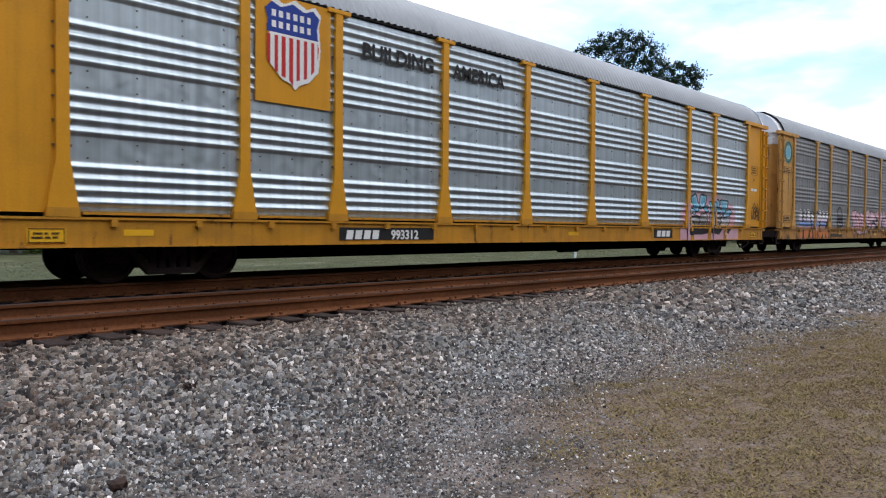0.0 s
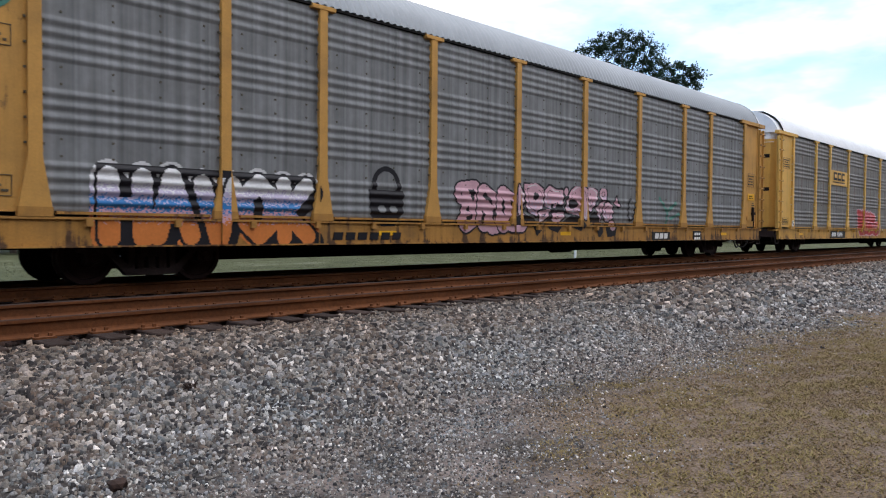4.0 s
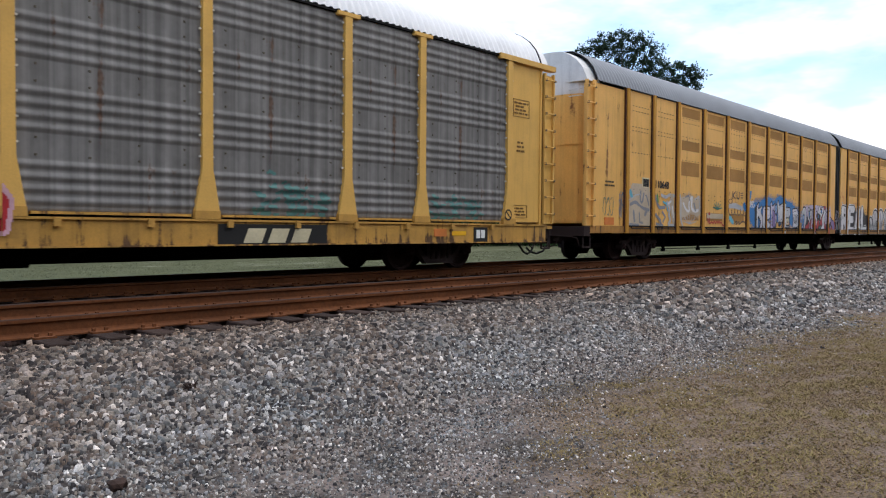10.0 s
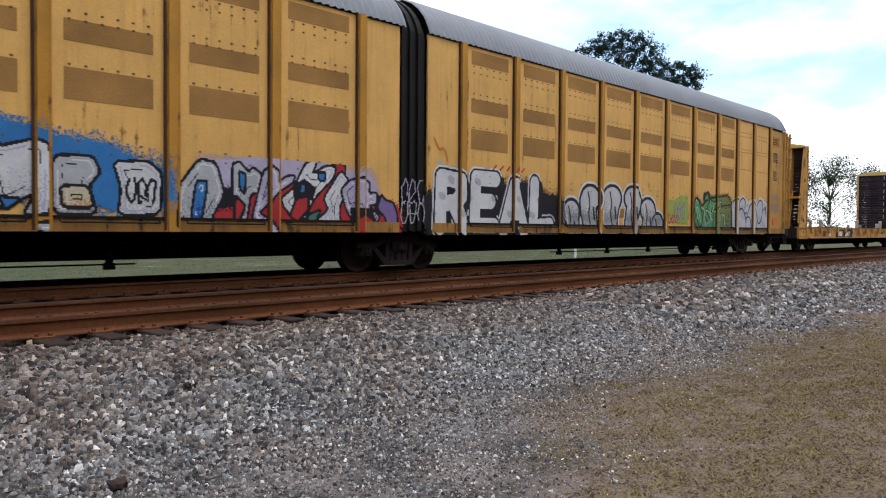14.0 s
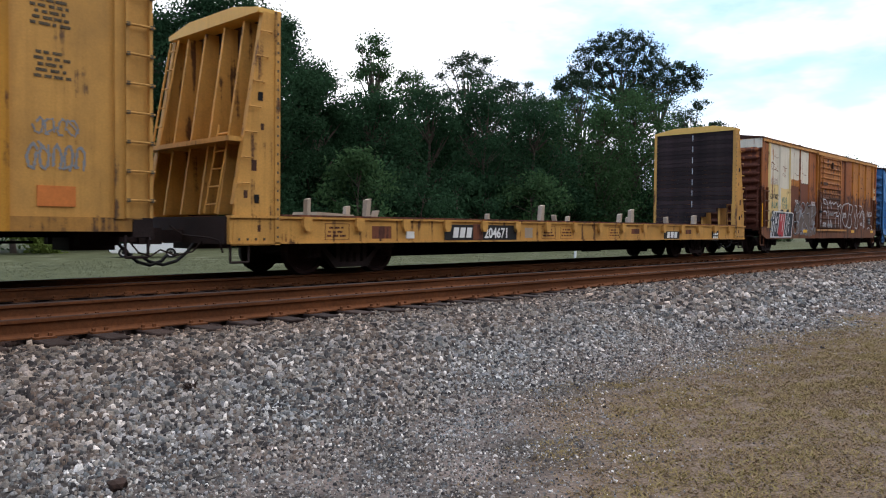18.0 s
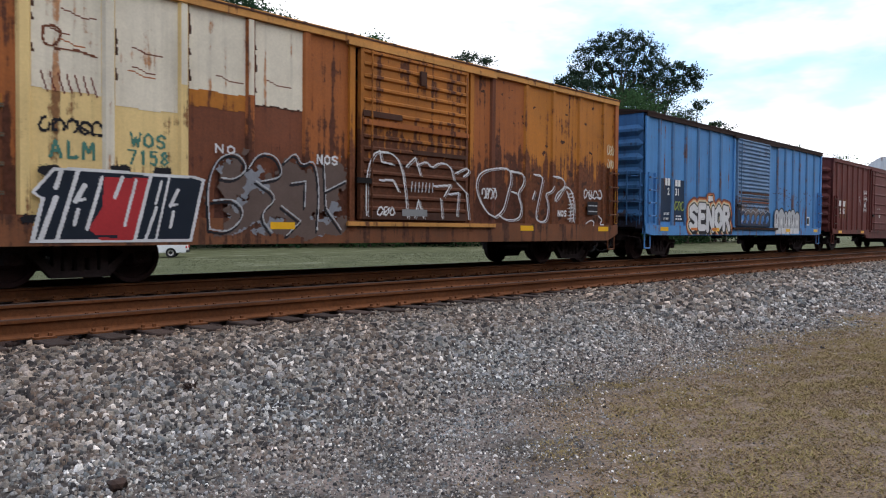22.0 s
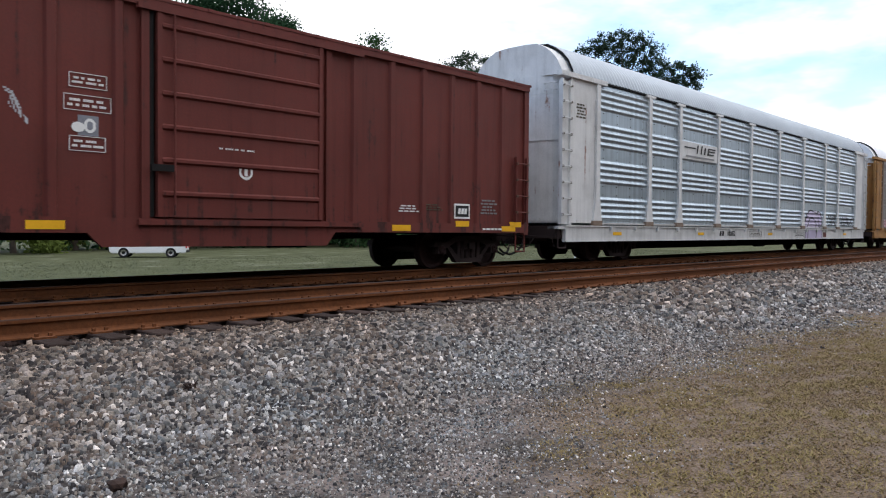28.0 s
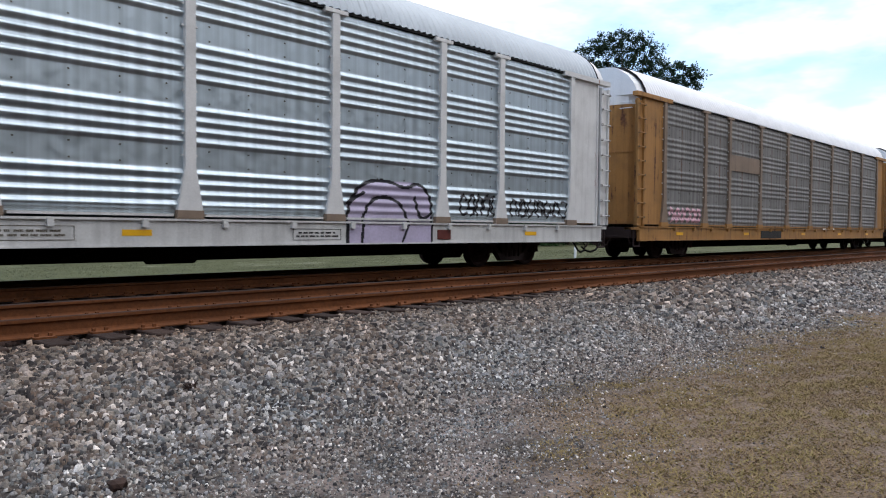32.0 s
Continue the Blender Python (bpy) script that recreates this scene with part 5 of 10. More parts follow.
    tube(bm, (d0 + 0.3, -HALF - 0.09, floor + 0.05), (d0 + 0.3, -HALF - 0.09, eave - 0.15), 0.018, 6)
    part("lock_rod", bm, dp, dr)
    bm = bmesh.new()
    cbox(bm, d0 + 0.1, -HALF - 0.1, floor + 0.75, 0.35, 0.04, 0.10)
    part("lock_handle", bm, M["black"], dr)
    underframe(car, L, deep=floor - 0.34, x_in=3.3, top=floor - 0.14)
    for x in (trucks[0], L - trucks[1]):
        add_truck(car, x)
    for x in (0.9, 4.6, L - 4.4, L - 1.0):
        bm = bmesh.new()
        box(bm, x, x + 0.5, -HALF - 0.016, -HALF, floor - 0.17, floor - 0.05)
        part("reflector", bm, M["mark_yellow"], car, "yellow reflective strip")
    MOVING.append((car, X0))
    return car


# ---- the train ----
def on_sheet(z):
    return side_sheet(z)


def on_sill(z):
    return -HALF - 0.008 if z < 1.0 else side_sheet(z)


# first: bright carrier with yellow posts
a_car = car_rack(2.25, "silver corrugated car carrier with bright orange-yellow posts and ends", "yellow_new", "galv", "roof_dull", sill="sill_new")
o = 2.25
plate(a_car, 4.80, 6.36, 2.98, 4.79, "yellow_new", "sign_panel", -HALF + 0.0, "yellow panel behind a shield emblem")
cv = Canvas(4.85, 6.28, 3.15, 4.80, 0.014)
sh = [(5.03, 4.60), (5.16, 4.74), (5.34, 4.66), (5.58, 4.77), (5.82, 4.66), (6.0, 4.74), (6.13, 4.60), (6.08, 4.40), (6.12, 4.0), (6.08, 3.62), (5.86, 3.40), (5.66, 3.33), (5.58, 3.24), (5.50, 3.33), (5.30, 3.40), (5.08, 3.62), (5.04, 4.0), (5.08, 4.40)]
cv.poly(sh, "mark_white")
sh = [(5.53 + (x - 5.58) * 1.16, z) for x, z in sh]
inner = [(5.53 + (x - 5.53) * 0.88, 4.03 + (z - 4.03) * 0.90) for x, z in sh]
m_in = cv.inside(inner)
cv.g[m_in & (cv.Z > 4.16)] = cv.key("mark_blue")
cv.g[m_in & (cv.Z <= 4.12) & ((cv.X * 6.6) % 1 < 0.5)] = cv.key("mark_red")
for z in (4.42, 4.24):
    for k in range(6):
        x = 5.10 + k * 0.145
        cv.poly([(x, z), (x + 0.08, z), (x + 0.08, z + 0.12), (x, z + 0.12)], "mark_white")
cv.put(a_car, lambda z: -HALF - 0.022, "shield_emblem", "red, white and blue shield emblem")
lettering("BUILDING", 0.42, 7.10, -HALF - 0.002, 4.06, M["mark_black"], a_car, "slogan", 1.02)
lettering("AMERICA", 0.42, 9.62, -HALF - 0.002, 4.06, M["mark_black"], a_car, "slogan", 0.98)
plate(a_car, 6.58, 9.05, 0.66, 0.89, "mark_black", "number_board")
bars(a_car, 6.70, 7.55, 0.67, 0.84, 4, "mark_white")
lettering("993312", 0.25, 7.85, -HALF - 0.022, 0.67, M["mark_white"], a_car, "fleet_number", 1.0)
plate(a_car, 18.50, 19.65, 0.66, 0.92, "mark_black", "number_board")
bars(a_car, 18.62, 19.5, 0.70, 0.88, 3, "mark_white")
cv = Canvas(20.2, 24.75, 0.58, 2.15)
cv.cloud("s_pink", [(20.9, 1.3), (21.5, 1.60), (22.4, 1.5), (23.3, 1.40), (23.9, 1.3)], 0.55)
cv.g[(cv.Z < 0.98) & (np.sin(cv.X * 5) > -0.8)] = cv.key("s_pink")
cv.shape("s_grey", [(20.78, 1.33), (21.58, 1.38), (21.63, 0.98), (20.8, 0.97)], "s_black", 0.028)
cv.shape("s_grey", [(21.62, 1.41), (22.2, 1.5), (22.22, 1.0), (21.65, 0.98)], "s_black", 0.028)
cv.shape("s_grey", [(22.34, 1.5), (22.71, 1.52), (22.68, 1.01), (22.38, 1.0)], "s_black", 0.028)
cv.shape("s_grey", [(22.71, 1.42), (23.28, 1.51), (23.24, 1.0), (22.73, 0.99)], "s_black", 0.028)
cv.shape("s_silver", [(23.3, 1.38), (24.02, 1.42), (23.95, 1.04), (23.28, 1.02)], "s_black", 0.028)
cv.shape("s_cyan", [(20.81, 1.11), (21.16, 1.2), (21.42, 1.0), (20.83, 1.0)], "s_black", 0.028)
cv.shape("s_cyan", [(20.74, 1.49), (20.89, 1.62), (21.2, 1.59), (21.36, 1.51), (21.34, 1.35), (21.07, 1.46), (20.92, 1.35)], "s_black", 0.028)
cv.shape("s_cyan", [(20.98, 1.96), (21.36, 2.11), (21.57, 1.73), (21.58, 1.58), (21.39, 1.48), (21.16, 1.6)], "s_black", 0.028)
cv.shape("s_cyan", [(21.67, 2.08), (22.16, 2.06), (22.14, 1.81), (21.85, 1.63), (21.61, 1.59)], "s_black", 0.028)
cv.shape("s_cyan", [(21.9, 1.67), (22.24, 1.75), (22.26, 1.5), (22.02, 1.48)], "s_black", 0.028)
cv.shape("s_cyan", [(22.34, 1.87), (22.8, 1.85), (22.71, 1.52), (22.5, 1.44), (22.42, 1.67)], "s_black", 0.028)
cv.shape("s_cyan", [(22.87, 1.78), (22.92, 1.91), (23.04, 1.97), (23.18, 1.9), (23.17, 1.74), (23.0, 1.68)], "s_black", 0.028)
cv.shape("s_cyan", [(22.79, 1.69), (23.23, 1.69), (23.25, 1.5), (22.75, 1.53)], "s_black", 0.028)
cv.shape("s_cyan", [(23.22, 1.95), (23.93, 1.93), (23.85, 1.75), (23.43, 1.36), (23.3, 1.68)], "s_black", 0.028)
cv.shape("s_cyan", [(23.59, 1.56), (24.06, 1.65), (24.21, 1.53), (23.93, 1.39), (23.44, 1.34)], "s_black", 0.028)
cv.shape("s_black", [(20.78, 0.93), (22.2, 0.95), (22.16, 0.82), (21.71, 0.78), (20.81, 0.77)], "s_black", 0.028)
cv.shape("s_black", [(22.49, 0.95), (23.32, 0.96), (23.1, 0.78), (22.49, 0.83)], "s_black", 0.028)
cv.shape("s_black", [(23.59, 0.96), (24.06, 0.97), (23.84, 0.8)], "s_black", 0.028)
cv.put(a_car, on_sill, "graffiti", "turquoise and black sprayed letters on a pink cloud", POST_X)
cv = Canvas(25.9, 26.9, 1.1, 2.0)
scribble(cv, 25.95, 26.8, 1.25, 1.8, "s_black", 3, 0.022, 4)
scribble(cv, 26.1, 26.6, 1.4, 1.95, "s_black", 23, 0.018, 2)
cv.put(a_car, lambda z: -HALF + 0.02, "graffiti", "black sprayed tag")
lines(a_car, 25.95, 26.40, 3.0, 3.25, 3, "dot", name="stencil_panel")
plate(a_car, 25.9, 26.05, 2.36, 2.46, "mark_white", "sticker", -HALF + 0.02)
plate(a_car, 26.1, 26.4, 2.36, 2.45, "mark_white", "sticker", -HALF + 0.02)
lines(a_car, 26.10, 26.25, 2.72, 2.82, 2, "dot", name="stencil_panel", framed=False)
plate(a_car, 25.75, 26.28, 0.66, 0.84, "mark_yellow", "inspection_plate")
lines(a_car, 25.80, 26.20, 0.70, 0.81, 2, "mark_black", -HALF - 0.022)
plate(a_car, 1.30, 1.80, 0.64, 0.84, "mark_yellow", "inspection_plate")
lines(a_car, 1.34, 1.74, 0.69, 0.80, 2, "mark_black", -HALF - 0.022)

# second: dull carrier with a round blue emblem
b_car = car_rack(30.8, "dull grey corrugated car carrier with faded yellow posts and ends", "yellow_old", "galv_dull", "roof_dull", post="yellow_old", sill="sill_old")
cv = Canvas(0.6, 1.65, 3.6, 4.6, 0.014)
cv.ellipse(1.12, 4.08, 0.46, 0.46, "s_teal")
cv.ellipse(1.12, 4.08, 0.40, 0.40, "s_black")
cv.ellipse(1.12, 4.08, 0.36, 0.36, "s_teal")
cv.ellipse(1.12, 4.08, 0.27, 0.27, "s_white")
cv.ellipse(1.12, 4.08, 0.25, 0.25, "s_cyan")
cv.put(b_car, lambda z: -HALF + 0.022, "round_emblem", "round teal emblem with a pale blue middle")
lines(b_car, 0.75, 1.45, 3.25, 3.45, 3, "dot")
lines(b_car, 0.75, 1.45, 1.3, 1.5, 3, "dot")
cv = Canvas(2.3, 6.9, 0.60, 1.95)
bubble_word(cv, "HAVOK", 2.62, 6.35, 0.72, 1.58, "s_white", "s_black", "s_white", 0.155, 0.05, 0.0, "s_black", 0.05)
cv.stroke([(2.62, 1.72), (6.35, 1.72)], 0.06, "s_black")
bubble_word(cv, "HAVOK", 2.62, 6.35, 0.72, 1.58, "s_white", "s_black", "", 0.155, 0.05)
body = cv.g == cv.key("s_white")
mist = np.random.RandomState(11).rand(*cv.X.shape) * 0.16
cv.g[body & (cv.Z + mist < 1.52)] = cv.key("s_lilac")
cv.g[body & (cv.Z + mist < 1.36)] = cv.key("s_blue")
cv.g[body & (cv.Z + mist < 1.20)] = cv.key("s_pink")
cv.g[body & (cv.Z + mist < 1.06)] = cv.key("s_orange")
cv.put(b_car, on_sill, "graffiti", "white, blue and orange sprayed block letters", POST_X)
bars(b_car, 6.75, 8.5, 0.66, 0.80, 6, "s_black", -HALF - 0.01, "sprayed_marks")
cv = Canvas(7.4, 8.9, 0.80, 2.15)
cv.ellipse(8.12, 1.70, 0.38, 0.38, "s_black")
cv.g[((cv.X - 8.12) / 0.26) ** 2 + ((cv.Z - 1.72) / 0.26) ** 2 < 1] = -1
cv.poly([(7.66, 1.62), (8.58, 1.62), (8.55, 1.15), (8.3, 0.92), (7.95, 0.92), (7.7, 1.15)], "s_black")
cv.ellipse(8.0, 1.25, 0.10, 0.07, "s_grey")
cv.ellipse(8.30, 1.25, 0.10, 0.07, "s_grey")
cv.put(b_car, on_sill, "graffiti", "black sprayed padlock-like face")
cv = Canvas(10.0, 17.6, 0.70, 2.0)
wild_shapes(cv, 10.2, 12.3, 0.95, 1.75, ("s_pink",), "s_black", 5, 3, 0.24, 0.04)
cv.shape("s_black", [(12.12, 1.16), (12.53, 1.21), (12.94, 1.12), (13.15, 0.86), (13.0, 0.75), (12.87, 0.97), (12.12, 1.01)], "s_black", 0.028)
cv.shape("s_black", [(13.37, 1.01), (13.59, 1.21), (14.1, 1.03), (13.86, 0.83), (13.55, 0.9)], "s_black", 0.028)
cv.shape("s_black", [(14.14, 1.05), (14.43, 1.21), (14.78, 1.2), (15.1, 1.0), (14.91, 0.88)], "s_black", 0.028)
cv.shape("s_black", [(15.24, 1.13), (15.57, 1.35), (15.87, 1.19), (15.97, 0.84), (15.82, 0.67), (15.62, 1.01)], "s_black", 0.028)
cv.shape("s_black", [(16.12, 1.02), (16.71, 1.03), (16.61, 0.75), (16.23, 0.71)], "s_black", 0.028)
cv.shape("s_pink", [(12.18, 1.96), (12.44, 1.87), (12.57, 1.67), (12.47, 1.31), (12.18, 1.15)], "s_black", 0.028)
cv.shape("s_pink", [(12.5, 1.98), (12.7, 1.98), (13.01, 2.03), (13.37, 1.87), (13.33, 1.46), (13.04, 1.16), (12.6, 1.32)], "s_black", 0.028)
cv.shape("s_pink", [(13.04, 1.34), (13.67, 1.44), (13.48, 1.17), (13.15, 0.99)], "s_black", 0.028)
cv.shape("s_pink", [(13.33, 1.83), (13.56, 2.0), (13.86, 1.89), (14.18, 1.92), (14.16, 1.5), (13.63, 1.36), (13.29, 1.46)], "s_black", 0.028)
cv.shape("s_pink", [(13.63, 1.32), (14.22, 1.35), (14.18, 1.15), (13.86, 1.0), (13.63, 1.1)], "s_black", 0.028)
cv.shape("s_pink", [(14.41, 1.85), (14.38, 1.76), (14.3, 1.72), (14.21, 1.75), (14.18, 1.84), (14.21, 1.93), (14.3, 1.97), (14.38, 1.94)], "s_black", 0.028)
cv.shape("s_pink", [(14.23, 1.54), (14.48, 1.9), (14.78, 2.06), (15.14, 1.99), (15.24, 1.64), (15.14, 1.09), (14.78, 1.24), (14.22, 1.31)], "s_black", 0.028)
cv.shape("s_pink", [(15.28, 2.0), (15.47, 2.06), (15.82, 1.93), (15.72, 1.62), (15.38, 1.31), (15.26, 1.43)], "s_black", 0.028)
cv.shape("s_pink", [(16.28, 1.86), (16.23, 1.73), (16.1, 1.65), (15.95, 1.67), (15.86, 1.77), (15.86, 1.91), (15.95, 2.02), (16.1, 2.05), (16.23, 1.99)], "s_black", 0.028)
cv.shape("s_pink", [(15.62, 1.49), (16.02, 1.68), (16.28, 1.67), (15.92, 1.32), (15.92, 1.02), (15.72, 1.32)], "s_black", 0.028)
cv.shape("s_pink", [(16.57, 1.38), (16.51, 1.2), (16.36, 1.09), (16.18, 1.09), (16.03, 1.19), (15.98, 1.36), (16.03, 1.53), (16.18, 1.65), (16.36, 1.66), (16.51, 1.56)], "s_black", 0.028)
cv.shape("s_pink", [(16.68, 1.0), (16.62, 0.88), (16.49, 0.83), (16.35, 0.88), (16.29, 1.0), (16.35, 1.12), (16.48, 1.17), (16.62, 1.13)], "s_black", 0.028)
cv.shape("s_pink", [(16.55, 1.62), (16.77, 1.86), (16.77, 1.67), (16.99, 1.59), (16.82, 1.49)], "s_black", 0.028)
cv.shape("s_black", [(13.07, 1.69), (13.05, 1.63), (12.98, 1.61), (12.92, 1.63), (12.89, 1.68), (12.92, 1.73), (12.98, 1.75), (13.05, 1.74)], "s_black", 0.028)
cv.shape("s_black", [(13.86, 1.51), (14.14, 1.44), (14.1, 1.36), (13.86, 1.33)], "s_black", 0.028)
cv.shape("s_black", [(14.79, 1.55), (14.74, 1.49), (14.62, 1.45), (14.48, 1.45), (14.39, 1.5), (14.39, 1.57), (14.48, 1.62), (14.62, 1.64), (14.74, 1.61)], "s_black", 0.028)
cv.shape("s_black", [(13.71, 1.4), (13.69, 1.31), (13.64, 1.31), (13.62, 1.4), (13.65, 1.49), (13.69, 1.5)], "s_black", 0.028)
cv.shape("s_black", [(12.43, 1.4), (12.4, 1.34), (12.34, 1.33), (12.29, 1.36), (12.29, 1.42), (12.34, 1.46), (12.4, 1.45)], "s_black", 0.028)
cv.put(b_car, on_sill, "graffiti", "pink bubble letters with black edges", POST_X)
cv = Canvas(17.2, 20.6, 0.95, 1.95)
scribble(cv, 17.3, 18.1, 1.1, 1.8, "s_black", 8, 0.03, 2)
cv.stroke([(19.25, 1.85), (19.7, 1.45), (20.3, 1.75)], 0.05, "s_teal")
cv.stroke([(19.7, 1.45), (19.65, 1.05)], 0.05, "s_teal")
cv.stroke([(19.9, 1.25), (20.5, 1.4)], 0.05, "s_teal")
cv.put(b_car, on_sheet, "graffiti", "thin green and black sprayed tags")
plate(b_car, 18.72, 19.84, 0.60, 0.84, "mark_black", "number_board")
bars(b_car, 18.85, 19.7, 0.64, 0.80, 3, "mark_white")
plate(b_car, 21.45, 22.0, 0.56, 0.88, "mark_black", "consolidated_stencil")
bars(b_car, 21.5, 21.95, 0.60, 0.68, 3, "mark_white")
bars(b_car, 21.5, 21.95, 0.74, 0.82, 3, "mark_white")
lines(b_car, 25.95, 26.45, 2.55, 2.95, 4, "dot")
lines(b_car, 26.0, 26.4, 2.06, 2.20, 2, "mark_black", -HALF + 0.010, framed=False)
lines(b_car, 26.3, 26.6, 1.72, 1.95, 3, "dot", framed=False)

plate(b_car, 25.80, 26.20, 1.28, 1.42, "yellow_old", "latch_box", -HALF - 0.02)
bm = bmesh.new()
box(bm, 26.32, 26.40, -HALF - 0.05, -HALF + 0.03, 1.25, 1.75)
box(bm, 26.28, 26.46, -HALF - 0.07, -HALF + 0.03, 1.48, 1.58)
tube(bm, (26.36, -HALF - 0.04, 1.25), (26.36, -HALF - 0.04, 1.02), 0.02, 6)
part("door_latch", bm, M["truck"], b_car, "dark grimy latch lever")
plate(b_car, 25.95, 26.50, 2.02, 2.26, "mark_yellow", "notice", -HALF + 0.02, "yellow notice plate")

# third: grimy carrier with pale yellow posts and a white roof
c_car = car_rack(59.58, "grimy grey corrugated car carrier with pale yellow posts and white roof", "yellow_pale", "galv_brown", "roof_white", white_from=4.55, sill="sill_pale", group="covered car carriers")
plate(c_car, 6.62, 9.20, 3.05, 3.72, "yellow_pale", "sign_panel", -HALF + 0.005, "yellow corrugated sign panel")
cv = Canvas(6.9, 8.9, 3.08, 3.72, 0.014)
for k in range(3):
    x = 7.05 + k * 0.58
    cv.poly([(x, 3.28), (x + 0.5, 3.28), (x + 0.5, 3.64), (x, 3.64)], "mark_black")
    cv.poly([(x + 0.14, 3.38), (x + 0.5, 3.38), (x + 0.5, 3.54), (x + 0.14, 3.54)], "yellow_pale")
cv.poly([(7.0, 3.16), (8.75, 3.16), (8.75, 3.21), (7.0, 3.21)], "mark_black")
cv.put(c_car, lambda z: -HALF - 0.02, "company_mark", "black block mark with an underline")
cv = Canvas(11.0, 15.4, 0.70, 2.05)
blk = [(11.12, 1.98), (11.35, 2.02), (11.9, 1.94), (12.1, 2.0), (12.4, 1.96), (12.7, 1.86), (12.95, 1.95), (13.25, 1.86), (13.5, 1.94), (13.8, 1.84), (14.3, 1.80), (14.4, 1.40), (14.9, 1.42), (15.05, 1.2), (15.0, 0.82), (14.4, 0.70), (13.8, 0.82), (13.2, 0.72), (12.6, 0.80), (12.0, 0.74), (11.5, 0.72), (11.25, 1.0)]
d = np.where(cv.inside(blk), 0, cv.dist(blk + blk[:1]))
cv.g[d < 0.075] = cv.key("s_pink")
cv.g[d < 0.012] = cv.key("s_red")
for pts in ([(11.85, 2.0), (11.85, 1.55)], [(11.9, 1.3), (12.2, 1.3), (12.22, 1.85)], [(12.95, 1.9), (12.97, 0.78)], [(13.5, 1.85), (13.5, 1.45), (13.2, 1.45), (13.2, 1.6)], [(14.3, 1.8), (14.28, 1.42)], [(12.97, 1.4), (13.7, 1.42), (13.95, 1.2), (13.9, 0.85)], [(14.0, 1.3), (14.3, 1.4), (14.8, 1.35)]):
    cv.stroke(pts, 0.016, "s_pink")
scribble(cv, 14.1, 14.8, 1.08, 1.26, "s_pink", 14, 0.012, 5)
cv.put(c_car, on_sill, "graffiti", "solid red sprayed block with pale outlines", POST_X)
cv = Canvas(18.6, 25.0, 0.98, 1.95)
rs_w = np.random.RandomState(77)
for k in range(150):
    # thin worn flecks of old spray, thickest in two patches
    x = (18.75 + 1.5 * rs_w.rand() ** 0.8) if k % 2 else (22.85 + 1.7 * rs_w.rand())
    z = 1.02 + 0.70 * rs_w.rand() * (1.15 if k % 2 and 18.95 < x < 19.4 else 0.8)
    w = 0.04 + 0.10 * rs_w.rand()
    cv.stroke([(x, z), (x + w, z + 0.03 * rs_w.randn())], 0.014 + 0.020 * rs_w.rand(), "s_wash")
cv.put(c_car, on_sheet, "graffiti", "faint washed-out green spray")
plate(c_car, 6.80, 8.98, 0.60, 0.92, "mark_black", "number_board")
bars(c_car, 6.92, 7.55, 0.68, 0.86, 4, "mark_white")
lettering("906996", 0.26, 7.72, -HALF - 0.022, 0.68, M["mark_white"], c_car, "fleet_number", 1.05)
plate(c_car, 18.09, 20.26, 0.57, 0.93, "mark_black", "number_board")
bars(c_car, 18.50, 19.90, 0.62, 0.86, 3, "s_cream", slant=0.4)
plate(c_car, 24.30, 24.76, 0.60, 0.92, "mark_black", "number_board")
bars(c_car, 24.36, 24.68, 0.68, 0.86, 2, "mark_white", slant=0.0)
plate(c_car, 23.05, 23.42, 0.72, 0.88, "s_orange", "reflector", label="orange patch on the sill")
for z in (2.50, 3.82):
    bm = bmesh.new()
    prism(bm, [(0.225, -1.14), (0.138, -0.80), (0.115, -0.40), (0.14, -0.40), (0.16, -0.79), (0.25, -1.13)], "z", z, z + 0.14)
    part("door_slot", bm, M["black"], c_car)
cv = Canvas(1.5, 1.95, 1.0, 1.4, 0.012)
cv.ellipse(1.72, 1.22, 0.13, 0.13, "mark_white")
cv.ellipse(1.72, 1.22, 0.09, 0.09, "mark_black")
cv.stroke([(1.64, 1.14), (1.80, 1.30)], 0.02, "mark_white")
cv.put(c_car, lambda z: -HALF - 0.05, "round_sign", "small round black and white sign")
lines(c_car, 0.75, 1.4, 3.45, 3.8, 4, "dot")
lines(c_car, 0.75, 1.3, 1.2, 1.4, 3, "dot")
lines(c_car, 25.71, 26.26, 3.55, 3.87, 4, "s_stencil")
lines(c_car, 25.82, 26.14, 2.67, 2.96, 3, "s_stencil", framed=False)
lines(c_car, 25.66, 26.21, 1.19, 1.41, 3, "s_stencil")
cv = Canvas(25.25, 25.65, 1.0, 1.42, 0.012)
cv.ellipse(25.45, 1.21, 0.13, 0.13, "mark_black")
cv.ellipse(25.45, 1.21, 0.095, 0.095, "yellow_pale")
cv.stroke([(25.37, 1.29), (25.53, 1.13)], 0.018, "mark_black")
cv.put(c_car, lambda z: -HALF - 0.05, "round_sign", "small round black sign with a slash")

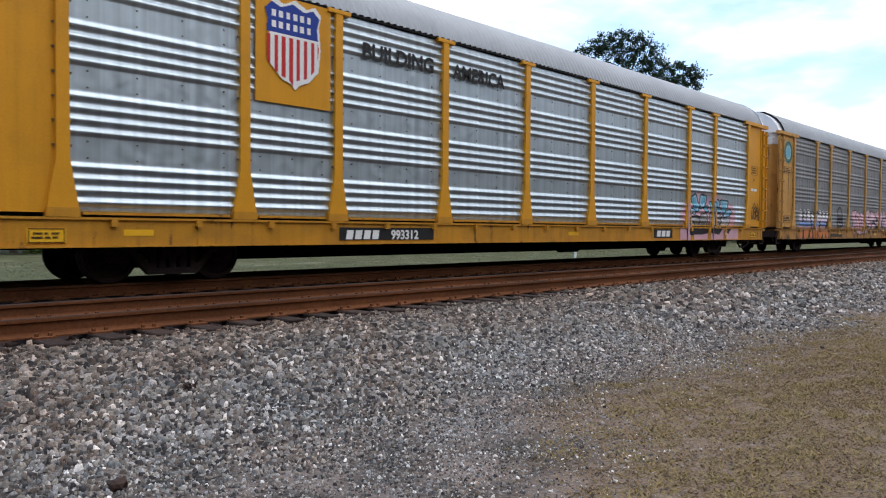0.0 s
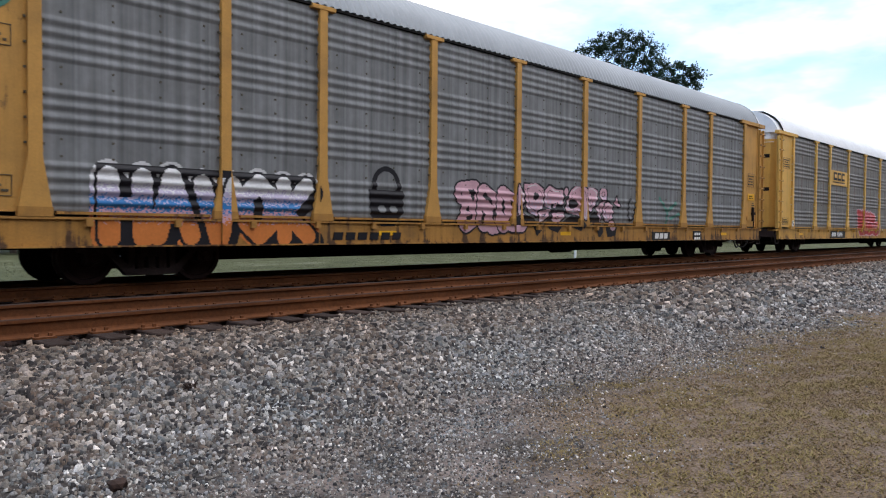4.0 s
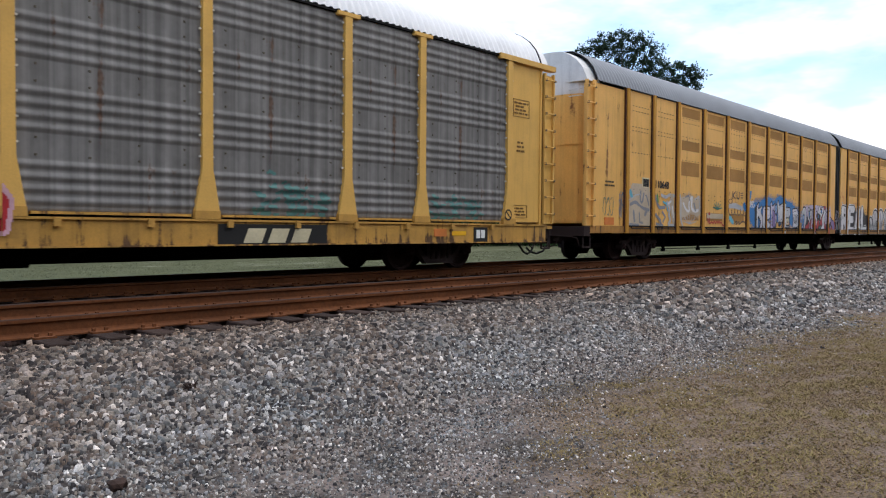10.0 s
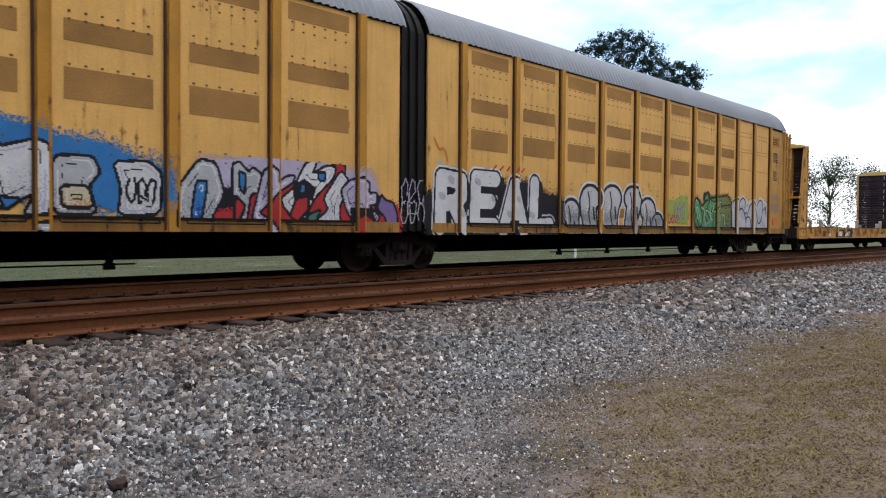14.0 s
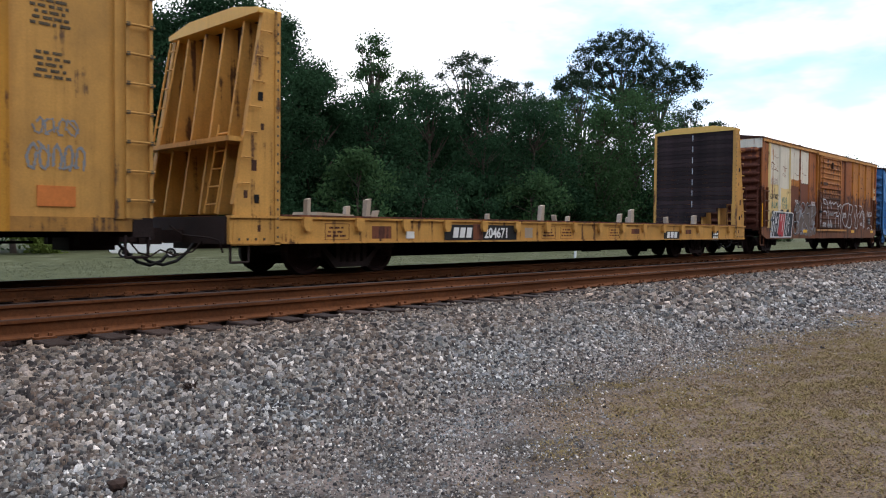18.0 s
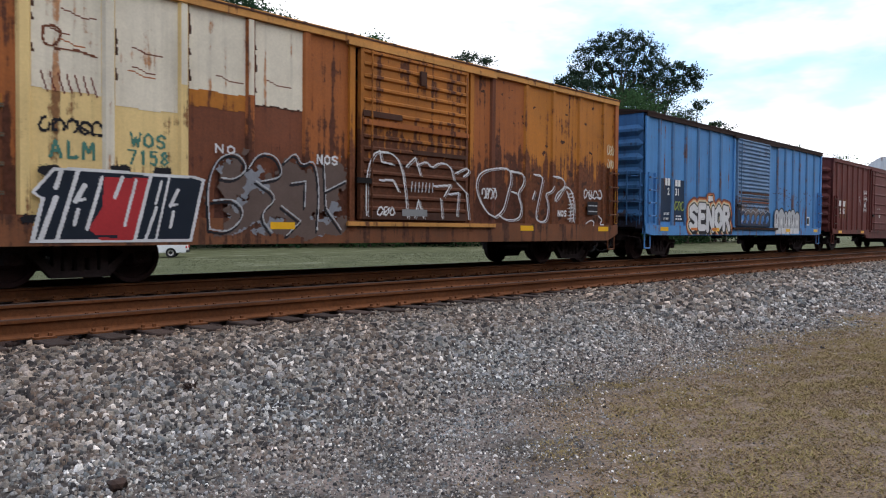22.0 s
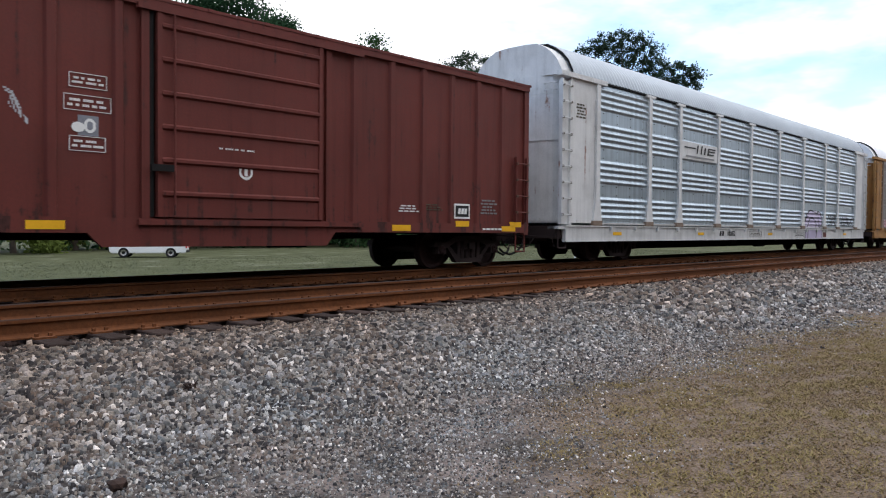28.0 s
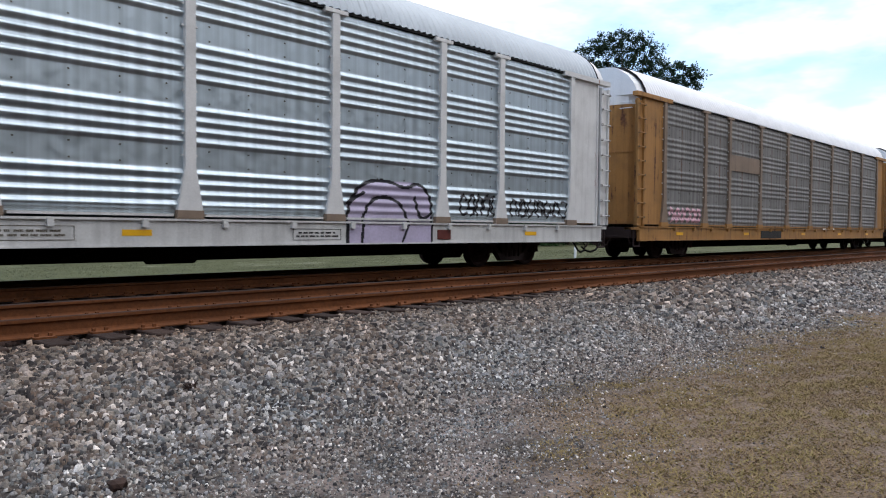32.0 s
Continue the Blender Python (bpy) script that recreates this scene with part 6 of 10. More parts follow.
# fourth and fifth: two-unit yellow carrier
D0, E0 = 88.26, 110.26
D_POSTS = [2.20, 3.72, 5.30, 7.13, 9.0, 10.87, 12.74, 14.60, 16.45, 18.28, 20.2]
E_POSTS = [1.06, 2.92, 4.78, 6.64, 8.5, 10.36, 12.22, 14.08, 15.70, 17.22, 18.78]
d_car = smooth_unit(D0, 21.35, D_POSTS, "golden yellow smooth-sided car carrier unit covered in graffiti", (0, 1), True, False, (3.69, 21.6))
e_car = smooth_unit(E0, 20.84, E_POSTS, "golden yellow smooth-sided car carrier rear unit with graffiti", (8, 9), False, True, (17.2,))
for car, x0, x1 in ((d_car, 21.15, 21.95),):
    bm = bmesh.new()
    half = [(0.02, 0.85), (0.03, 4.83), (0.08, 4.97), (0.19, 5.19), (0.37, 5.40), (0.60, 5.56), (0.84, 5.68), (1.18, 5.71)]
    pr = [(-HALF + a, z) for a, z in half] + [(HALF - a, z) for a, z in half[::-1]]
    for k in range(7):
        xa = x0 + k * (x1 - x0) / 7
        s_ = 0.02 if k % 2 else 0.07
        prism(bm, [(y * (1 - s_ / 1.53), z - s_ * 0.6) for y, z in pr], "x", xa, xa + (x1 - x0) / 7)
    part("bellows", bm, M["black"], car, "black rubber bellows between the two units")
bm = bmesh.new()
box(bm, 20.2, 21.2, -HALF + 0.04, -HALF + 0.08, 1.0, 4.84)
part("side_sheet", bm, M["yellow_fec"], d_car)
bm = bmesh.new()
box(bm, 0.0, 1.06, -HALF + 0.04, -HALF + 0.08, 1.0, 4.84)
part("side_sheet", bm, M["yellow_fec"], e_car)
plate(d_car, 3.10, 3.51, 2.12, 2.42, "s_cream", "mark_panel", -HALF + 0.03)
bars(d_car, 3.14, 3.48, 2.16, 2.38, 3, "mark_black", -HALF + 0.012, slant=0)
lettering("110648", 0.30, 3.86, -HALF + 0.03, 2.16, M["mark_black"], d_car, "fleet_number", 1.0)
pl = plank_side
plate(d_car, 1.09, 1.57, 1.03, 1.23, "s_orange", "reflector", -HALF + 0.045, "orange reflector plate")
lines(d_car, 1.08, 1.60, 2.06, 2.26, 2, "dot", -HALF + 0.045, framed=False)
# first panel: pale washed-out letters with grey-blue shadows
cv = Canvas(2.30, 3.62, 0.98, 2.22, 0.016)
cv.cloud("s_dust", [(2.6, 1.25), (2.75, 1.95), (3.2, 1.95), (3.4, 1.35)], 0.36, 2)
cv.g[(cv.X > 2.36) & (cv.X < 3.56) & (cv.Z > 1.03) & (cv.Z < 1.86)] = cv.key("s_dust")
for pts, r, k in (([(2.45, 1.62), (2.75, 1.72), (3.0, 1.55), (3.5, 1.48)], 0.05, "s_slate"), ([(2.5, 1.55), (2.85, 1.58), (3.2, 1.42), (3.5, 1.40)], 0.035, "s_dust"), ([(3.02, 2.0), (2.98, 1.75), (3.12, 1.66), (3.2, 1.95)], 0.04, "s_slate"),
                  ([(2.62, 1.42), (2.68, 1.15)], 0.05, "s_slate"), ([(2.95, 1.38), (2.98, 1.12), (3.15, 1.10)], 0.03, "s_slate"), ([(3.3, 1.35), (3.38, 1.45)], 0.06, "s_slate"), ([(2.42, 1.98), (2.5, 1.85)], 0.07, "s_cyan"), ([(2.42, 1.05), (2.9, 1.03)], 0.04, "s_slate"),
                  ([(3.35, 1.9), (3.45, 1.75), (3.5, 1.62)], 0.03, "s_slate"), ([(2.4, 1.75), (2.75, 1.9), (3.0, 1.92)], 0.02, "s_silver")):
    cv.stroke(pts, r, k)
cv.put(d_car, pl, "graffiti", "pale washed-out sprayed letters with grey shadows")
# second panel: grey strokes with silver edges on the bare yellow
cv = Canvas(3.86, 5.20, 0.98, 2.12, 0.016)
for pts, r, k in (([(4.3, 1.95), (4.6, 1.88), (4.75, 1.98), (5.1, 1.96)], 0.05, "s_silver"), ([(4.65, 1.75), (4.85, 1.6), (4.75, 1.35), (4.9, 1.2), (4.7, 1.05), (5.1, 1.05)], 0.05, "s_silver"), ([(4.95, 1.9), (5.0, 1.5), (5.12, 1.2)], 0.12, "s_dust"),
                  ([(3.92, 1.9), (4.05, 1.65), (4.2, 1.55), (4.5, 1.6)], 0.05, "s_slate"), ([(3.95, 1.35), (4.2, 1.2), (4.3, 1.05)], 0.05, "s_slate"), ([(4.35, 1.45), (4.55, 1.3), (4.4, 1.15)], 0.035, "s_slate"), ([(4.0, 1.08), (4.4, 1.03)], 0.04, "s_slate"),
                  ([(4.02, 1.95), (4.08, 1.75)], 0.04, "s_green"), ([(4.75, 1.72), (4.9, 1.78)], 0.035, "s_white"), ([(5.0, 1.62), (5.08, 1.3)], 0.03, "s_white"), ([(4.4, 1.75), (4.6, 1.7), (4.7, 1.5)], 0.035, "s_cyan")):
    cv.stroke(pts, r, k)
cv.put(d_car, pl, "graffiti", "grey and silver sprayed strokes on bare yellow paint")
# third panel: white-edged letters
cv = Canvas(5.44, 7.0, 0.98, 2.15, 0.016)
cv.cloud("s_dust", [(5.7, 1.6), (6.2, 1.75), (6.7, 1.65)], 0.34, 4)
for pts, r, k in (([(5.5, 2.0), (5.6, 1.7), (5.55, 1.3), (5.7, 1.05)], 0.04, "s_silver"), ([(5.75, 1.75), (5.9, 1.55), (6.2, 1.48), (6.1, 1.75), (6.3, 1.95)], 0.04, "s_white"), ([(6.35, 1.95), (6.3, 1.6), (6.55, 1.5), (6.8, 1.55)], 0.05, "s_white"),
                  ([(6.6, 1.9), (6.85, 2.0), (6.9, 1.6)], 0.03, "s_silver"), ([(6.5, 1.75), (6.6, 1.55)], 0.05, "s_slate"), ([(5.9, 1.95), (6.1, 2.0), (6.2, 1.85)], 0.03, "s_slate")):
    cv.stroke(pts, r, k)
for q in range(7):
    cv.stroke([(6.2, 1.10), (6.2 + 0.5 * math.cos(0.3 + q * 0.42), 1.10 + 0.28 * math.sin(0.3 + q * 0.42))], 0.012, "s_silver")
cv.put(d_car, pl, "graffiti", "white-edged sprayed letters")
cv = Canvas(0.95, 2.15, 1.02, 2.1, 0.014)
scribble(cv, 1.0, 1.55, 1.25, 1.8, "s_teal", 6, 0.010, 3)
scribble(cv, 1.85, 2.1, 1.2, 2.0, "s_slate", 16, 0.016, 2)
cv.put(d_car, lambda z: -HALF + 0.052, "graffiti", "thin faded green tag")
cv = Canvas(7.25, 8.95, 1.02, 2.05, 0.014)
cv.g[(cv.X > 7.47) & (cv.X < 8.78) & (cv.Z > 1.30) & (cv.Z < 1.47)] = cv.key("s_dust")
tag = [(7.52, 1.30), (7.60, 1.12), (7.72, 1.38), (7.66, 1.08), (7.86, 1.22), (7.98, 1.10), (8.06, 1.27), (8.16, 1.10), (8.28, 1.26), (8.34, 1.10), (8.46, 1.28), (8.52, 1.12), (8.62, 1.22), (8.72, 1.08), (8.86, 1.07)]
cv.stroke(tag, 0.022, "s_red")
cv.ellipse(7.66, 1.46, 0.07, 0.05, "s_red")
for q in range(6):
    a = 0.3 + q * 0.5
    cv.stroke([(8.3, 1.62), (8.3 + 0.36 * math.cos(a), 1.60 + 0.26 * math.sin(a))], 0.022, "s_teal")
cv.put(d_car, pl, "graffiti", "red and faded green sprayed scrawl")
cv = Canvas(9.05, 10.80, 1.02, 2.35, 0.014)
cv.cloud("s_silver", [(9.3, 1.75), (9.8, 1.78), (10.4, 1.7)], 0.09, 3)
cv.cloud("s_cyan", [(9.35, 1.35), (9.6, 1.2)], 0.09, 5)
cv.cloud("s_blue", [(10.6, 1.8), (10.7, 1.7)], 0.12, 6)
for i, ch in enumerate("KU"):
    for st in GLYPH[ch]:
        cv.stroke([(9.52 + i * 0.36 + 0.30 * a, 2.03 + 0.24 * b) for a, b in st], 0.026, "s_haze", False)
for z in (2.08, 2.16, 2.24):
    cv.stroke([(10.26, z), (10.46, z + 0.01)], 0.014, "s_haze")
cv.ellipse(9.38, 1.93, 0.17, 0.09, "s_haze")
cv.g[((cv.X - 9.38) / 0.14) ** 2 + ((cv.Z - 1.93) / 0.065) ** 2 < 1] = -1
loops = []
for q in range(60):
    a = q * 0.62
    loops.append((9.16 + q * 0.0255 + 0.055 * math.cos(a), 1.55 + (0.10 + 0.03 * math.sin(q * 0.9)) * math.sin(a)))
cv.stroke(loops, 0.017, "s_haze", False)
cv.stroke([(9.7, 1.15), (10.0, 1.28), (9.8, 1.08), (10.2, 1.26), (10.1, 1.08), (10.45, 1.25), (10.7, 1.2)], 0.022, "s_haze")
cv.put(d_car, pl, "graffiti", "dark brown sprayed scrawl")
cv = Canvas(10.95, 16.5, 0.80, 2.35)
cv.cloud("s_blue", [(11.5, 1.5), (13.0, 1.75), (14.6, 1.75), (16.0, 1.5)], 0.50)
cv.cloud("s_blue", [(11.05, 2.1), (11.1, 2.3)], 0.12, 2)
cv.g[(cv.Z < 0.99) & (cv.X < 11.6)] = cv.key("s_orange")
cv.shape("s_black", [(11.58, 1.71), (11.8, 1.88), (11.92, 0.98), (11.63, 0.75)], "s_black", 0.028)
cv.shape("s_white", [(11.77, 1.85), (12.0, 2.0), (11.92, 1.71), (12.34, 1.87), (12.16, 1.61), (12.41, 1.42), (12.33, 0.98), (12.04, 0.96), (12.2, 1.25), (11.92, 1.47), (11.92, 0.99), (11.77, 0.97)], "s_black", 0.028)
cv.shape("s_blue", [(11.94, 1.43), (12.1, 1.28), (12.04, 1.01), (11.92, 0.99)], "s_black", 0.028)
cv.shape("s_white", [(12.37, 1.84), (13.13, 1.85), (13.13, 1.37), (12.62, 1.32), (13.11, 1.22), (13.11, 1.01), (12.37, 1.0)], "s_black", 0.028)
cv.shape("s_lilac", [(13.13, 1.97), (13.31, 2.07), (13.33, 1.86), (13.76, 2.03), (13.62, 1.71), (13.84, 1.47), (13.77, 1.02), (13.16, 0.99), (13.24, 1.45)], "s_black", 0.028)
cv.shape("s_violet", [(13.38, 1.74), (13.62, 1.64), (13.72, 1.07), (13.43, 1.03)], "s_black", 0.028)
cv.shape("s_blue", [(13.62, 1.91), (13.86, 1.96), (13.86, 1.54), (13.62, 1.57)], "s_black", 0.028)
cv.shape("s_white", [(13.86, 2.01), (13.98, 2.13), (14.08, 1.9), (14.51, 2.04), (14.69, 1.97), (14.7, 1.03), (14.36, 1.02), (14.52, 1.31), (14.06, 1.07), (13.96, 1.44)], "s_black", 0.028)
cv.shape("s_blue", [(14.06, 1.26), (14.36, 1.23), (14.16, 1.08)], "s_black", 0.028)
cv.shape("s_silver", [(14.72, 1.84), (15.27, 1.87), (15.38, 1.64), (15.22, 1.44), (15.33, 1.04), (14.73, 1.03)], "s_black", 0.028)
cv.shape("s_cream", [(14.83, 1.43), (15.22, 1.44), (15.28, 1.13), (14.86, 1.13)], "s_black", 0.028)
cv.shape("s_white", [(15.55, 1.81), (16.08, 1.85), (16.29, 1.68), (16.27, 1.05), (15.62, 1.04), (15.67, 1.42)], "s_black", 0.028)
cv.shape("s_silver", [(11.65, 0.92), (11.88, 0.93), (11.8, 0.75), (11.65, 0.75)], "s_black", 0.028)
cv.shape("s_silver", [(11.96, 0.93), (12.41, 0.93), (12.37, 0.75), (12.04, 0.78)], "s_black", 0.028)
cv.shape("s_violet", [(13.02, 0.94), (13.86, 0.94), (13.67, 0.76), (13.11, 0.76)], "s_black", 0.028)
cv.shape("s_silver", [(14.42, 0.93), (16.21, 0.95), (16.21, 0.78), (14.42, 0.78)], "s_black", 0.028)
scribble(cv, 11.05, 11.55, 1.75, 2.0, "s_white", 34, 0.022, 3)
scribble(cv, 15.75, 16.2, 1.2, 1.6, "s_black", 36, 0.02, 3)
cv.put(d_car, pl, "graffiti", "white sprayed letters on a blue cloud", D_POSTS, -HALF - 0.034, 0.075)
cv = Canvas(16.45, 21.7, 0.80, 2.05)
cv.cloud("s_lilac", [(17.3, 1.6), (18.9, 1.7), (20.2, 1.55)], 0.46)
cv.cloud("s_red", [(16.8, 1.15), (18.5, 1.1), (21.0, 1.05)], 0.30, 3)
cv.cloud("s_black", [(17.2, 1.35), (19.0, 1.4), (20.6, 1.3)], 0.20, 5)
cv.shape("s_silver", [(16.5, 0.8), (16.55, 1.5), (16.9, 1.95), (17.2, 1.9), (17.35, 1.4), (17.1, 1.0), (17.5, 0.8)])
cv.shape("s_blue", [(16.75, 1.0), (16.85, 1.6), (17.05, 1.6), (16.95, 1.0)])
cv.shape("s_red", [(17.52, 0.9), (17.52, 1.34), (18.08, 1.6), (18.52, 1.6), (19.69, 2.09), (19.84, 2.01), (19.81, 1.53), (20.58, 1.56), (20.58, 0.74), (17.52, 0.74)], "s_black", 0.028)
cv.shape("s_silver", [(17.48, 1.9), (17.62, 1.95), (17.79, 1.79), (17.86, 1.88), (18.06, 1.76), (18.03, 1.44), (17.83, 1.43), (17.76, 0.98), (17.61, 0.98), (17.73, 1.22), (17.55, 1.39), (17.48, 1.33)], "s_black", 0.028)
cv.shape("s_blue", [(17.6, 1.8), (17.74, 1.74), (17.71, 1.42), (17.62, 1.5)], "s_black", 0.028)
cv.shape("s_lilac", [(18.06, 1.81), (18.21, 1.93), (18.37, 1.81), (18.34, 1.64), (18.55, 1.77), (18.72, 1.78), (18.66, 1.64), (18.31, 1.45), (18.13, 1.23), (18.0, 1.12), (18.21, 1.01), (18.41, 0.74), (18.13, 0.74), (18.03, 0.96), (17.83, 0.98)], "s_black", 0.028)
cv.shape("s_white", [(18.42, 1.38), (18.69, 1.58), (18.91, 1.99), (19.14, 2.13), (19.17, 2.01), (19.08, 1.83), (19.38, 2.0), (19.62, 1.99), (19.56, 1.78), (19.14, 1.41), (18.91, 1.0), (18.69, 1.0), (18.47, 1.24)], "s_black", 0.028)
cv.shape("s_black", [(18.69, 1.61), (18.91, 1.71), (19.14, 1.58), (19.08, 1.38), (18.71, 1.33)], "s_black", 0.028)
cv.shape("s_red", [(18.74, 1.39), (19.0, 1.43), (19.0, 1.2), (18.77, 0.97), (18.6, 1.08)], "s_black", 0.028)
cv.shape("s_blue", [(18.83, 1.65), (18.94, 1.65), (18.92, 1.48), (18.81, 1.48)], "s_black", 0.028)
cv.shape("s_blue", [(19.2, 1.87), (19.38, 1.87), (19.35, 1.71), (19.22, 1.73)], "s_black", 0.028)
cv.shape("s_white", [(19.32, 1.41), (19.72, 1.94), (19.91, 1.77), (19.84, 1.53), (19.69, 1.22), (19.78, 0.74), (19.08, 0.74), (19.02, 0.91), (19.44, 1.21)], "s_black", 0.028)
cv.shape("s_teal", [(19.0, 1.11), (19.29, 1.22), (19.14, 0.97), (18.97, 0.96)], "s_black", 0.028)
cv.shape("s_lilac", [(19.72, 1.58), (19.94, 1.77), (20.24, 1.84), (20.44, 1.74), (20.41, 1.55), (20.62, 1.56), (20.62, 1.34), (20.41, 1.3), (20.69, 1.12), (20.62, 0.96), (20.48, 1.15), (19.97, 1.23), (20.01, 0.99), (19.84, 1.23)], "s_black", 0.028)
cv.shape("s_black", [(19.97, 1.24), (20.48, 1.24), (20.55, 1.03), (20.31, 1.15), (20.01, 1.02)], "s_black", 0.028)
cv.shape("s_violet", [(20.72, 1.54), (20.83, 1.43), (21.05, 1.39), (21.16, 1.13), (21.16, 0.81), (20.9, 0.74), (20.83, 1.09), (20.62, 1.25)], "s_black", 0.028)
cv.put(d_car, pl, "graffiti", "pink, red and blue interlocked sprayed letters", D_POSTS, -HALF - 0.034, 0.075)
cv = Canvas(-0.1, 4.9, 0.75, 2.4)
cv.cloud("s_black", [(0.3, 1.2), (1.6, 1.5), (3.2, 1.5), (4.4, 1.3)], 0.52, 3)
cv.g[(cv.Z < 0.98) & (cv.X > 0.0) & (cv.X < 4.7)] = cv.key("s_black")
bubble_word(cv, "REAL", 0.20, 4.50, 0.92, 1.96, "s_white", "s_black", "s_white", 0.17, 0.05, 0.04, "s_black", 0.04)
bubble_word(cv, "REAL", 0.20, 4.50, 0.92, 1.96, "s_white", "s_black", "", 0.17, 0.04, 0.04)
white = cv.g == cv.key("s_white")
cv.g[white & (np.sin(cv.X * 7.3 + cv.Z * 3) * np.sin(cv.Z * 9) > 0.72)] = cv.key("s_silver")
for x in (2.1, 2.35, 2.6, 2.9, 3.15):
    cv.stroke([(x, 2.22), (x + 0.12, 2.32)], 0.02, "s_red")
cv.put(e_car, pl, "graffiti", "white sprayed letters with black shadow", E_POSTS, -HALF - 0.034, 0.075)
cv = Canvas(4.8, 10.4, 0.78, 2.50)
domes = ((5.25, 1.62, 0.34), (6.15, 2.02, 0.42), (7.25, 2.06, 0.44), (8.35, 2.08, 0.42), (9.25, 1.78, 0.40), (9.85, 1.35, 0.32))
def dome(a, t_, w_, grow):
    return (np.hypot((cv.X - a) / (w_ + grow), (cv.Z - t_ + 0.30) / (0.30 + grow)) < 1) | ((np.abs(cv.X - a - 0.10 * np.sin(cv.Z * 3.2 + a)) < (w_ + grow) * (0.70 + 0.22 * (cv.Z - 0.8))) & (cv.Z < t_ - 0.25))
for grow, key in ((0.15, "s_white"), (0.09, "s_black")):
    for a, t_, w_ in domes:
        cv.g[dome(a, t_, w_, grow)] = cv.key(key)
mist = np.random.RandomState(31).rand(*cv.X.shape)
for q, (a, t_, w_) in enumerate(domes):
    m = dome(a, t_, w_, 0.0)
    cv.g[dome(a, t_, w_, 0.06)] = cv.key("s_black")
    cv.g[m] = cv.key("s_pale")
    cv.g[m & (cv.Z + 0.35 * mist < 1.55)] = cv.key("s_grey")
    cv.g[m & (cv.Z + 0.25 * mist < 1.22)] = cv.key("s_silver")
    cv.stroke([(a - 0.12, t_ - 0.15), (a - 0.02, t_ - 0.45), (a - 0.10, t_ - 0.75), (a + 0.04, 0.95)], 0.030, "s_black")
    cv.stroke([(a + 0.14, t_ - 0.55), (a + 0.20, t_ - 0.85)], 0.04, "s_black")
    cv.stroke([(a - 0.20, t_ - 0.35), (a - 0.14, t_ - 0.62)], 0.02, "s_white")
cv.put(e_car, pl, "graffiti", "grey bubble letters with white and black edges", E_POSTS, -HALF - 0.034, 0.075)
cv = Canvas(0.05, 1.0, 1.0, 2.9, 0.016)
cv.stroke([(0.2, 2.75), (0.35, 2.5), (0.5, 2.6), (0.6, 2.3)], 0.025, "s_orange")
cv.stroke([(0.3, 2.3), (0.6, 2.15), (0.9, 2.2)], 0.03, "s_silver")
cv.put(e_car, lambda z: -HALF + 0.034, "graffiti", "thin orange and silver sprayed strokes")
cv = Canvas(21.18, 21.94, 0.88, 1.98, 0.016)
scribble(cv, 21.22, 21.90, 0.95, 1.45, "s_silver", 51, 0.012, 3)
scribble(cv, 21.22, 21.90, 1.35, 1.90, "s_lilac", 52, 0.010, 3)
cv.put(d_car, lambda z: -HALF + 0.012, "graffiti", "silver and violet scrawl on the bellows")
cv = Canvas(10.3, 11.9, 1.05, 2.1)
cv.wash("s_lime", 0.5, 0.6, seed=3)
scribble(cv, 10.9, 11.7, 1.2, 1.8, "s_violet", 7, 0.022, 3)
scribble(cv, 10.5, 11.2, 1.1, 1.4, "s_red", 8, 0.02, 3)
cv.put(e_car, pl, "graffiti", "green and violet sprayed scrawl")
cv = Canvas(11.93, 15.35, 0.78, 2.30, 0.016)
outline = [(12.18, 1.61), (12.29, 1.87), (12.51, 1.93), (12.73, 1.8), (12.9, 1.66), (13.21, 1.84), (13.46, 1.92), (13.72, 1.96), (14.06, 2), (14.39, 2.03), (14.89, 2.09), (15.21, 1.88), (15.23, 0.75), (12.73, 0.75), (12.31, 1.08), (12.18, 1.34)]
d = np.where(cv.inside(outline), 0, cv.dist(outline + outline[:1]))
mist = np.random.RandomState(21).rand(*cv.X.shape)
cv.g[d < 0.05 + 0.12 * mist ** 2] = cv.key("s_black")
cv.cloud("s_black", [(13.14, 1.99), (13.35, 2.01)], 0.17, 4)
cv.stroke([(13.17, 1.96), (13.28, 2.04), (13.33, 1.97)], 0.05, "s_green")
cv.g[cv.inside(outline)] = cv.key("s_green")
olive = [(14.39, 2.03), (14.89, 2.09), (15.21, 1.88), (15.23, 0.75), (14.38, 0.75), (14.22, 1.35)]
cv.g[cv.inside(olive)] = cv.key("s_olive")
cv.g[cv.inside(outline) & (mist > 0.55 + 0.5 * (cv.Z - 0.78))] = cv.key("s_teal")
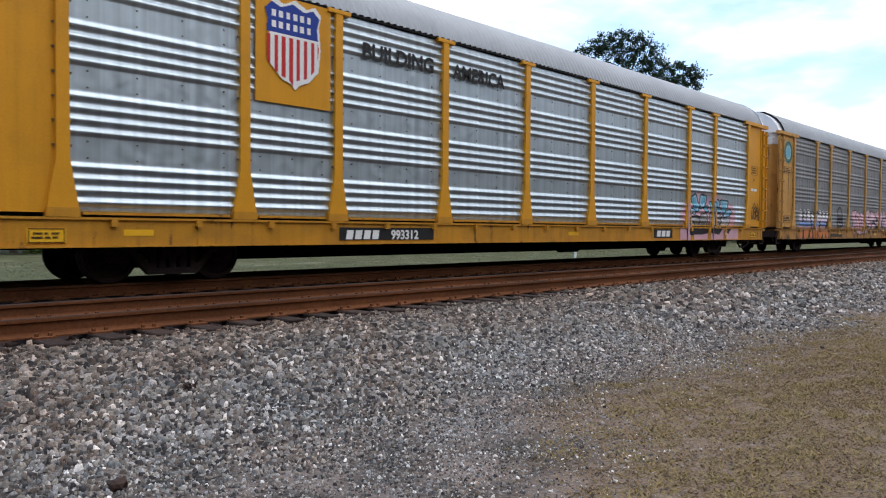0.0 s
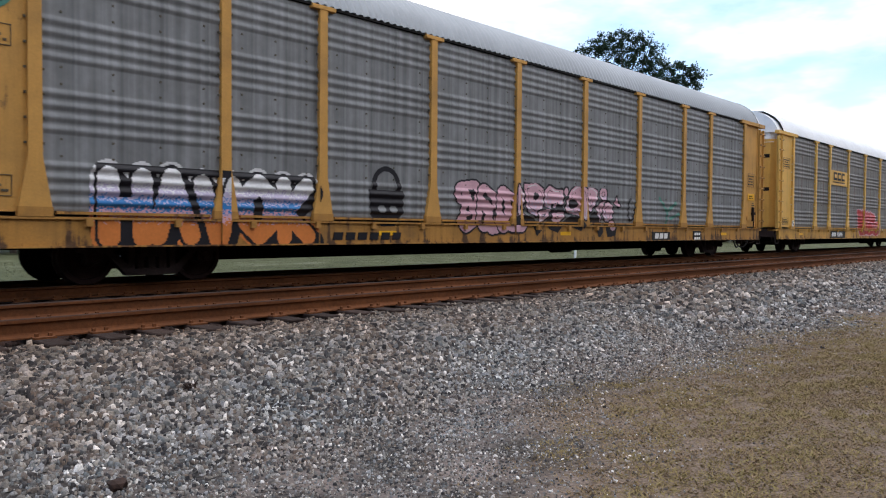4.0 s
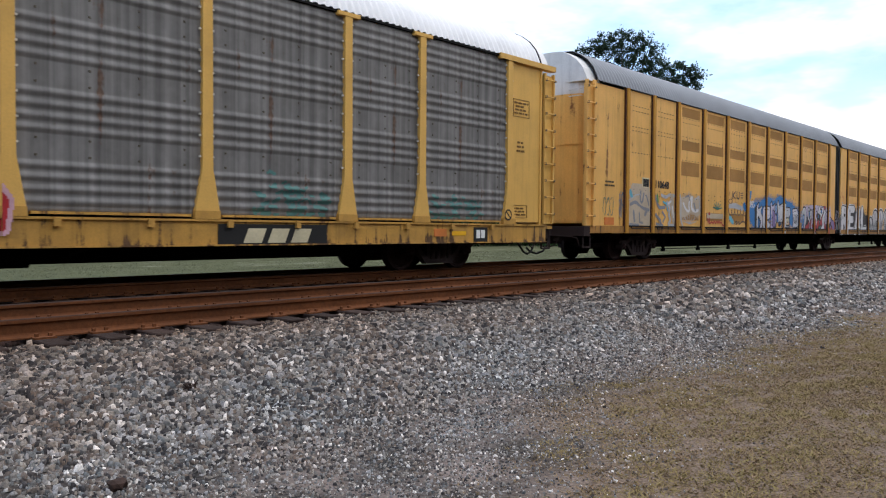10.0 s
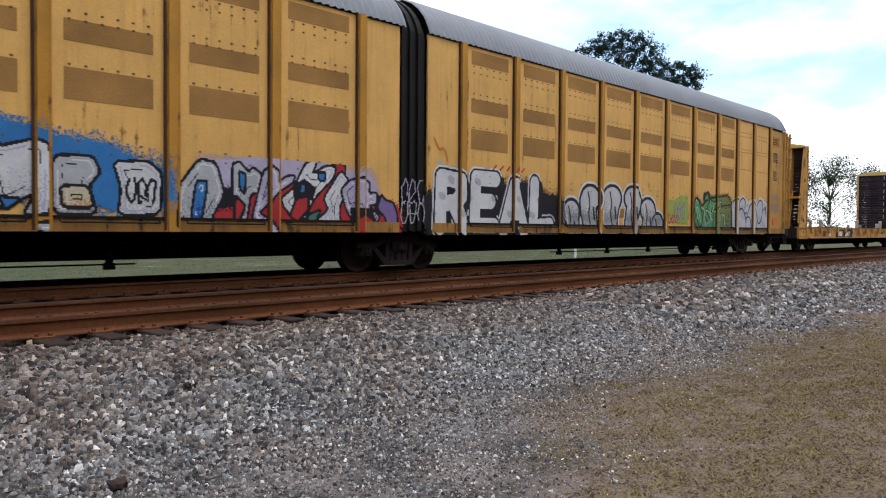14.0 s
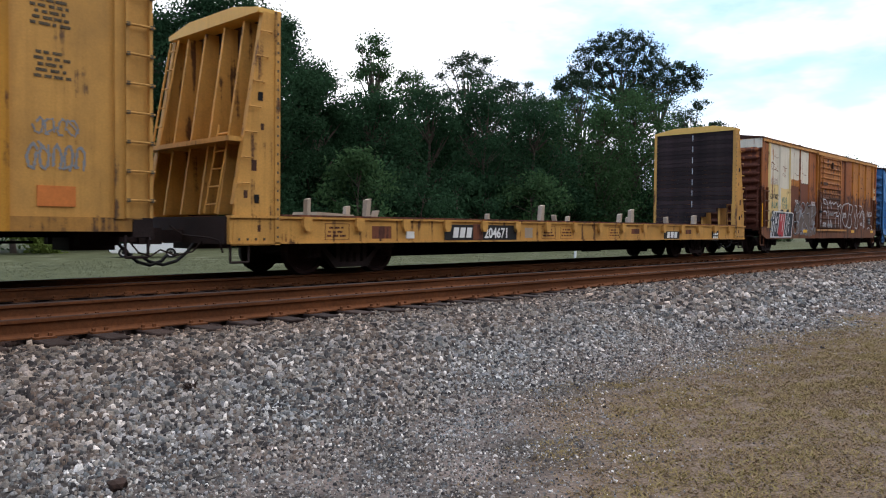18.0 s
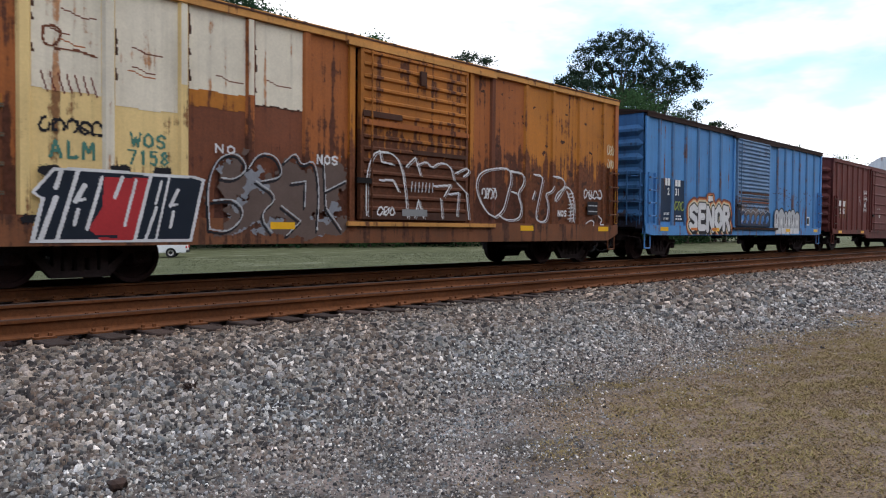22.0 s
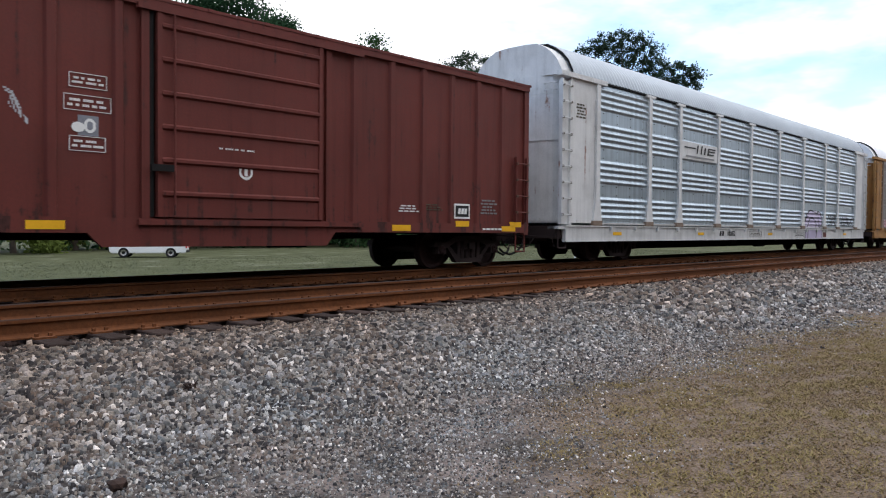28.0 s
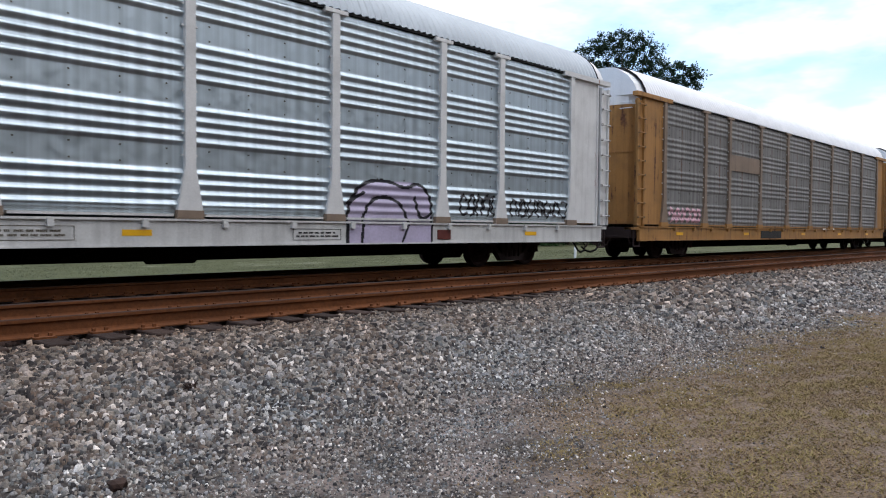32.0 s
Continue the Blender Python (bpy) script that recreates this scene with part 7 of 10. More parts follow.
for pts in ([(12.51, 1.92), (12.76, 1.72), (12.94, 1.37), (12.92, 1.09), (12.76, 1), (12.6, 1.12), (12.47, 1.46)],
            [(12.93, 1.6), (13.1, 1.35), (13.2, 1.01)],
            [(13.21, 1.6), (13.46, 1.54), (13.53, 1.25), (13.33, 1.14), (13.14, 1.35)],
            [(13.46, 1.89), (13.28, 1.68), (13.31, 1.46), (13.46, 1.29)],
            [(13.6, 1.92), (13.79, 1.86), (13.75, 1.6), (13.6, 1.51), (13.53, 1.7)],
            [(13.85, 1.87), (14, 1.9), (14.08, 1.73)],
            [(14.18, 1.93), (14.38, 1.9), (14.43, 1.75)],
            [(13.83, 1.56), (14.02, 1.69), (14.26, 1.59), (14.32, 1.32), (14.22, 1.04)],
            [(13.98, 1.57), (14.04, 1.04)],
            [(14.38, 1.48), (14.72, 1.43), (14.59, 1.21), (14.72, 1.05)],
            [(13.75, 1.52), (13.75, 0.77)],
            [(12.19, 1.61), (12.31, 1.25), (12.6, 0.98)],
            [(14.41, 1.71), (14.59, 1.76), (15.21, 1.8)]):
    cv.stroke(pts, 0.030, "s_black")
for pts in ([(12.3, 1.84), (12.47, 1.88), (12.63, 1.79)],
            [(12.47, 1.63), (12.57, 1.67), (12.73, 1.37), (12.78, 1.16)],
            [(12.49, 1.6), (12.55, 1.32), (12.62, 1.27)],
            [(12.86, 1.65), (13.07, 1.59), (13.1, 1.31), (13.2, 1.03)],
            [(13.21, 1.57), (13.47, 1.53), (13.57, 1.25), (13.33, 1.14)],
            [(13.57, 1.77), (13.53, 1.55), (13.6, 1.29), (13.71, 1.24)],
            [(13.72, 1.86), (13.79, 1.67), (13.68, 1.52)],
            [(13.89, 1.81), (14.02, 1.84), (14.06, 1.77)],
            [(14.22, 1.89), (14.38, 1.87)],
            [(13.81, 1.53), (14, 1.57), (14.02, 1.04)],
            [(14.1, 1.65), (14.28, 1.55), (14.34, 1.28), (14.24, 1.04)],
            [(14.43, 1.46), (14.74, 1.41), (14.66, 1.17), (14.74, 1.05)],
            [(13.1, 0.95), (13.17, 0.77)],
            [(13.27, 0.92), (13.42, 0.92), (13.35, 0.77)]):
    cv.stroke(pts, 0.017, "s_mint")
for pts in ([(14.63, 1.71), (14.76, 1.79)],
            [(14.7, 1.68), (14.83, 1.68)],
            [(14.92, 1.7), (15.09, 1.7)],
            [(14.98, 1.79), (15.11, 1.73)],
            [(14.78, 1.57), (14.76, 1.21)],
            [(14.96, 1.56), (15.03, 1.34)],
            [(14.81, 1.22), (15.03, 1.24)],
            [(14.78, 1.09), (15.07, 1.06)]):
    cv.stroke(pts, 0.014, "s_black")
cv.put(e_car, pl, "graffiti", "green sprayed letters with black edges and pale highlights", E_POSTS, -HALF - 0.034, 0.075)
cv = Canvas(15.12, 18.64, 0.78, 2.25, 0.016)
outline = [(15.24, 1.6), (15.39, 1.92), (15.67, 2.07), (15.97, 2.01), (16.22, 2.13), (16.53, 2.02), (16.69, 1.89), (17.16, 2.03), (17.57, 1.88), (17.84, 2.13), (18.24, 2.04), (18.54, 1.91), (18.54, 1.12), (18.28, 0.75), (15.44, 0.75), (15.24, 1.19)]
d = np.where(cv.inside(outline), 0, cv.dist(outline + outline[:1]))
cv.g[d < 0.045] = cv.key("s_white")
cv.g[cv.inside(outline)] = cv.key("s_pale")
cv.wash("s_white", 0.1, 0.3, seed=6)
haze = np.sin(cv.X * 4.1 + 1.2 * np.sin(cv.Z * 5)) * np.sin(cv.Z * 4.7 + cv.X)
cv.g[cv.inside(outline) & (haze + 0.5 * np.random.RandomState(8).rand(*cv.X.shape) > 0.62)] = cv.key("s_silver")
for pts in ([(15.39, 1.92), (15.67, 2.06), (15.94, 1.93), (15.94, 1.68), (15.82, 1.5)],
            [(15.27, 1.6), (15.32, 1.06), (15.48, 0.78)],
            [(15.97, 1.93), (16.24, 2.12), (16.5, 1.97), (16.45, 1.7)],
            [(15.87, 1.61), (16.17, 1.73), (16.45, 1.53), (16.59, 1.18), (16.53, 0.75)],
            [(16.64, 1.38), (16.88, 1.43), (17.05, 1.19), (17, 0.78)],
            [(17.16, 1.97), (17.51, 1.71), (17.64, 1.3), (17.49, 0.78)],
            [(17.57, 1.81), (17.84, 2.09), (18.2, 1.94), (18.06, 1.31), (17.72, 1.11), (17.57, 1.48)],
            [(16.43, 1.44), (16.58, 1.62), (16.69, 1.45), (16.53, 1.26)],
            [(18.25, 1.7), (18.41, 1.81), (18.51, 1.47)],
            [(16.69, 1.49), (16.91, 1.82), (17.13, 1.92)]):
    cv.stroke(pts, 0.026, "s_navy")
for k, (a, z) in enumerate([(15.82, 1.33), (15.89, 1.2), (17.31, 1.75), (17.36, 1.52), (17.28, 1.33), (16.8, 1.72), (16.64, 1.8)]):
    cv.stroke([(a, z), (a + 0.05, z + 0.06), (a + 0.09, z - 0.05)], 0.012, "s_red")
cv.put(e_car, pl, "graffiti", "white sprayed bubble letters with dark outlines", E_POSTS, -HALF - 0.034, 0.075)

lines(e_car, 19.15, 19.75, 3.55, 3.95, 5, "dot", -HALF + 0.05, framed=False)
lines(e_car, 19.2, 19.7, 2.85, 3.25, 5, "dot", -HALF + 0.05, framed=False)
lines(e_car, 19.2, 19.75, 4.25, 4.5, 4, "rust_mid", -HALF + 0.05)
plate(e_car, 19.25, 19.75, 1.14, 1.42, "s_orange", "plate", -HALF + 0.045, "orange plate")
cv = Canvas(19.05, 19.95, 1.4, 2.5, 0.014)
scribble(cv, 19.12, 19.9, 1.62, 2.0, "s_grey", 14, 0.018, 5)
scribble(cv, 19.2, 19.8, 2.1, 2.35, "s_grey", 17, 0.012, 4)
cv.put(e_car, lambda z: -HALF + 0.052, "graffiti", "faded grey sprayed tag")

f_car = bulkhead_flat(132.33)

# boxcars
g_car = boxcar(154.95, 15.9, "rust-eaten orange-yellow boxcar with cream patches and graffiti", "orange", "g_end", "rust_brown",
               [0.80, 1.92, 3.06, 4.24, 5.38, 10.5, 11.75, 12.85, 14.03, 15.2], (6.50, 9.62), 14, eave=4.38, floor=1.02, skirt=0.62,
               mats={0: "orange_brown", 1: "cream_yellow", 2: "cream_yellow", 3: "rust_mid", 4: "rust_mid", 5: "orange_brown", 6: "orange_brown", 7: "orange_brown"}, door_paint="orange_rusty", cap="cap_orange", trucks=(1.69, 1.62), end_ribs=10,
               post_mats={0: "cream_yellow", 1: "cream", 2: "cream_yellow", 3: "orange_brown", 4: "orange_brown", 5: "rust_mid"}, sill_paint="g_sill", corner_paint="orange_brown",
               fish=[(0.0, 1.02), (0.0, 0.78), (0.5, 0.60), (15.4, 0.60), (15.9, 0.78), (15.9, 1.02)])
for k, (x0, x1, z0) in enumerate(((0.90, 1.83, 2.72), (2.02, 2.97, 2.60), (3.16, 4.15, 3.02), (4.34, 5.29, 2.92))):
    cv = Canvas(x0, x1, z0 - 0.35, 4.30)
    edge_ = z0 + 0.008 * np.sin(cv.X * 9 + k) + 0.006 * np.sin(cv.X * 27 + 2 * k)
    if k > 1:
        cv.g[cv.Z > edge_ - (0.26 if k == 2 else 0.03)] = cv.key("orange" if k == 2 else "rust_brown")
    cv.g[cv.Z > edge_] = cv.key("cream")
    rs_ = random.Random(60 + k)
    for q in range(3 if k < 2 else 1):
        a, b = rs_.uniform(x0 + 0.05, x1 - 0.5), rs_.uniform(z0 + 0.1, 4.1)
        cv.stroke([(a, b), (a + 0.12, b - 0.015), (a + 0.22, b - 0.07), (a + rs_.uniform(0.25, 0.5), b - 0.06)], 0.010, "orange_brown" if q % 2 else "rust_mid")
    for q in range(4):
        b = rs_.uniform(z0, 4.2)
        cv.stroke([(x0 + 0.015, b), (x0 + 0.02, b - rs_.uniform(0.05, 0.3))], 0.012, "rust_brown")
    cv.put(g_car, lambda z: -HALF + 0.046, "primer_patch", "weathered cream primer with rust cracks")
for x in (1.92, 3.06, 4.24):
    bm = bmesh.new()
    box(bm, x - 0.05, x + 0.05, -HALF - 0.004, -HALF + 0.004, 3.05 if x > 2 else 1.9, 4.28)
    part("post_primer", bm, M["cream"], g_car)
# dark rust flakes on the far panels and door
rs_ = random.Random(8)
cv = Canvas(9.9, 15.1, 1.0, 4.2)
for q in range(95):
    a = rs_.uniform(9.95, 15.0)
    b = 1.1 + 3.0 * rs_.random() ** 1.7
    if min(abs(a - p) for p in (10.5, 11.75, 12.85, 14.03)) > 0.13:
        w_ = rs_.uniform(0.02, 0.09) * (1.3 if b < 2.4 else 0.7)
        cv.cloud("rust_brown", [(a, b), (a + w_ * rs_.uniform(-1, 1.5), b + w_ * rs_.uniform(-0.6, 0.6))], w_ * 0.6, q)
tagged(cv.put(g_car, lambda z: -HALF + 0.046, "rust_flakes", "dark rust spots eating through the paint"), kind="stuff")
for z0, z1, x0, x1 in ((2.98, 3.09, 6.6, 7.6), (2.36, 2.44, 7.9, 9.5), (1.05, 1.2, 6.6, 9.5)):
    bm = bmesh.new()
    box(bm, x0, x1, -HALF - 0.074, -HALF - 0.03, z0, z1)
    part("rusted_rib", bm, M["rust_brown"], g_car, "rib rusted dark brown")
bm = bmesh.new()
box(bm, 6.6, 9.55, -HALF - 0.10, -HALF - 0.03, 2.82, 2.92)
part("door_bar", bm, M["orange_brown"], g_car)
bm = bmesh.new()
cbox(bm, 8.15, -HALF - 0.09, 3.88, 0.16, 0.06, 0.28)
part("door_lock", bm, M["rust_brown"], g_car)
for x in (0.0, 15.74):
    plate(g_car, x + 0.02, x + 0.14, 1.06, 1.95, "mark_yellow", "corner_stripe", -HALF - 0.004, "yellow reflective corner stripe")
bm = bmesh.new()
box(bm, -0.012, 0.0, -HALF + 0.02, -0.55, 4.05, 4.42)
part("end_board", bm, M["cream"], g_car, "white board high on the end")
cv = Canvas(0.50, 3.6, 0.60, 1.95, 0.015)
field = [(1.15, 1.65), (0.88, 1.32), (1.0, 1.24), (0.86, 0.66), (3.16, 0.66), (3.38, 1.61), (3.18, 1.66), (2.97, 1.65), (1.48, 1.67)]
for a, b in ((1.02, 1.66), (1.98, 1.72), (2.62, 1.74), (0.80, 1.0)):
    cv.cloud("s_black", [(a, b - 0.04), (a + 0.16, b - 0.03)], 0.07, a)
d = np.where(cv.inside(field), 0, cv.dist(field + field[:1]))
cv.g[d < 0.012] = cv.key("s_white")
cv.g[cv.inside(field) & (cv.dist(field + field[:1]) > 0.03)] = cv.key("s_navy")
cv.poly([(1.83, 1.57), (2.48, 1.59), (2.28, 0.68), (1.77, 0.68), (1.61, 0.84), (1.8, 1.14)], "s_red")
cv.poly([(0.92, 1.32), (1.24, 1.38), (1.24, 1.30), (1.0, 1.26)], "s_navy")
for pts, r in (([(1.18, 1.26), (0.98, 0.68)], 0.035), ([(1.25, 1.62), (1.18, 1.39)], 0.03), ([(1.47, 1.63), (1.19, 0.68)], 0.028), ([(1.56, 1.44), (1.44, 1.22)], 0.035), ([(1.44, 1.22), (1.56, 1.25)], 0.02), ([(1.47, 1.10), (1.42, 0.9)], 0.028),
               ([(1.80, 1.56), (1.70, 1.2), (1.59, 0.84)], 0.026), ([(2.09, 1.58), (1.98, 1.29)], 0.028), ([(2.29, 1.55), (2.12, 0.89)], 0.022), ([(2.51, 1.61), (2.27, 0.68)], 0.026), ([(2.68, 1.55), (2.59, 1.22)], 0.02), ([(2.60, 1.16), (2.43, 0.68)], 0.024),
               ([(2.80, 1.60), (2.59, 0.68)], 0.018), ([(2.94, 1.43), (2.82, 1.19)], 0.028), ([(2.82, 1.19), (2.93, 1.22)], 0.018), ([(2.87, 1.10), (2.82, 0.87)], 0.024), ([(3.36, 1.60), (3.15, 0.67)], 0.024), ([(1.02, 1.24), (0.90, 0.70)], 0.02)):
    cv.stroke(pts, r, "s_white", False)
cv.stroke([(1.60, 0.74), (2.0, 0.73)], 0.02, "s_navy", False)
cv.put(g_car, lambda z: -HALF - 0.02, "graffiti", "black, white and red slanting block letters")
cv = Canvas(0.95, 3.0, 1.6, 3.6)
lx = lambda word, x0, x1, z0, z1, k, r: [cv.stroke([(x0 + (i + 0.1 + 0.8 * a) * (x1 - x0) / len(word), z0 + b * (z1 - z0)) for a, b in st], r, k, False) for i, ch in enumerate(word) for st in GLYPH[ch]]
lx("ALM", 1.1, 1.75, 1.82, 2.03, "s_teal", 0.022)
scribble(cv, 0.98, 1.85, 2.15, 2.35, "s_black", 4, 0.018, 5)
lx("WOS", 2.22, 2.80, 2.05, 2.24, "s_teal", 0.016)
lx("7158", 2.18, 2.84, 1.80, 1.99, "s_teal", 0.018)
for q in range(7):
    cv.stroke([(1.02 + q * 0.11, 2.95), (1.06 + q * 0.11, 2.80), (1.10 + q * 0.11, 2.70)], 0.010, "s_rust")
cv.stroke([(1.05, 3.55), (1.2, 3.6), (1.3, 3.5), (1.2, 3.3), (1.04, 3.32), (1.05, 3.55)], 0.015, "rust_mid")
cv.stroke([(1.2, 3.28), (1.5, 3.30), (1.75, 3.25)], 0.015, "rust_mid")
cv.put(g_car, lambda z: -HALF + 0.042, "graffiti", "thin green, red and black tags")
cv = Canvas(3.3, 6.35, 0.64, 2.2, 0.015)
cv.wash("s_haze", 0.42, 0.30, seed=41)
cv.wash("s_slate", 0.10, 0.16, seed=42)
for pts in ([(3.45, 0.8), (3.4, 1.5), (3.6, 1.95), (3.95, 2.05), (4.15, 1.8), (3.9, 1.6), (3.65, 1.62)], [(3.5, 1.25), (3.9, 1.3), (4.1, 1.05), (3.8, 0.75), (3.45, 0.8)], [(4.15, 1.8), (4.35, 2.08), (4.7, 2.05), (4.85, 1.7), (4.4, 1.6)],
            [(4.3, 1.6), (4.75, 1.35), (4.35, 1.05), (4.6, 0.75)], [(4.85, 1.95), (5.1, 2.15), (5.2, 1.9), (5.5, 2.05), (5.6, 1.5), (5.55, 0.8)], [(4.8, 1.2), (5.2, 0.95), (4.9, 0.7)], [(5.0, 1.6), (5.3, 1.65), (5.28, 1.2)], [(5.7, 2.0), (5.75, 1.2), (6.1, 0.8)], [(5.75, 1.5), (6.2, 1.7)]):
    cv.stroke(pts, 0.022, "s_black")
    cv.stroke([(a + 0.03, b + 0.045) for a, b in pts], 0.011, "s_silver")
lx("NOS", 5.55, 6.05, 2.02, 2.17, "s_white", 0.018)
lx("NO", 3.55, 3.95, 2.06, 2.18, "s_white", 0.016)
cv.put(g_car, lambda z: -HALF - 0.014, "graffiti", "faded grey sprayed letters with dark outlines")
cv = Canvas(6.55, 9.65, 1.05, 2.45, 0.015)
for pts in ([(6.68, 1.12), (6.66, 1.8), (6.78, 2.2), (6.95, 2.36), (7.4, 2.32), (7.6, 2.05), (7.7, 1.5), (7.75, 1.1)], [(7.0, 2.36), (7.05, 2.15), (7.35, 2.12)], [(7.0, 1.8), (7.35, 1.82), (7.5, 1.6)], [(7.7, 2.1), (7.95, 2.3), (8.1, 1.95)],
            [(8.0, 2.15), (8.3, 2.25), (8.4, 2.1), (8.65, 2.25), (9.0, 2.2), (9.1, 1.9)], [(7.95, 1.1), (8.05, 1.45), (8.2, 1.1)], [(8.5, 1.75), (9.0, 1.8), (8.8, 1.55)], [(8.7, 1.5), (8.75, 1.1)], [(8.95, 1.6), (9.25, 1.65), (9.2, 1.15)], [(9.2, 1.85), (9.5, 1.65), (9.58, 1.1)], [(9.15, 2.05), (9.5, 2.2), (9.6, 2.1), (9.4, 2.0)]):
    cv.stroke(pts, 0.015, "s_white")
    cv.stroke([(a + 0.05, b - 0.02) for a, b in pts], 0.008, "s_silver")
for q in range(7):
    cv.stroke([(7.85 + q * 0.1, 1.62), (7.87 + q * 0.1, 1.80)], 0.014, "s_silver")
cv.poly([(7.6, 1.12), (8.3, 1.12), (8.3, 1.26), (7.6, 1.26)], "s_grey")
scribble(cv, 6.95, 7.4, 1.12, 1.3, "s_white", 72, 0.015, 3)
cv.put(g_car, lambda z: -HALF - 0.079, "graffiti", "white outline letters on the rusted door")
cv = Canvas(9.75, 15.7, 0.95, 3.6, 0.015)
for pts in ([(10.55, 1.15), (10.25, 1.25), (9.95, 1.6), (9.88, 1.9), (10.05, 2.15), (10.6, 2.26), (11.05, 2.28), (11.15, 2.05), (11.0, 1.7), (10.85, 1.3), (10.55, 1.15)], [(11.1, 2.22), (11.6, 2.2), (11.62, 1.95), (11.35, 1.72), (11.55, 1.4), (11.45, 1.12), (10.95, 1.08), (10.7, 1.2)], [(11.35, 1.72), (11.15, 1.75)],
            [(12.0, 2.2), (12.4, 2.18), (12.25, 1.75), (12.05, 1.15), (12.3, 1.05), (12.55, 1.12), (12.62, 1.5), (12.45, 1.75), (12.75, 1.82), (12.85, 1.95)], [(12.05, 1.8), (11.95, 1.6)], [(12.8, 2.2), (13.2, 2.18), (13.35, 2.0), (13.1, 1.75), (12.85, 1.55), (12.95, 1.78), (13.25, 1.92)], [(13.25, 1.95), (13.55, 1.95), (13.75, 1.6), (13.7, 1.1)], [(13.4, 1.85), (13.6, 1.5), (13.55, 1.1)]):
    cv.stroke(pts, 0.017, "s_white")
    cv.stroke([(a + 0.06, b - 0.03) for a, b in pts], 0.008, "s_silver")
for q in range(8):
    cv.stroke([(13.45 + 0.02 * (q % 3), 1.15 + q * 0.09), (13.68, 1.18 + q * 0.09)], 0.010, "s_white")
lx("NOS", 13.0, 13.4, 1.22, 1.36, "s_white", 0.016)
scribble(cv, 10.1, 10.6, 1.55, 1.8, "s_white", 77, 0.016, 4)
scribble(cv, 14.15, 15.05, 1.68, 1.95, "s_white", 79, 0.018, 4)
cv.poly([(14.35, 1.28), (14.85, 1.28), (14.85, 1.62), (14.35, 1.62)], "s_black")
for q in range(3):
    for r_ in range(2):
        cv.stroke([(14.42 + q * 0.15, 1.37 + r_ * 0.15), (14.51 + q * 0.15, 1.37 + r_ * 0.15)], 0.02, "s_silver")
cv.stroke([(14.3, 1.05), (14.5, 1.14), (14.7, 1.1), (14.65, 1.0)], 0.016, "s_white")
cv.stroke([(14.9, 1.25), (15.1, 1.15), (14.95, 1.03), (15.15, 1.02)], 0.016, "s_white")
scribble(cv, 15.3, 15.65, 2.9, 3.2, "s_cream", 80, 0.014, 3)
scribble(cv, 15.3, 15.65, 2.55, 2.8, "s_cream", 81, 0.014, 3)
cv.put(g_car, lambda z: -HALF - 0.014, "graffiti", "white sprayed outline letters")

h_car = boxcar(172.44, 15.86, "faded blue boxcar with a ribbed door and white graffiti", "blue", "blue_end_shaded", "cap_dark",
               [0.86, 1.72, 2.61, 3.48, 4.38, 5.24, 10.54, 11.42, 12.3, 13.1, 13.95, 14.9], (6.45, 9.59), 22, eave=4.30, floor=1.04, skirt=0.70,
               door_paint="blue_door", trucks=(1.66, 1.66), end_ribs=7, cap="cap_dark", post_mats={k: "blue_post" for k in range(12)}, fish=[(0.0, 1.04), (0.0, 0.80), (0.4, 0.74), (15.46, 0.74), (15.86, 0.80), (15.86, 1.04)])
for x0, x1 in ((0.95, 1.64), (1.82, 2.53)):
    plate(h_car, x0, x1, 1.16, 2.46, "blue_dark", "number_board", -HALF + 0.044, "dark blue painted number panel")
bars(h_car, 1.24, 1.58, 2.26, 2.48, 2, "mark_white", -HALF + 0.035, slant=0)
bars(h_car, 1.90, 2.28, 2.26, 2.46, 2, "mark_white", -HALF + 0.035, slant=0)
lettering("2", 0.30, 1.40, -HALF + 0.035, 1.98, M["mark_white"], h_car, "fleet_number", 0.9)
lettering("31", 0.30, 1.90, -HALF + 0.035, 1.98, M["mark_white"], h_car, "fleet_number", 1.0)
lettering("LD LMT", 0.105, 1.18, -HALF + 0.035, 1.36, M["mark_white"], h_car, "load_limit", 1.0)
lettering("LT WT", 0.105, 1.18, -HALF + 0.035, 1.20, M["mark_white"], h_car, "light_weight", 1.0)
lines(h_car, 1.95, 2.4, 1.20, 1.38, 2, "mark_white", -HALF + 0.036, framed=False)
cv = Canvas(2.4, 6.4, 0.76, 2.2)
bubble_word(cv, "SENOR", 2.80, 6.0, 0.96, 1.66, "s_white", "s_black", "s_rust", 0.105, 0.045, 0.0, "", 0.165)
cv.stroke([(4.22, 1.98), (4.55, 2.0)], 0.17, "s_rust", False)
cv.stroke([(4.22, 1.96), (4.55, 1.98)], 0.13, "s_orange", False)
bubble_word(cv, "SENOR", 2.80, 6.0, 0.96, 1.66, "s_white", "s_black", "s_orange", 0.105, 0.045, 0.0, "", 0.10)
bubble_word(cv, "SENOR", 2.80, 6.0, 0.96, 1.66, "s_white", "s_black", "s_cream", 0.105, 0.045, 0.0, "s_black", 0.06)
rs_ = random.Random(5)
for q in range(26):
    a, b = rs_.uniform(2.8, 5.9), rs_.uniform(1.0, 1.6)
    cv.g[(np.abs(cv.X - a) < rs_.uniform(0.02, 0.09)) & (np.abs(cv.Z - b) < 0.012) & (cv.g == cv.key("s_white"))] = cv.key("s_silver")
cv.poly([(4.16, 1.82), (4.60, 1.84), (4.58, 2.08), (4.15, 2.06)], "s_black")
cv.poly([(4.20, 1.86), (4.56, 1.88), (4.54, 2.05), (4.19, 2.03)], "s_white")
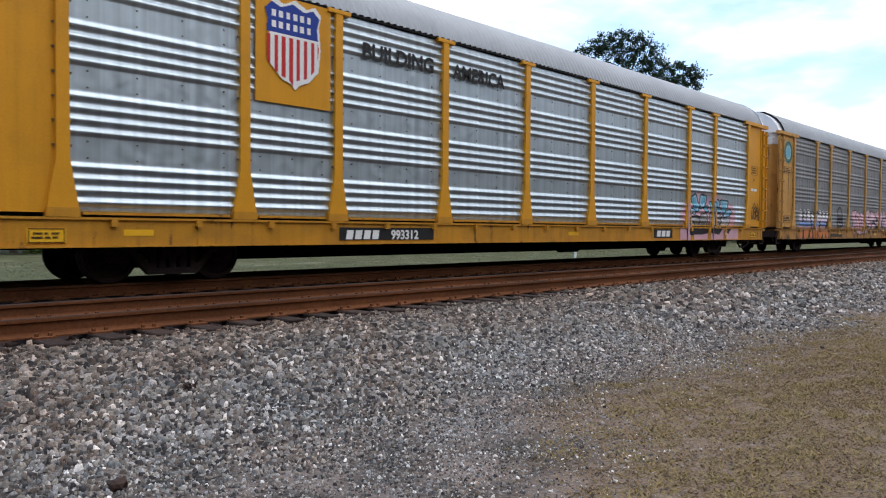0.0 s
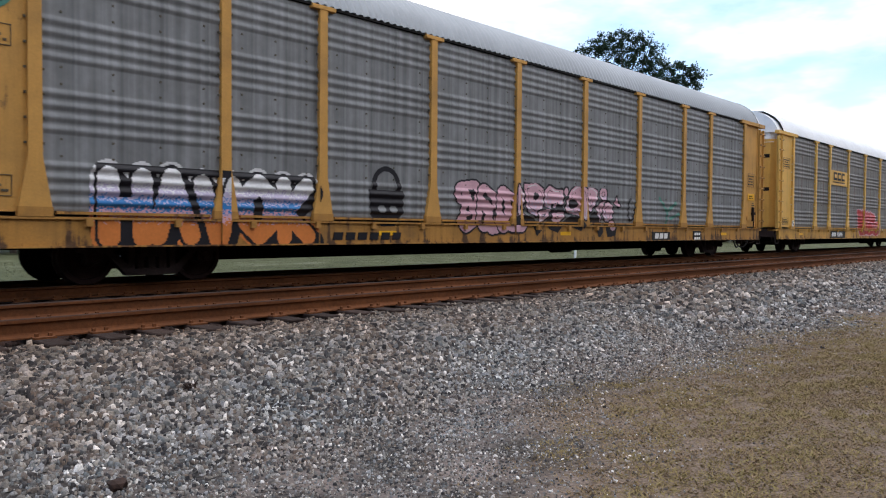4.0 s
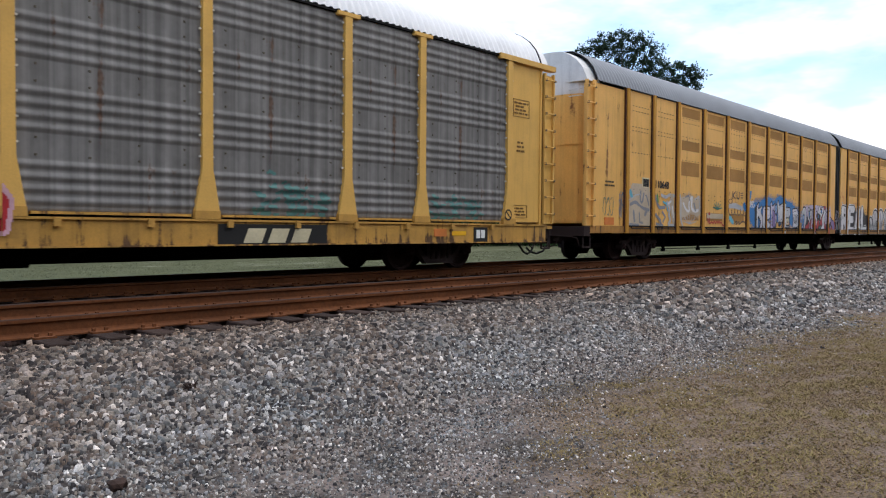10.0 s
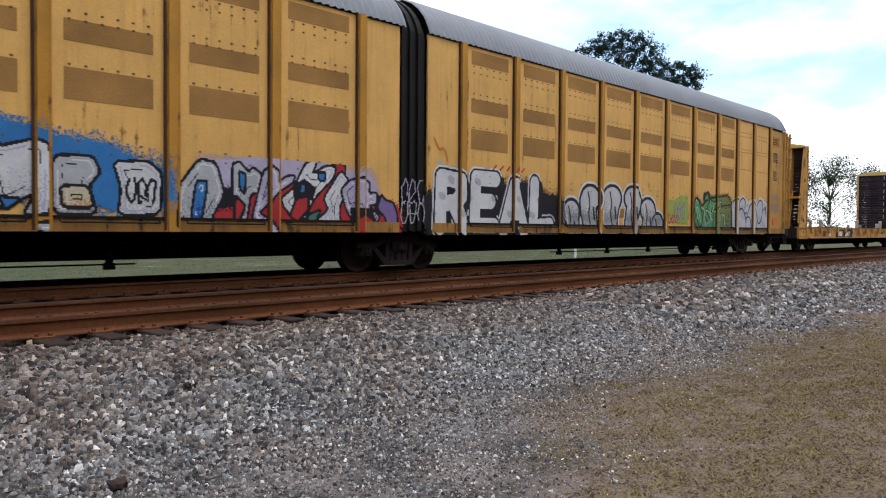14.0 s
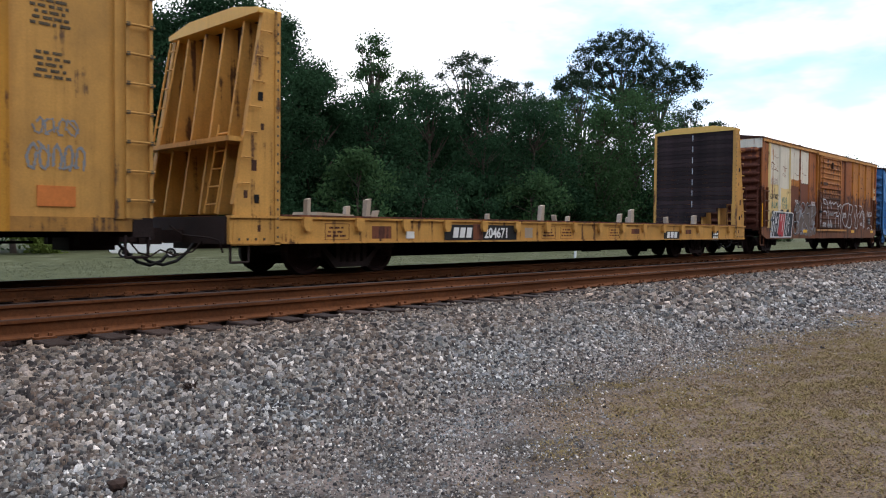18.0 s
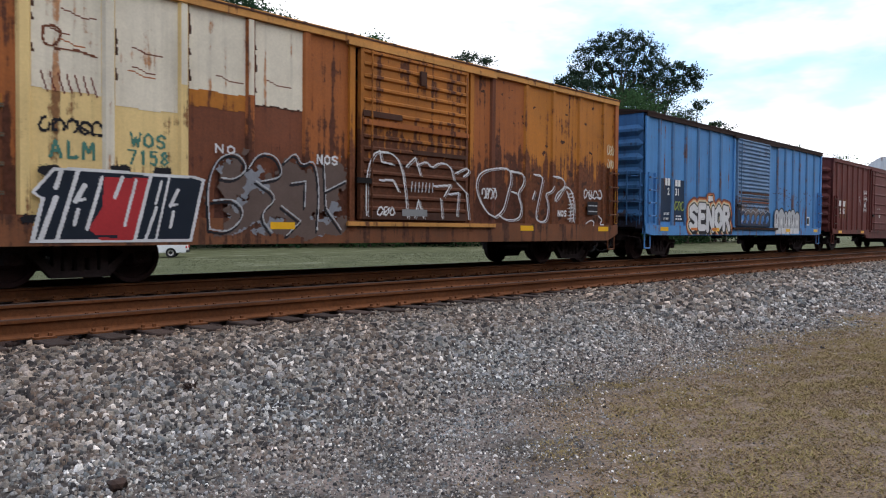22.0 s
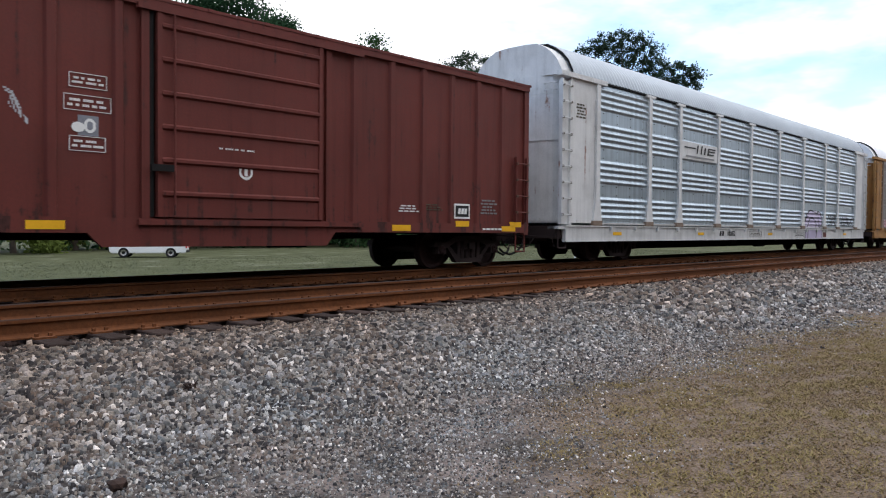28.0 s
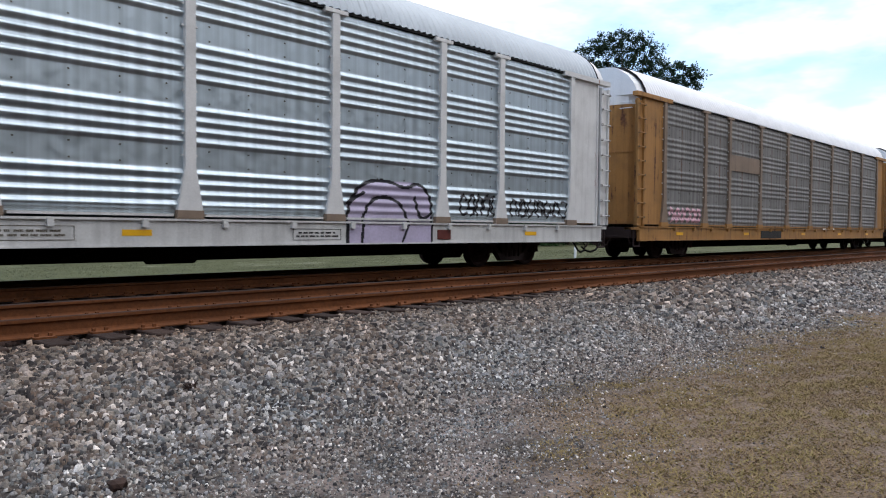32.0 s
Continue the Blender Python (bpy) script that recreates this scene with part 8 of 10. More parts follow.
cv.put(h_car, lambda z: -HALF - 0.014, "graffiti", "large white sprayed word with black and rust-red outline")
for x0, x1 in ((2.95, 3.4), (4.5, 4.9)):
    plate(h_car, x0, x1, 0.90, 0.98, "s_orange", "reflector", -HALF - 0.016)
cv = Canvas(6.5, 9.6, 1.06, 1.95, 0.016)
cv.wash("s_haze", 0.02, 0.2, seed=7)
cv.g[(cv.Z < 1.62 + 0.03 * np.sin(cv.X * 7)) & (cv.g < 0)] = cv.key("blue_dark")
for q in range(6):
    a = 6.75 + q * 0.47
    cv.shape("s_blue", [(a, 1.15), (a + 0.08, 1.45), (a + 0.3, 1.52), (a + 0.36, 1.3), (a + 0.2, 1.2), (a + 0.24, 1.12)], "s_black", 0.02)
    cv.stroke([(a - 0.05, 1.55), (a + 0.2, 1.66), (a + 0.42, 1.58)], 0.014, "s_silver")
cv.put(h_car, lambda z: -HALF - 0.076, "graffiti", "dark blue sprayed letters across the door")
for z0, z1, k in ((2.22, 2.30, "rust_brown"), (1.92, 1.98, "rust_mid"), (2.05, 2.10, "s_haze")):
    bm = bmesh.new()
    box(bm, 6.6, 9.45, -HALF - 0.073, -HALF - 0.03, z0, z1)
    part("rusted_rib", bm, M[k], h_car, "rusted door rib")
cv = Canvas(10.0, 14.1, 0.76, 2.05, 0.016)
tops = [(10.45, 0.24), (10.95, 0.28), (11.45, 0.22), (11.85, 0.18), (12.25, 0.26), (12.75, 0.30)]
for r_, key in ((0.06, "s_black"), (0.0, "s_silver")):
    for q, (a, w_) in enumerate(tops):
        t_ = 1.72 + 0.06 * math.sin(q * 2.1)
        cv.g[(np.hypot(cv.X - a, cv.Z - t_ + w_) < w_ + r_) | ((np.abs(cv.X - a) < w_ + r_ * 0.6 + 0.05 * (1.3 - cv.Z)) & (cv.Z < t_ - w_) & (cv.Z > 0.96 - r_))] = cv.key(key)
for q, (a, w_) in enumerate(tops):
    cv.stroke([(a + w_, 0.98), (a + w_ - 0.03, 1.45)], 0.022, "s_black")
    if q % 2 == 0:
        cv.stroke([(a - 0.05, 1.2), (a - 0.03, 1.55)], 0.03, "s_black")
    cv.g[(np.hypot((cv.X - a) / 0.8, cv.Z - 1.25) < 0.13) & (cv.g == cv.key("s_silver"))] = cv.key("s_white")
cv.poly([(10.35, 0.80), (13.0, 0.80), (13.0, 1.02), (10.35, 1.02)], "s_white")
for a in (10.95, 11.5, 11.9, 12.3):
    cv.stroke([(a, 0.80), (a, 1.0)], 0.02, "s_black")
cv.put(h_car, lambda z: -HALF - 0.014, "graffiti", "silver sprayed bubble letters")
plate(h_car, 13.9, 14.45, 1.15, 1.52, "mark_white", "consolidated_stencil", -HALF + 0.042)
plate(h_car, 13.98, 14.37, 1.21, 1.46, "mark_black", "stencil_field", -HALF + 0.037)
rs_ = random.Random(18)
cv = Canvas(10.0, 14.8, 1.1, 2.7, 0.014)
for q in range(60):
    a, b = rs_.uniform(10.1, 14.7), rs_.uniform(1.9, 2.6)
    cv.stroke([(a, b), (a + rs_.uniform(0.01, 0.12), b + rs_.uniform(-0.02, 0.02))], rs_.uniform(0.008, 0.02), "rust_brown")
tagged(cv.put(h_car, lambda z: -HALF + 0.046, "rust_flakes", "dark chips in the blue paint"), kind="stuff")
cv = Canvas(1.75, 2.7, 1.4, 1.9)
scribble(cv, 1.85, 2.55, 1.5, 1.8, "s_lime", 87, 0.02, 3)
cv.put(h_car, lambda z: -HALF + 0.03, "graffiti")

i_car = boxcar(189.95, 15.6, "oxide red boxcar with a wide sliding door and small stencils", "maroon", "maroon", "maroon",
               [0.65, 1.5, 2.34, 3.20, 4.06, 4.94, 5.86, 10.28, 11.22, 12.1, 12.95, 13.8, 14.65], (6.36, 9.52), 6, eave=4.20, floor=1.0, skirt=0.58,
               door_paint="maroon", trucks=(1.6, 1.62), end_ribs=7, fish=[(0, 1.0), (0, 0.80), (5.4, 0.78), (5.6, 0.58), (9.6, 0.56), (9.8, 0.80), (15.6, 0.80), (15.6, 1.0)])
bm = bmesh.new()
box(bm, 6.20, 6.37, -HALF - 0.005, -HALF + 0.055, 1.02, 4.08)
part("door_gap", bm, M["black"], i_car, "dark gap beside the door")
plate(i_car, 1.2, 2.25, 1.55, 2.45, "g_sill", "repainted_patch", -HALF + 0.044, "rust-red repainted patch")
bars(i_car, 1.0, 1.35, 2.10, 2.36, 2, "mark_white", -HALF + 0.03)
bars(i_car, 1.62, 2.0, 2.10, 2.36, 2, "mark_white", -HALF + 0.03)
lettering("2", 0.34, 1.16, -HALF + 0.03, 1.76, M["mark_white"], i_car, "fleet_number", 0.9)
lettering("65", 0.34, 1.62, -HALF + 0.03, 1.76, M["mark_white"], i_car, "fleet_number", 0.9)
plate(i_car, 5.30, 5.58, 2.14, 2.42, "s_slate", "emblem", -HALF + 0.044, "grey-blue square sticker")
cv = Canvas(5.20, 5.60, 2.12, 2.44, 0.010)
cv.ellipse(5.30, 2.25, 0.09, 0.07, "mark_white")
cv.ellipse(5.46, 2.28, 0.085, 0.10, "mark_white")
cv.ellipse(5.46, 2.28, 0.045, 0.06, "s_slate")
cv.put(i_car, lambda z: -HALF + 0.036, "emblem_mark", "white rounded mark on a sticker")
for x0, x1, z0, z1 in ((5.20, 5.66, 2.84, 2.96), (5.13, 5.72, 2.52, 2.66), (5.20, 5.64, 1.96, 2.09)):
    lines(i_car, x0, x1, z0, z1, 2, "mark_white", -HALF + 0.04, "stencil")
cv = Canvas(7.6, 8.3, 1.55, 2.0, 0.012)
cv.ellipse(7.92, 1.78, 0.13, 0.13, "mark_white")
cv.ellipse(7.92, 1.78, 0.09, 0.09, "maroon")
cv.stroke([(7.92, 1.73), (7.92, 1.83)], 0.03, "mark_white")
cv.put(i_car, lambda z: -HALF - 0.036, "round_stencil", "small white ring stencil")
lines(i_car, 7.4, 8.1, 2.10, 2.15, 1, "mark_white", -HALF - 0.03, "stencil", False)
lines(i_car, 7.3, 8.4, 1.36, 1.40, 1, "mark_white", -HALF - 0.03, "stencil", False)
plate(i_car, 13.05, 13.55, 1.10, 1.42, "mark_white", "consolidated_stencil", -HALF + 0.044)
plate(i_car, 13.09, 13.51, 1.14, 1.38, "mark_black", "stencil_field", -HALF + 0.04)
bars(i_car, 13.15, 13.45, 1.20, 1.32, 3, "mark_white", -HALF + 0.03)
lines(i_car, 12.1, 12.7, 1.25, 1.4, 3, "dot", -HALF + 0.04, "stencil", False)
lines(i_car, 11.4, 12.0, 1.2, 1.36, 3, "mark_white", -HALF + 0.04, "stencil", False)
lines(i_car, 13.9, 14.5, 1.2, 1.55, 5, "s_grey", -HALF + 0.04, "stencil", False)
lines(i_car, 13.9, 14.6, 0.84, 0.92, 1, "mark_white", -HALF - 0.016, "stencil", False)
for x0 in (13.05, 14.9):
    plate(i_car, x0, x0 + 0.42, 0.93, 1.05, "mark_yellow", "reflector", -HALF - 0.012)
cv = Canvas(3.4, 5.0, 2.0, 3.2)
for q in range(9):
    cv.stroke([(4.36 + 0.035 * q, 2.68 - 0.05 * q), (4.48 + 0.02 * q, 2.62 - 0.04 * q), (4.42 + 0.03 * q, 2.45 - 0.03 * q)], 0.008, "s_silver", False)
cv.put(i_car, lambda z: -HALF + 0.044, "chalk_smudge")

# white and silver carrier
j_car = car_rack(206.83, "bright silver corrugated car carrier with white posts, ends and roof", "white", "galv", "roof", sill="sill_white", post="white", cap="white", group="covered car carriers")
plate(j_car, 6.64, 9.28, 3.16, 3.70, "white", "sign_panel", -HALF + 0.0, "white sign panel")
cv = Canvas(6.7, 9.25, 3.18, 3.70, 0.014)
cv.poly([(6.8, 3.50), (7.6, 3.50), (7.6, 3.54), (6.8, 3.54)], "mark_black")
for x, z0, z1 in ((7.65, 3.36, 3.64), (7.95, 3.36, 3.64), (8.2, 3.36, 3.60), (8.45, 3.36, 3.60)):
    cv.poly([(x, z0), (x + 0.09, z0), (x + 0.16, z1), (x + 0.07, z1)], "mark_black")
for k in range(3):
    cv.poly([(8.5, 3.38 + 0.09 * k), (8.95 + 0.06 * k, 3.38 + 0.09 * k), (9.0 + 0.06 * k, 3.42 + 0.09 * k), (8.5, 3.42 + 0.09 * k)], "mark_black")
cv.poly([(6.9, 3.22), (9.0, 3.22), (9.0, 3.28), (6.9, 3.28)], "s_grey")
cv.put(j_car, lambda z: -HALF - 0.022, "company_mark", "black slanting bars and speed lines")
bars(j_car, 9.55, 9.95, 0.72, 0.88, 2, "mark_black", -HALF - 0.004)
lettering("100052", 0.23, 10.2, -HALF - 0.004, 0.72, M["mark_black"], j_car, "fleet_number", 1.0)
lines(j_car, 12.2, 13.3, 0.72, 0.84, 2, "dot", -HALF - 0.004)
lines(j_car, 0.75, 1.25, 3.75, 4.15, 5, "dot", framed=False)
lines(j_car, 17.0, 18.0, 0.70, 0.82, 2, "mark_black", -HALF - 0.004)
cv = Canvas(18.0, 20.7, 0.58, 1.9)
arch = [(18.2, 0.62), (18.2, 1.3), (18.55, 1.75), (19.2, 1.82), (19.7, 1.65), (20.05, 1.82), (20.4, 1.55), (20.45, 1.15), (20.1, 1.05), (19.95, 1.5)]
cv.g[cv.inside([(18.2, 0.60), (18.2, 1.3), (18.6, 1.75), (19.3, 1.80), (20.0, 1.8), (20.45, 1.5), (20.45, 0.6)])] = cv.key("s_lilac")
cv.stroke(arch, 0.035, "s_black")
cv.stroke([(18.55, 0.62), (18.6, 1.2), (18.9, 1.5), (19.5, 1.45), (19.8, 1.0)], 0.035, "s_black")
cv.stroke([(18.2, 1.35), (18.6, 1.55)], 0.035, "s_black")
cv.stroke([(19.8, 1.0), (19.6, 0.62)], 0.03, "s_black")
cv.stroke([(20.45, 1.1), (20.42, 0.62)], 0.03, "s_black")
cv.put(j_car, on_sill, "graffiti", "lilac sprayed arch with black outline")
cv = Canvas(21.2, 25.6, 1.0, 1.9)
scribble(cv, 21.3, 22.6, 1.15, 1.65, "s_black", 91, 0.03, 5)
scribble(cv, 23.0, 25.4, 1.15, 1.6, "s_black", 93, 0.03, 7)
cv.put(j_car, on_sheet, "graffiti", "black sprayed tag")
plate(j_car, 20.6, 21.0, 0.66, 0.86, "maroon", "small_plate")

# last two
k_car = car_rack(235.6, "dull brownish corrugated car carrier with ochre ends and white roof", "ochre_old", "galv_brown", "roof_white", white_from=4.55, post="tan_old", sill="ochre_old")
plate(k_car, 6.62, 9.28, 3.0, 3.55, "tan_old", "sign_panel", -HALF + 0.005, "weathered yellow sign panel")
cv = Canvas(1.9, 4.6, 1.05, 1.8)
scribble(cv, 2.1, 4.3, 1.15, 1.6, "s_pink", 95, 0.05, 6)
cv.put(k_car, on_sheet, "graffiti", "faint pink sprayed tag")
plate(k_car, 9.5, 11.6, 0.62, 0.9, "mark_black", "number_board")
l_car = car_rack(264.3, "dull brownish corrugated car carrier with ochre ends, last in view", "ochre_old", "galv_brown", "roof", white_from=4.55, post="tan_old")


# ---- ground, tracks ----
def smooth(a, b, x):
    t = np.clip((np.asarray(x, float) - a) / (b - a), 0, 1)
    return t * t * (3 - 2 * t)


def grass_edge(x):
    """Where gravel gives way to grass on the camera's side: y of the edge at x."""
    x = np.asarray(x, float)
    return 4.25 - 1.7 * smooth(7.0, 2.6, x) - 1.6 * smooth(2.8, 0.5, x) + 0.16 * np.sin(x * 1.3) + 0.10 * np.sin(x * 3.1 + 1)


def level(x, y):
    """Height of the ground: lawn, ballast bank, two track beds, bank, far field."""
    x, y = np.asarray(x, float), np.asarray(y, float)
    z = -0.71 + 0.465 * smooth(4.0, 7.1, y)
    z = z - 0.06 * smooth(9.9, 10.3, y) + 0.06 * smooth(10.6, 11.0, y)
    z = z - 1.0 * smooth(14.3, 18.0, y)
    z = z + 0.02 * np.sin(x * 1.1) * np.sin(y * 1.7) * smooth(5.5, 3.5, y) + 0.10 * np.sin(x * 0.05) * smooth(20, 40, y)
    return z


def ground_material():
    m = bpy.data.materials.new("ground")
    m.use_nodes = True
    nt = m.node_tree
    bs = nt.nodes["Principled BSDF"]
    N, Lk = nt.nodes.new, nt.links.new
    at = N("ShaderNodeAttribute")
    at.attribute_name = "cover"
    sep = N("ShaderNodeSeparateColor")
    Lk(at.outputs["Color"], sep.inputs[0])
    tc = N("ShaderNodeTexCoord")
    def nz(scale, detail=6):
        n = N("ShaderNodeTexNoise")
        n.inputs["Scale"].default_value, n.inputs["Detail"].default_value = scale, detail
        Lk(tc.outputs["Object"], n.inputs["Vector"])
        return n.outputs[0]
    def rp(v, stops):
        r = N("ShaderNodeValToRGB")
        while len(r.color_ramp.elements) < len(stops):
            r.color_ramp.elements.new(0.5)
        for e, (p, c) in zip(r.color_ramp.elements, stops):
            e.position, e.color = p, (*c, 1)
        Lk(v, r.inputs[0])
        return r.outputs[0]
    def mx(f, a, b, blend="MIX"):
        x = N("ShaderNodeMix")
        x.data_type, x.blend_type = "RGBA", blend
        Lk(f, x.inputs[0]) if not isinstance(f, float) else setattr(x.inputs[0], "default_value", f)
        Lk(a, x.inputs[6])
        Lk(b, x.inputs[7])
        return x.outputs[2]
    vor = N("ShaderNodeTexVoronoi")
    vor.inputs["Scale"].default_value = 38
    Lk(tc.outputs["Object"], vor.inputs["Vector"])
    # dark ground under the stones carries the shade of the gaps between them
    grey = rp(vor.outputs["Color"], [(0.0, (0.02, 0.019, 0.018)), (0.5, (0.034, 0.032, 0.030)), (1.0, (0.09, 0.085, 0.08))])
    sand = rp(nz(3.0), [(0.3, (0.18, 0.140, 0.122)), (0.7, (0.28, 0.225, 0.200))])
    gravel = mx(rp(nz(1.1), [(0.42, (0, 0, 0)), (0.62, (0.85, 0.85, 0.85))]), grey, sand)
    dry = rp(nz(8.5, 9), [(0.28, (0.092, 0.062, 0.038)), (0.42, (0.160, 0.112, 0.078)), (0.52, (0.112, 0.078, 0.046)), (0.60, (0.190, 0.140, 0.106)), (0.67, (0.120, 0.085, 0.056)), (0.75, (0.24, 0.188, 0.158))])
    bare = rp(nz(14.0, 5), [(0.3, (0.135, 0.098, 0.074)), (0.7, (0.225, 0.172, 0.142))])
    dry = mx(rp(nz(2.6, 5), [(0.42, (0, 0, 0)), (0.62, (0.75, 0.75, 0.75))]), dry, bare)
    dryf = mx(1.0, dry, rp(nz(45.0, 3), [(0.3, (0.75, 0.75, 0.75)), (0.7, (1.2, 1.2, 1.2))]), "MULTIPLY")
    lawn = rp(nz(0.55), [(0.3, (0.055, 0.060, 0.028)), (0.52, (0.074, 0.080, 0.038)), (0.62, (0.092, 0.097, 0.052)), (0.74, (0.17, 0.168, 0.12))])
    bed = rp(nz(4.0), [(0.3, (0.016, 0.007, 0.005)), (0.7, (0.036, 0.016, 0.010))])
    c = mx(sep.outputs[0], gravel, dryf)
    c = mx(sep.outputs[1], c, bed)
    c = mx(sep.outputs[2], c, lawn)
    Lk(c, bs.inputs["Base Color"])
    bs.inputs["Roughness"].default_value = 0.95
    bs.inputs["Specular IOR Level"].default_value = 0.15
    b = N("ShaderNodeBump")
    b.inputs["Strength"].default_value, b.inputs["Distance"].default_value = 0.7, 0.03
    Lk(vor.outputs["Distance"], b.inputs["Height"])
    Lk(b.outputs[0], bs.inputs["Normal"])
    return m


xs = np.unique(np.concatenate([np.linspace(-1800, -60, 24), np.linspace(-60, -4, 30), np.arange(-4, 26, 0.2), np.linspace(26, 80, 70), np.linspace(80, 300, 50), np.linspace(300, 2200, 26)]))
ys = np.unique(np.concatenate([np.linspace(-600, -10, 14), np.linspace(-10, 0, 12), np.arange(0, 8, 0.15), np.arange(8, 20, 0.4), np.linspace(20, 120, 40), np.linspace(120, 2200, 26)]))
GX, GY = np.meshgrid(xs, ys, indexing="ij")
GZ = level(GX, GY)
ny = len(ys)
ii, jj = np.meshgrid(np.arange(len(xs) - 1), np.arange(ny - 1), indexing="ij")
q = (ii * ny + jj).ravel()
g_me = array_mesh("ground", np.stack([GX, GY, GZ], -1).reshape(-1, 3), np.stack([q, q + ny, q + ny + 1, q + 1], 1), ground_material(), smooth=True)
cov = np.zeros((GX.size, 4), np.float32)
fx, fy = GX.ravel(), GY.ravel()
edge = grass_edge(fx)
nz_ = 0.22 * np.sin(fx * 4.3 + 2 * np.sin(fy * 3.1)) * np.sin(fy * 5.2 + fx) + 0.25 * np.sin(fx * 1.7 + fy * 2.3)
cov[:, 0] = smooth(0.75, -0.75, fy - edge + nz_ * 1.4)
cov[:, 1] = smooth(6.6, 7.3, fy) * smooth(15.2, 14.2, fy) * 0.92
cov[:, 2] = smooth(15.3, 17.5, fy)
cov[:, 3] = 1
ca = g_me.color_attributes.new("cover", "FLOAT_COLOR", "POINT")
ca.data.foreach_set("color", cov.ravel())
ground = tagged(new("ground", g_me), "gravel ballast banks, dry lawn and a far green field", "ground", kind="structure")

RAIL = [(-0.075, -0.186), (0.075, -0.186), (0.075, -0.172), (0.02, -0.150), (0.010, -0.135), (0.010, -0.050), (0.036, -0.038), (0.037, -0.008), (0.026, 0.0), (-0.026, 0.0), (-0.037, -0.008), (-0.036, -0.038), (-0.010, -0.050), (-0.010, -0.135), (-0.02, -0.150), (-0.075, -0.172)]


def rail(y, name_label, head):
    bm = bmesh.new()
    prism(bm, [(y + a, z) for a, z in RAIL], "x", -120, 900)
    bm.faces.ensure_lookup_table()
    r = tagged(new("rail", mesh_of("rail", bm, [M["rust"], M[head]])), name_label, "rail", "rails", "structure")
    for p in r.data.polygons:
        if p.normal.z > 0.6 and p.center.z > -0.005:
            p.material_index = 1
    return r


for yc in (NEAR_Y, TRAIN_Y):
    for s_ in (-1, 1):
        rail(yc + s_ * 0.755, "rusty steel rail with a worn head", "rail_dark" if (yc, s_) == (NEAR_Y, -1) else "rail_top")


def ties():
    rs = random.Random(2)
    bm = bmesh.new()
    box(bm, -0.115, 0.115, -1.3, 1.3, -0.37, -0.186)
    bmesh.ops.bevel(bm, geom=bm.edges[:], offset=0.012, segments=1, affect="EDGES")
    me = mesh_of("sleeper", bm, M["tie"])
    pm = bmesh.new()
    for s_ in (-1, 1):
        box(pm, -0.10, 0.10, s_ * 0.755 - 0.17, s_ * 0.755 + 0.17, -0.192, -0.168)
        for dx in (-0.06, 0.06):
            for dy in (-0.10, 0.10):
                cbox(pm, dx, s_ * 0.755 + dy, -0.155, 0.03, 0.035, 0.035)
    pme = mesh_of("tie_plates", pm, M["rust"])
    for yc, n in ((NEAR_Y, 110), (TRAIN_Y, 60)):
        for k in range(n):
            t = tagged(new("sleeper", me), "dark weathered timber sleeper", "sleeper", "sleepers", "structure")
            t.location = (-1 + k * 0.52, yc + rs.uniform(-0.04, 0.04), rs.uniform(-0.006, 0.004))
            t.rotation_euler = (0, 0, rs.uniform(-0.02, 0.02))
            p = new("tie_plates", pme)
            p.parent = t
            p.location = (0, yc - t.location.y, 0)
    V, F = [], []
    for yc, n0 in ((NEAR_Y, 110), (TRAIN_Y, 60)):
        for k in list(range(-120, 0)) + list(range(n0, 520)):
            x, b = -1 + k * 0.52, len(V)
            for z in (-0.37, -0.186):
                V += [(x - 0.115, yc - 1.3, z), (x + 0.115, yc - 1.3, z), (x + 0.115, yc + 1.3, z), (x - 0.115, yc + 1.3, z)]
            F += [(b + 4, b + 5, b + 6, b + 7), (b, b + 1, b + 5, b + 4), (b + 1, b + 2, b + 6, b + 5), (b + 2, b + 3, b + 7, b + 6), (b + 3, b, b + 4, b + 7)]
    tagged(new("far_sleepers", array_mesh("far_sleepers", V, F, M["tie"])), "row of dark timber sleepers far along the track", "sleepers", kind="stuff")


ties()


# ---- ballast stones ----
def patchy(x, y):
    """Uneven cover of the lawn: clumps a hand wide within patches a pace wide, from -1 to 1."""
    a = np.sin(x * 2.9 + 2.3 * np.sin(y * 2.1 + 0.7)) * np.sin(y * 4.3 + 1.9 * np.sin(x * 2.3))
    b = np.sin(x * 9.1 + y * 2.0 + 2 * np.sin(y * 5.0)) * np.sin(y * 15.3 + 1.5 * np.sin(x * 7.0))
    c = np.sin(x * 23.0 + 2.2 * np.sin(y * 17.0)) * np.sin(y * 31.0 + 1.8 * np.sin(x * 19.0))
    return 0.45 * a + 0.40 * b + 0.30 * c


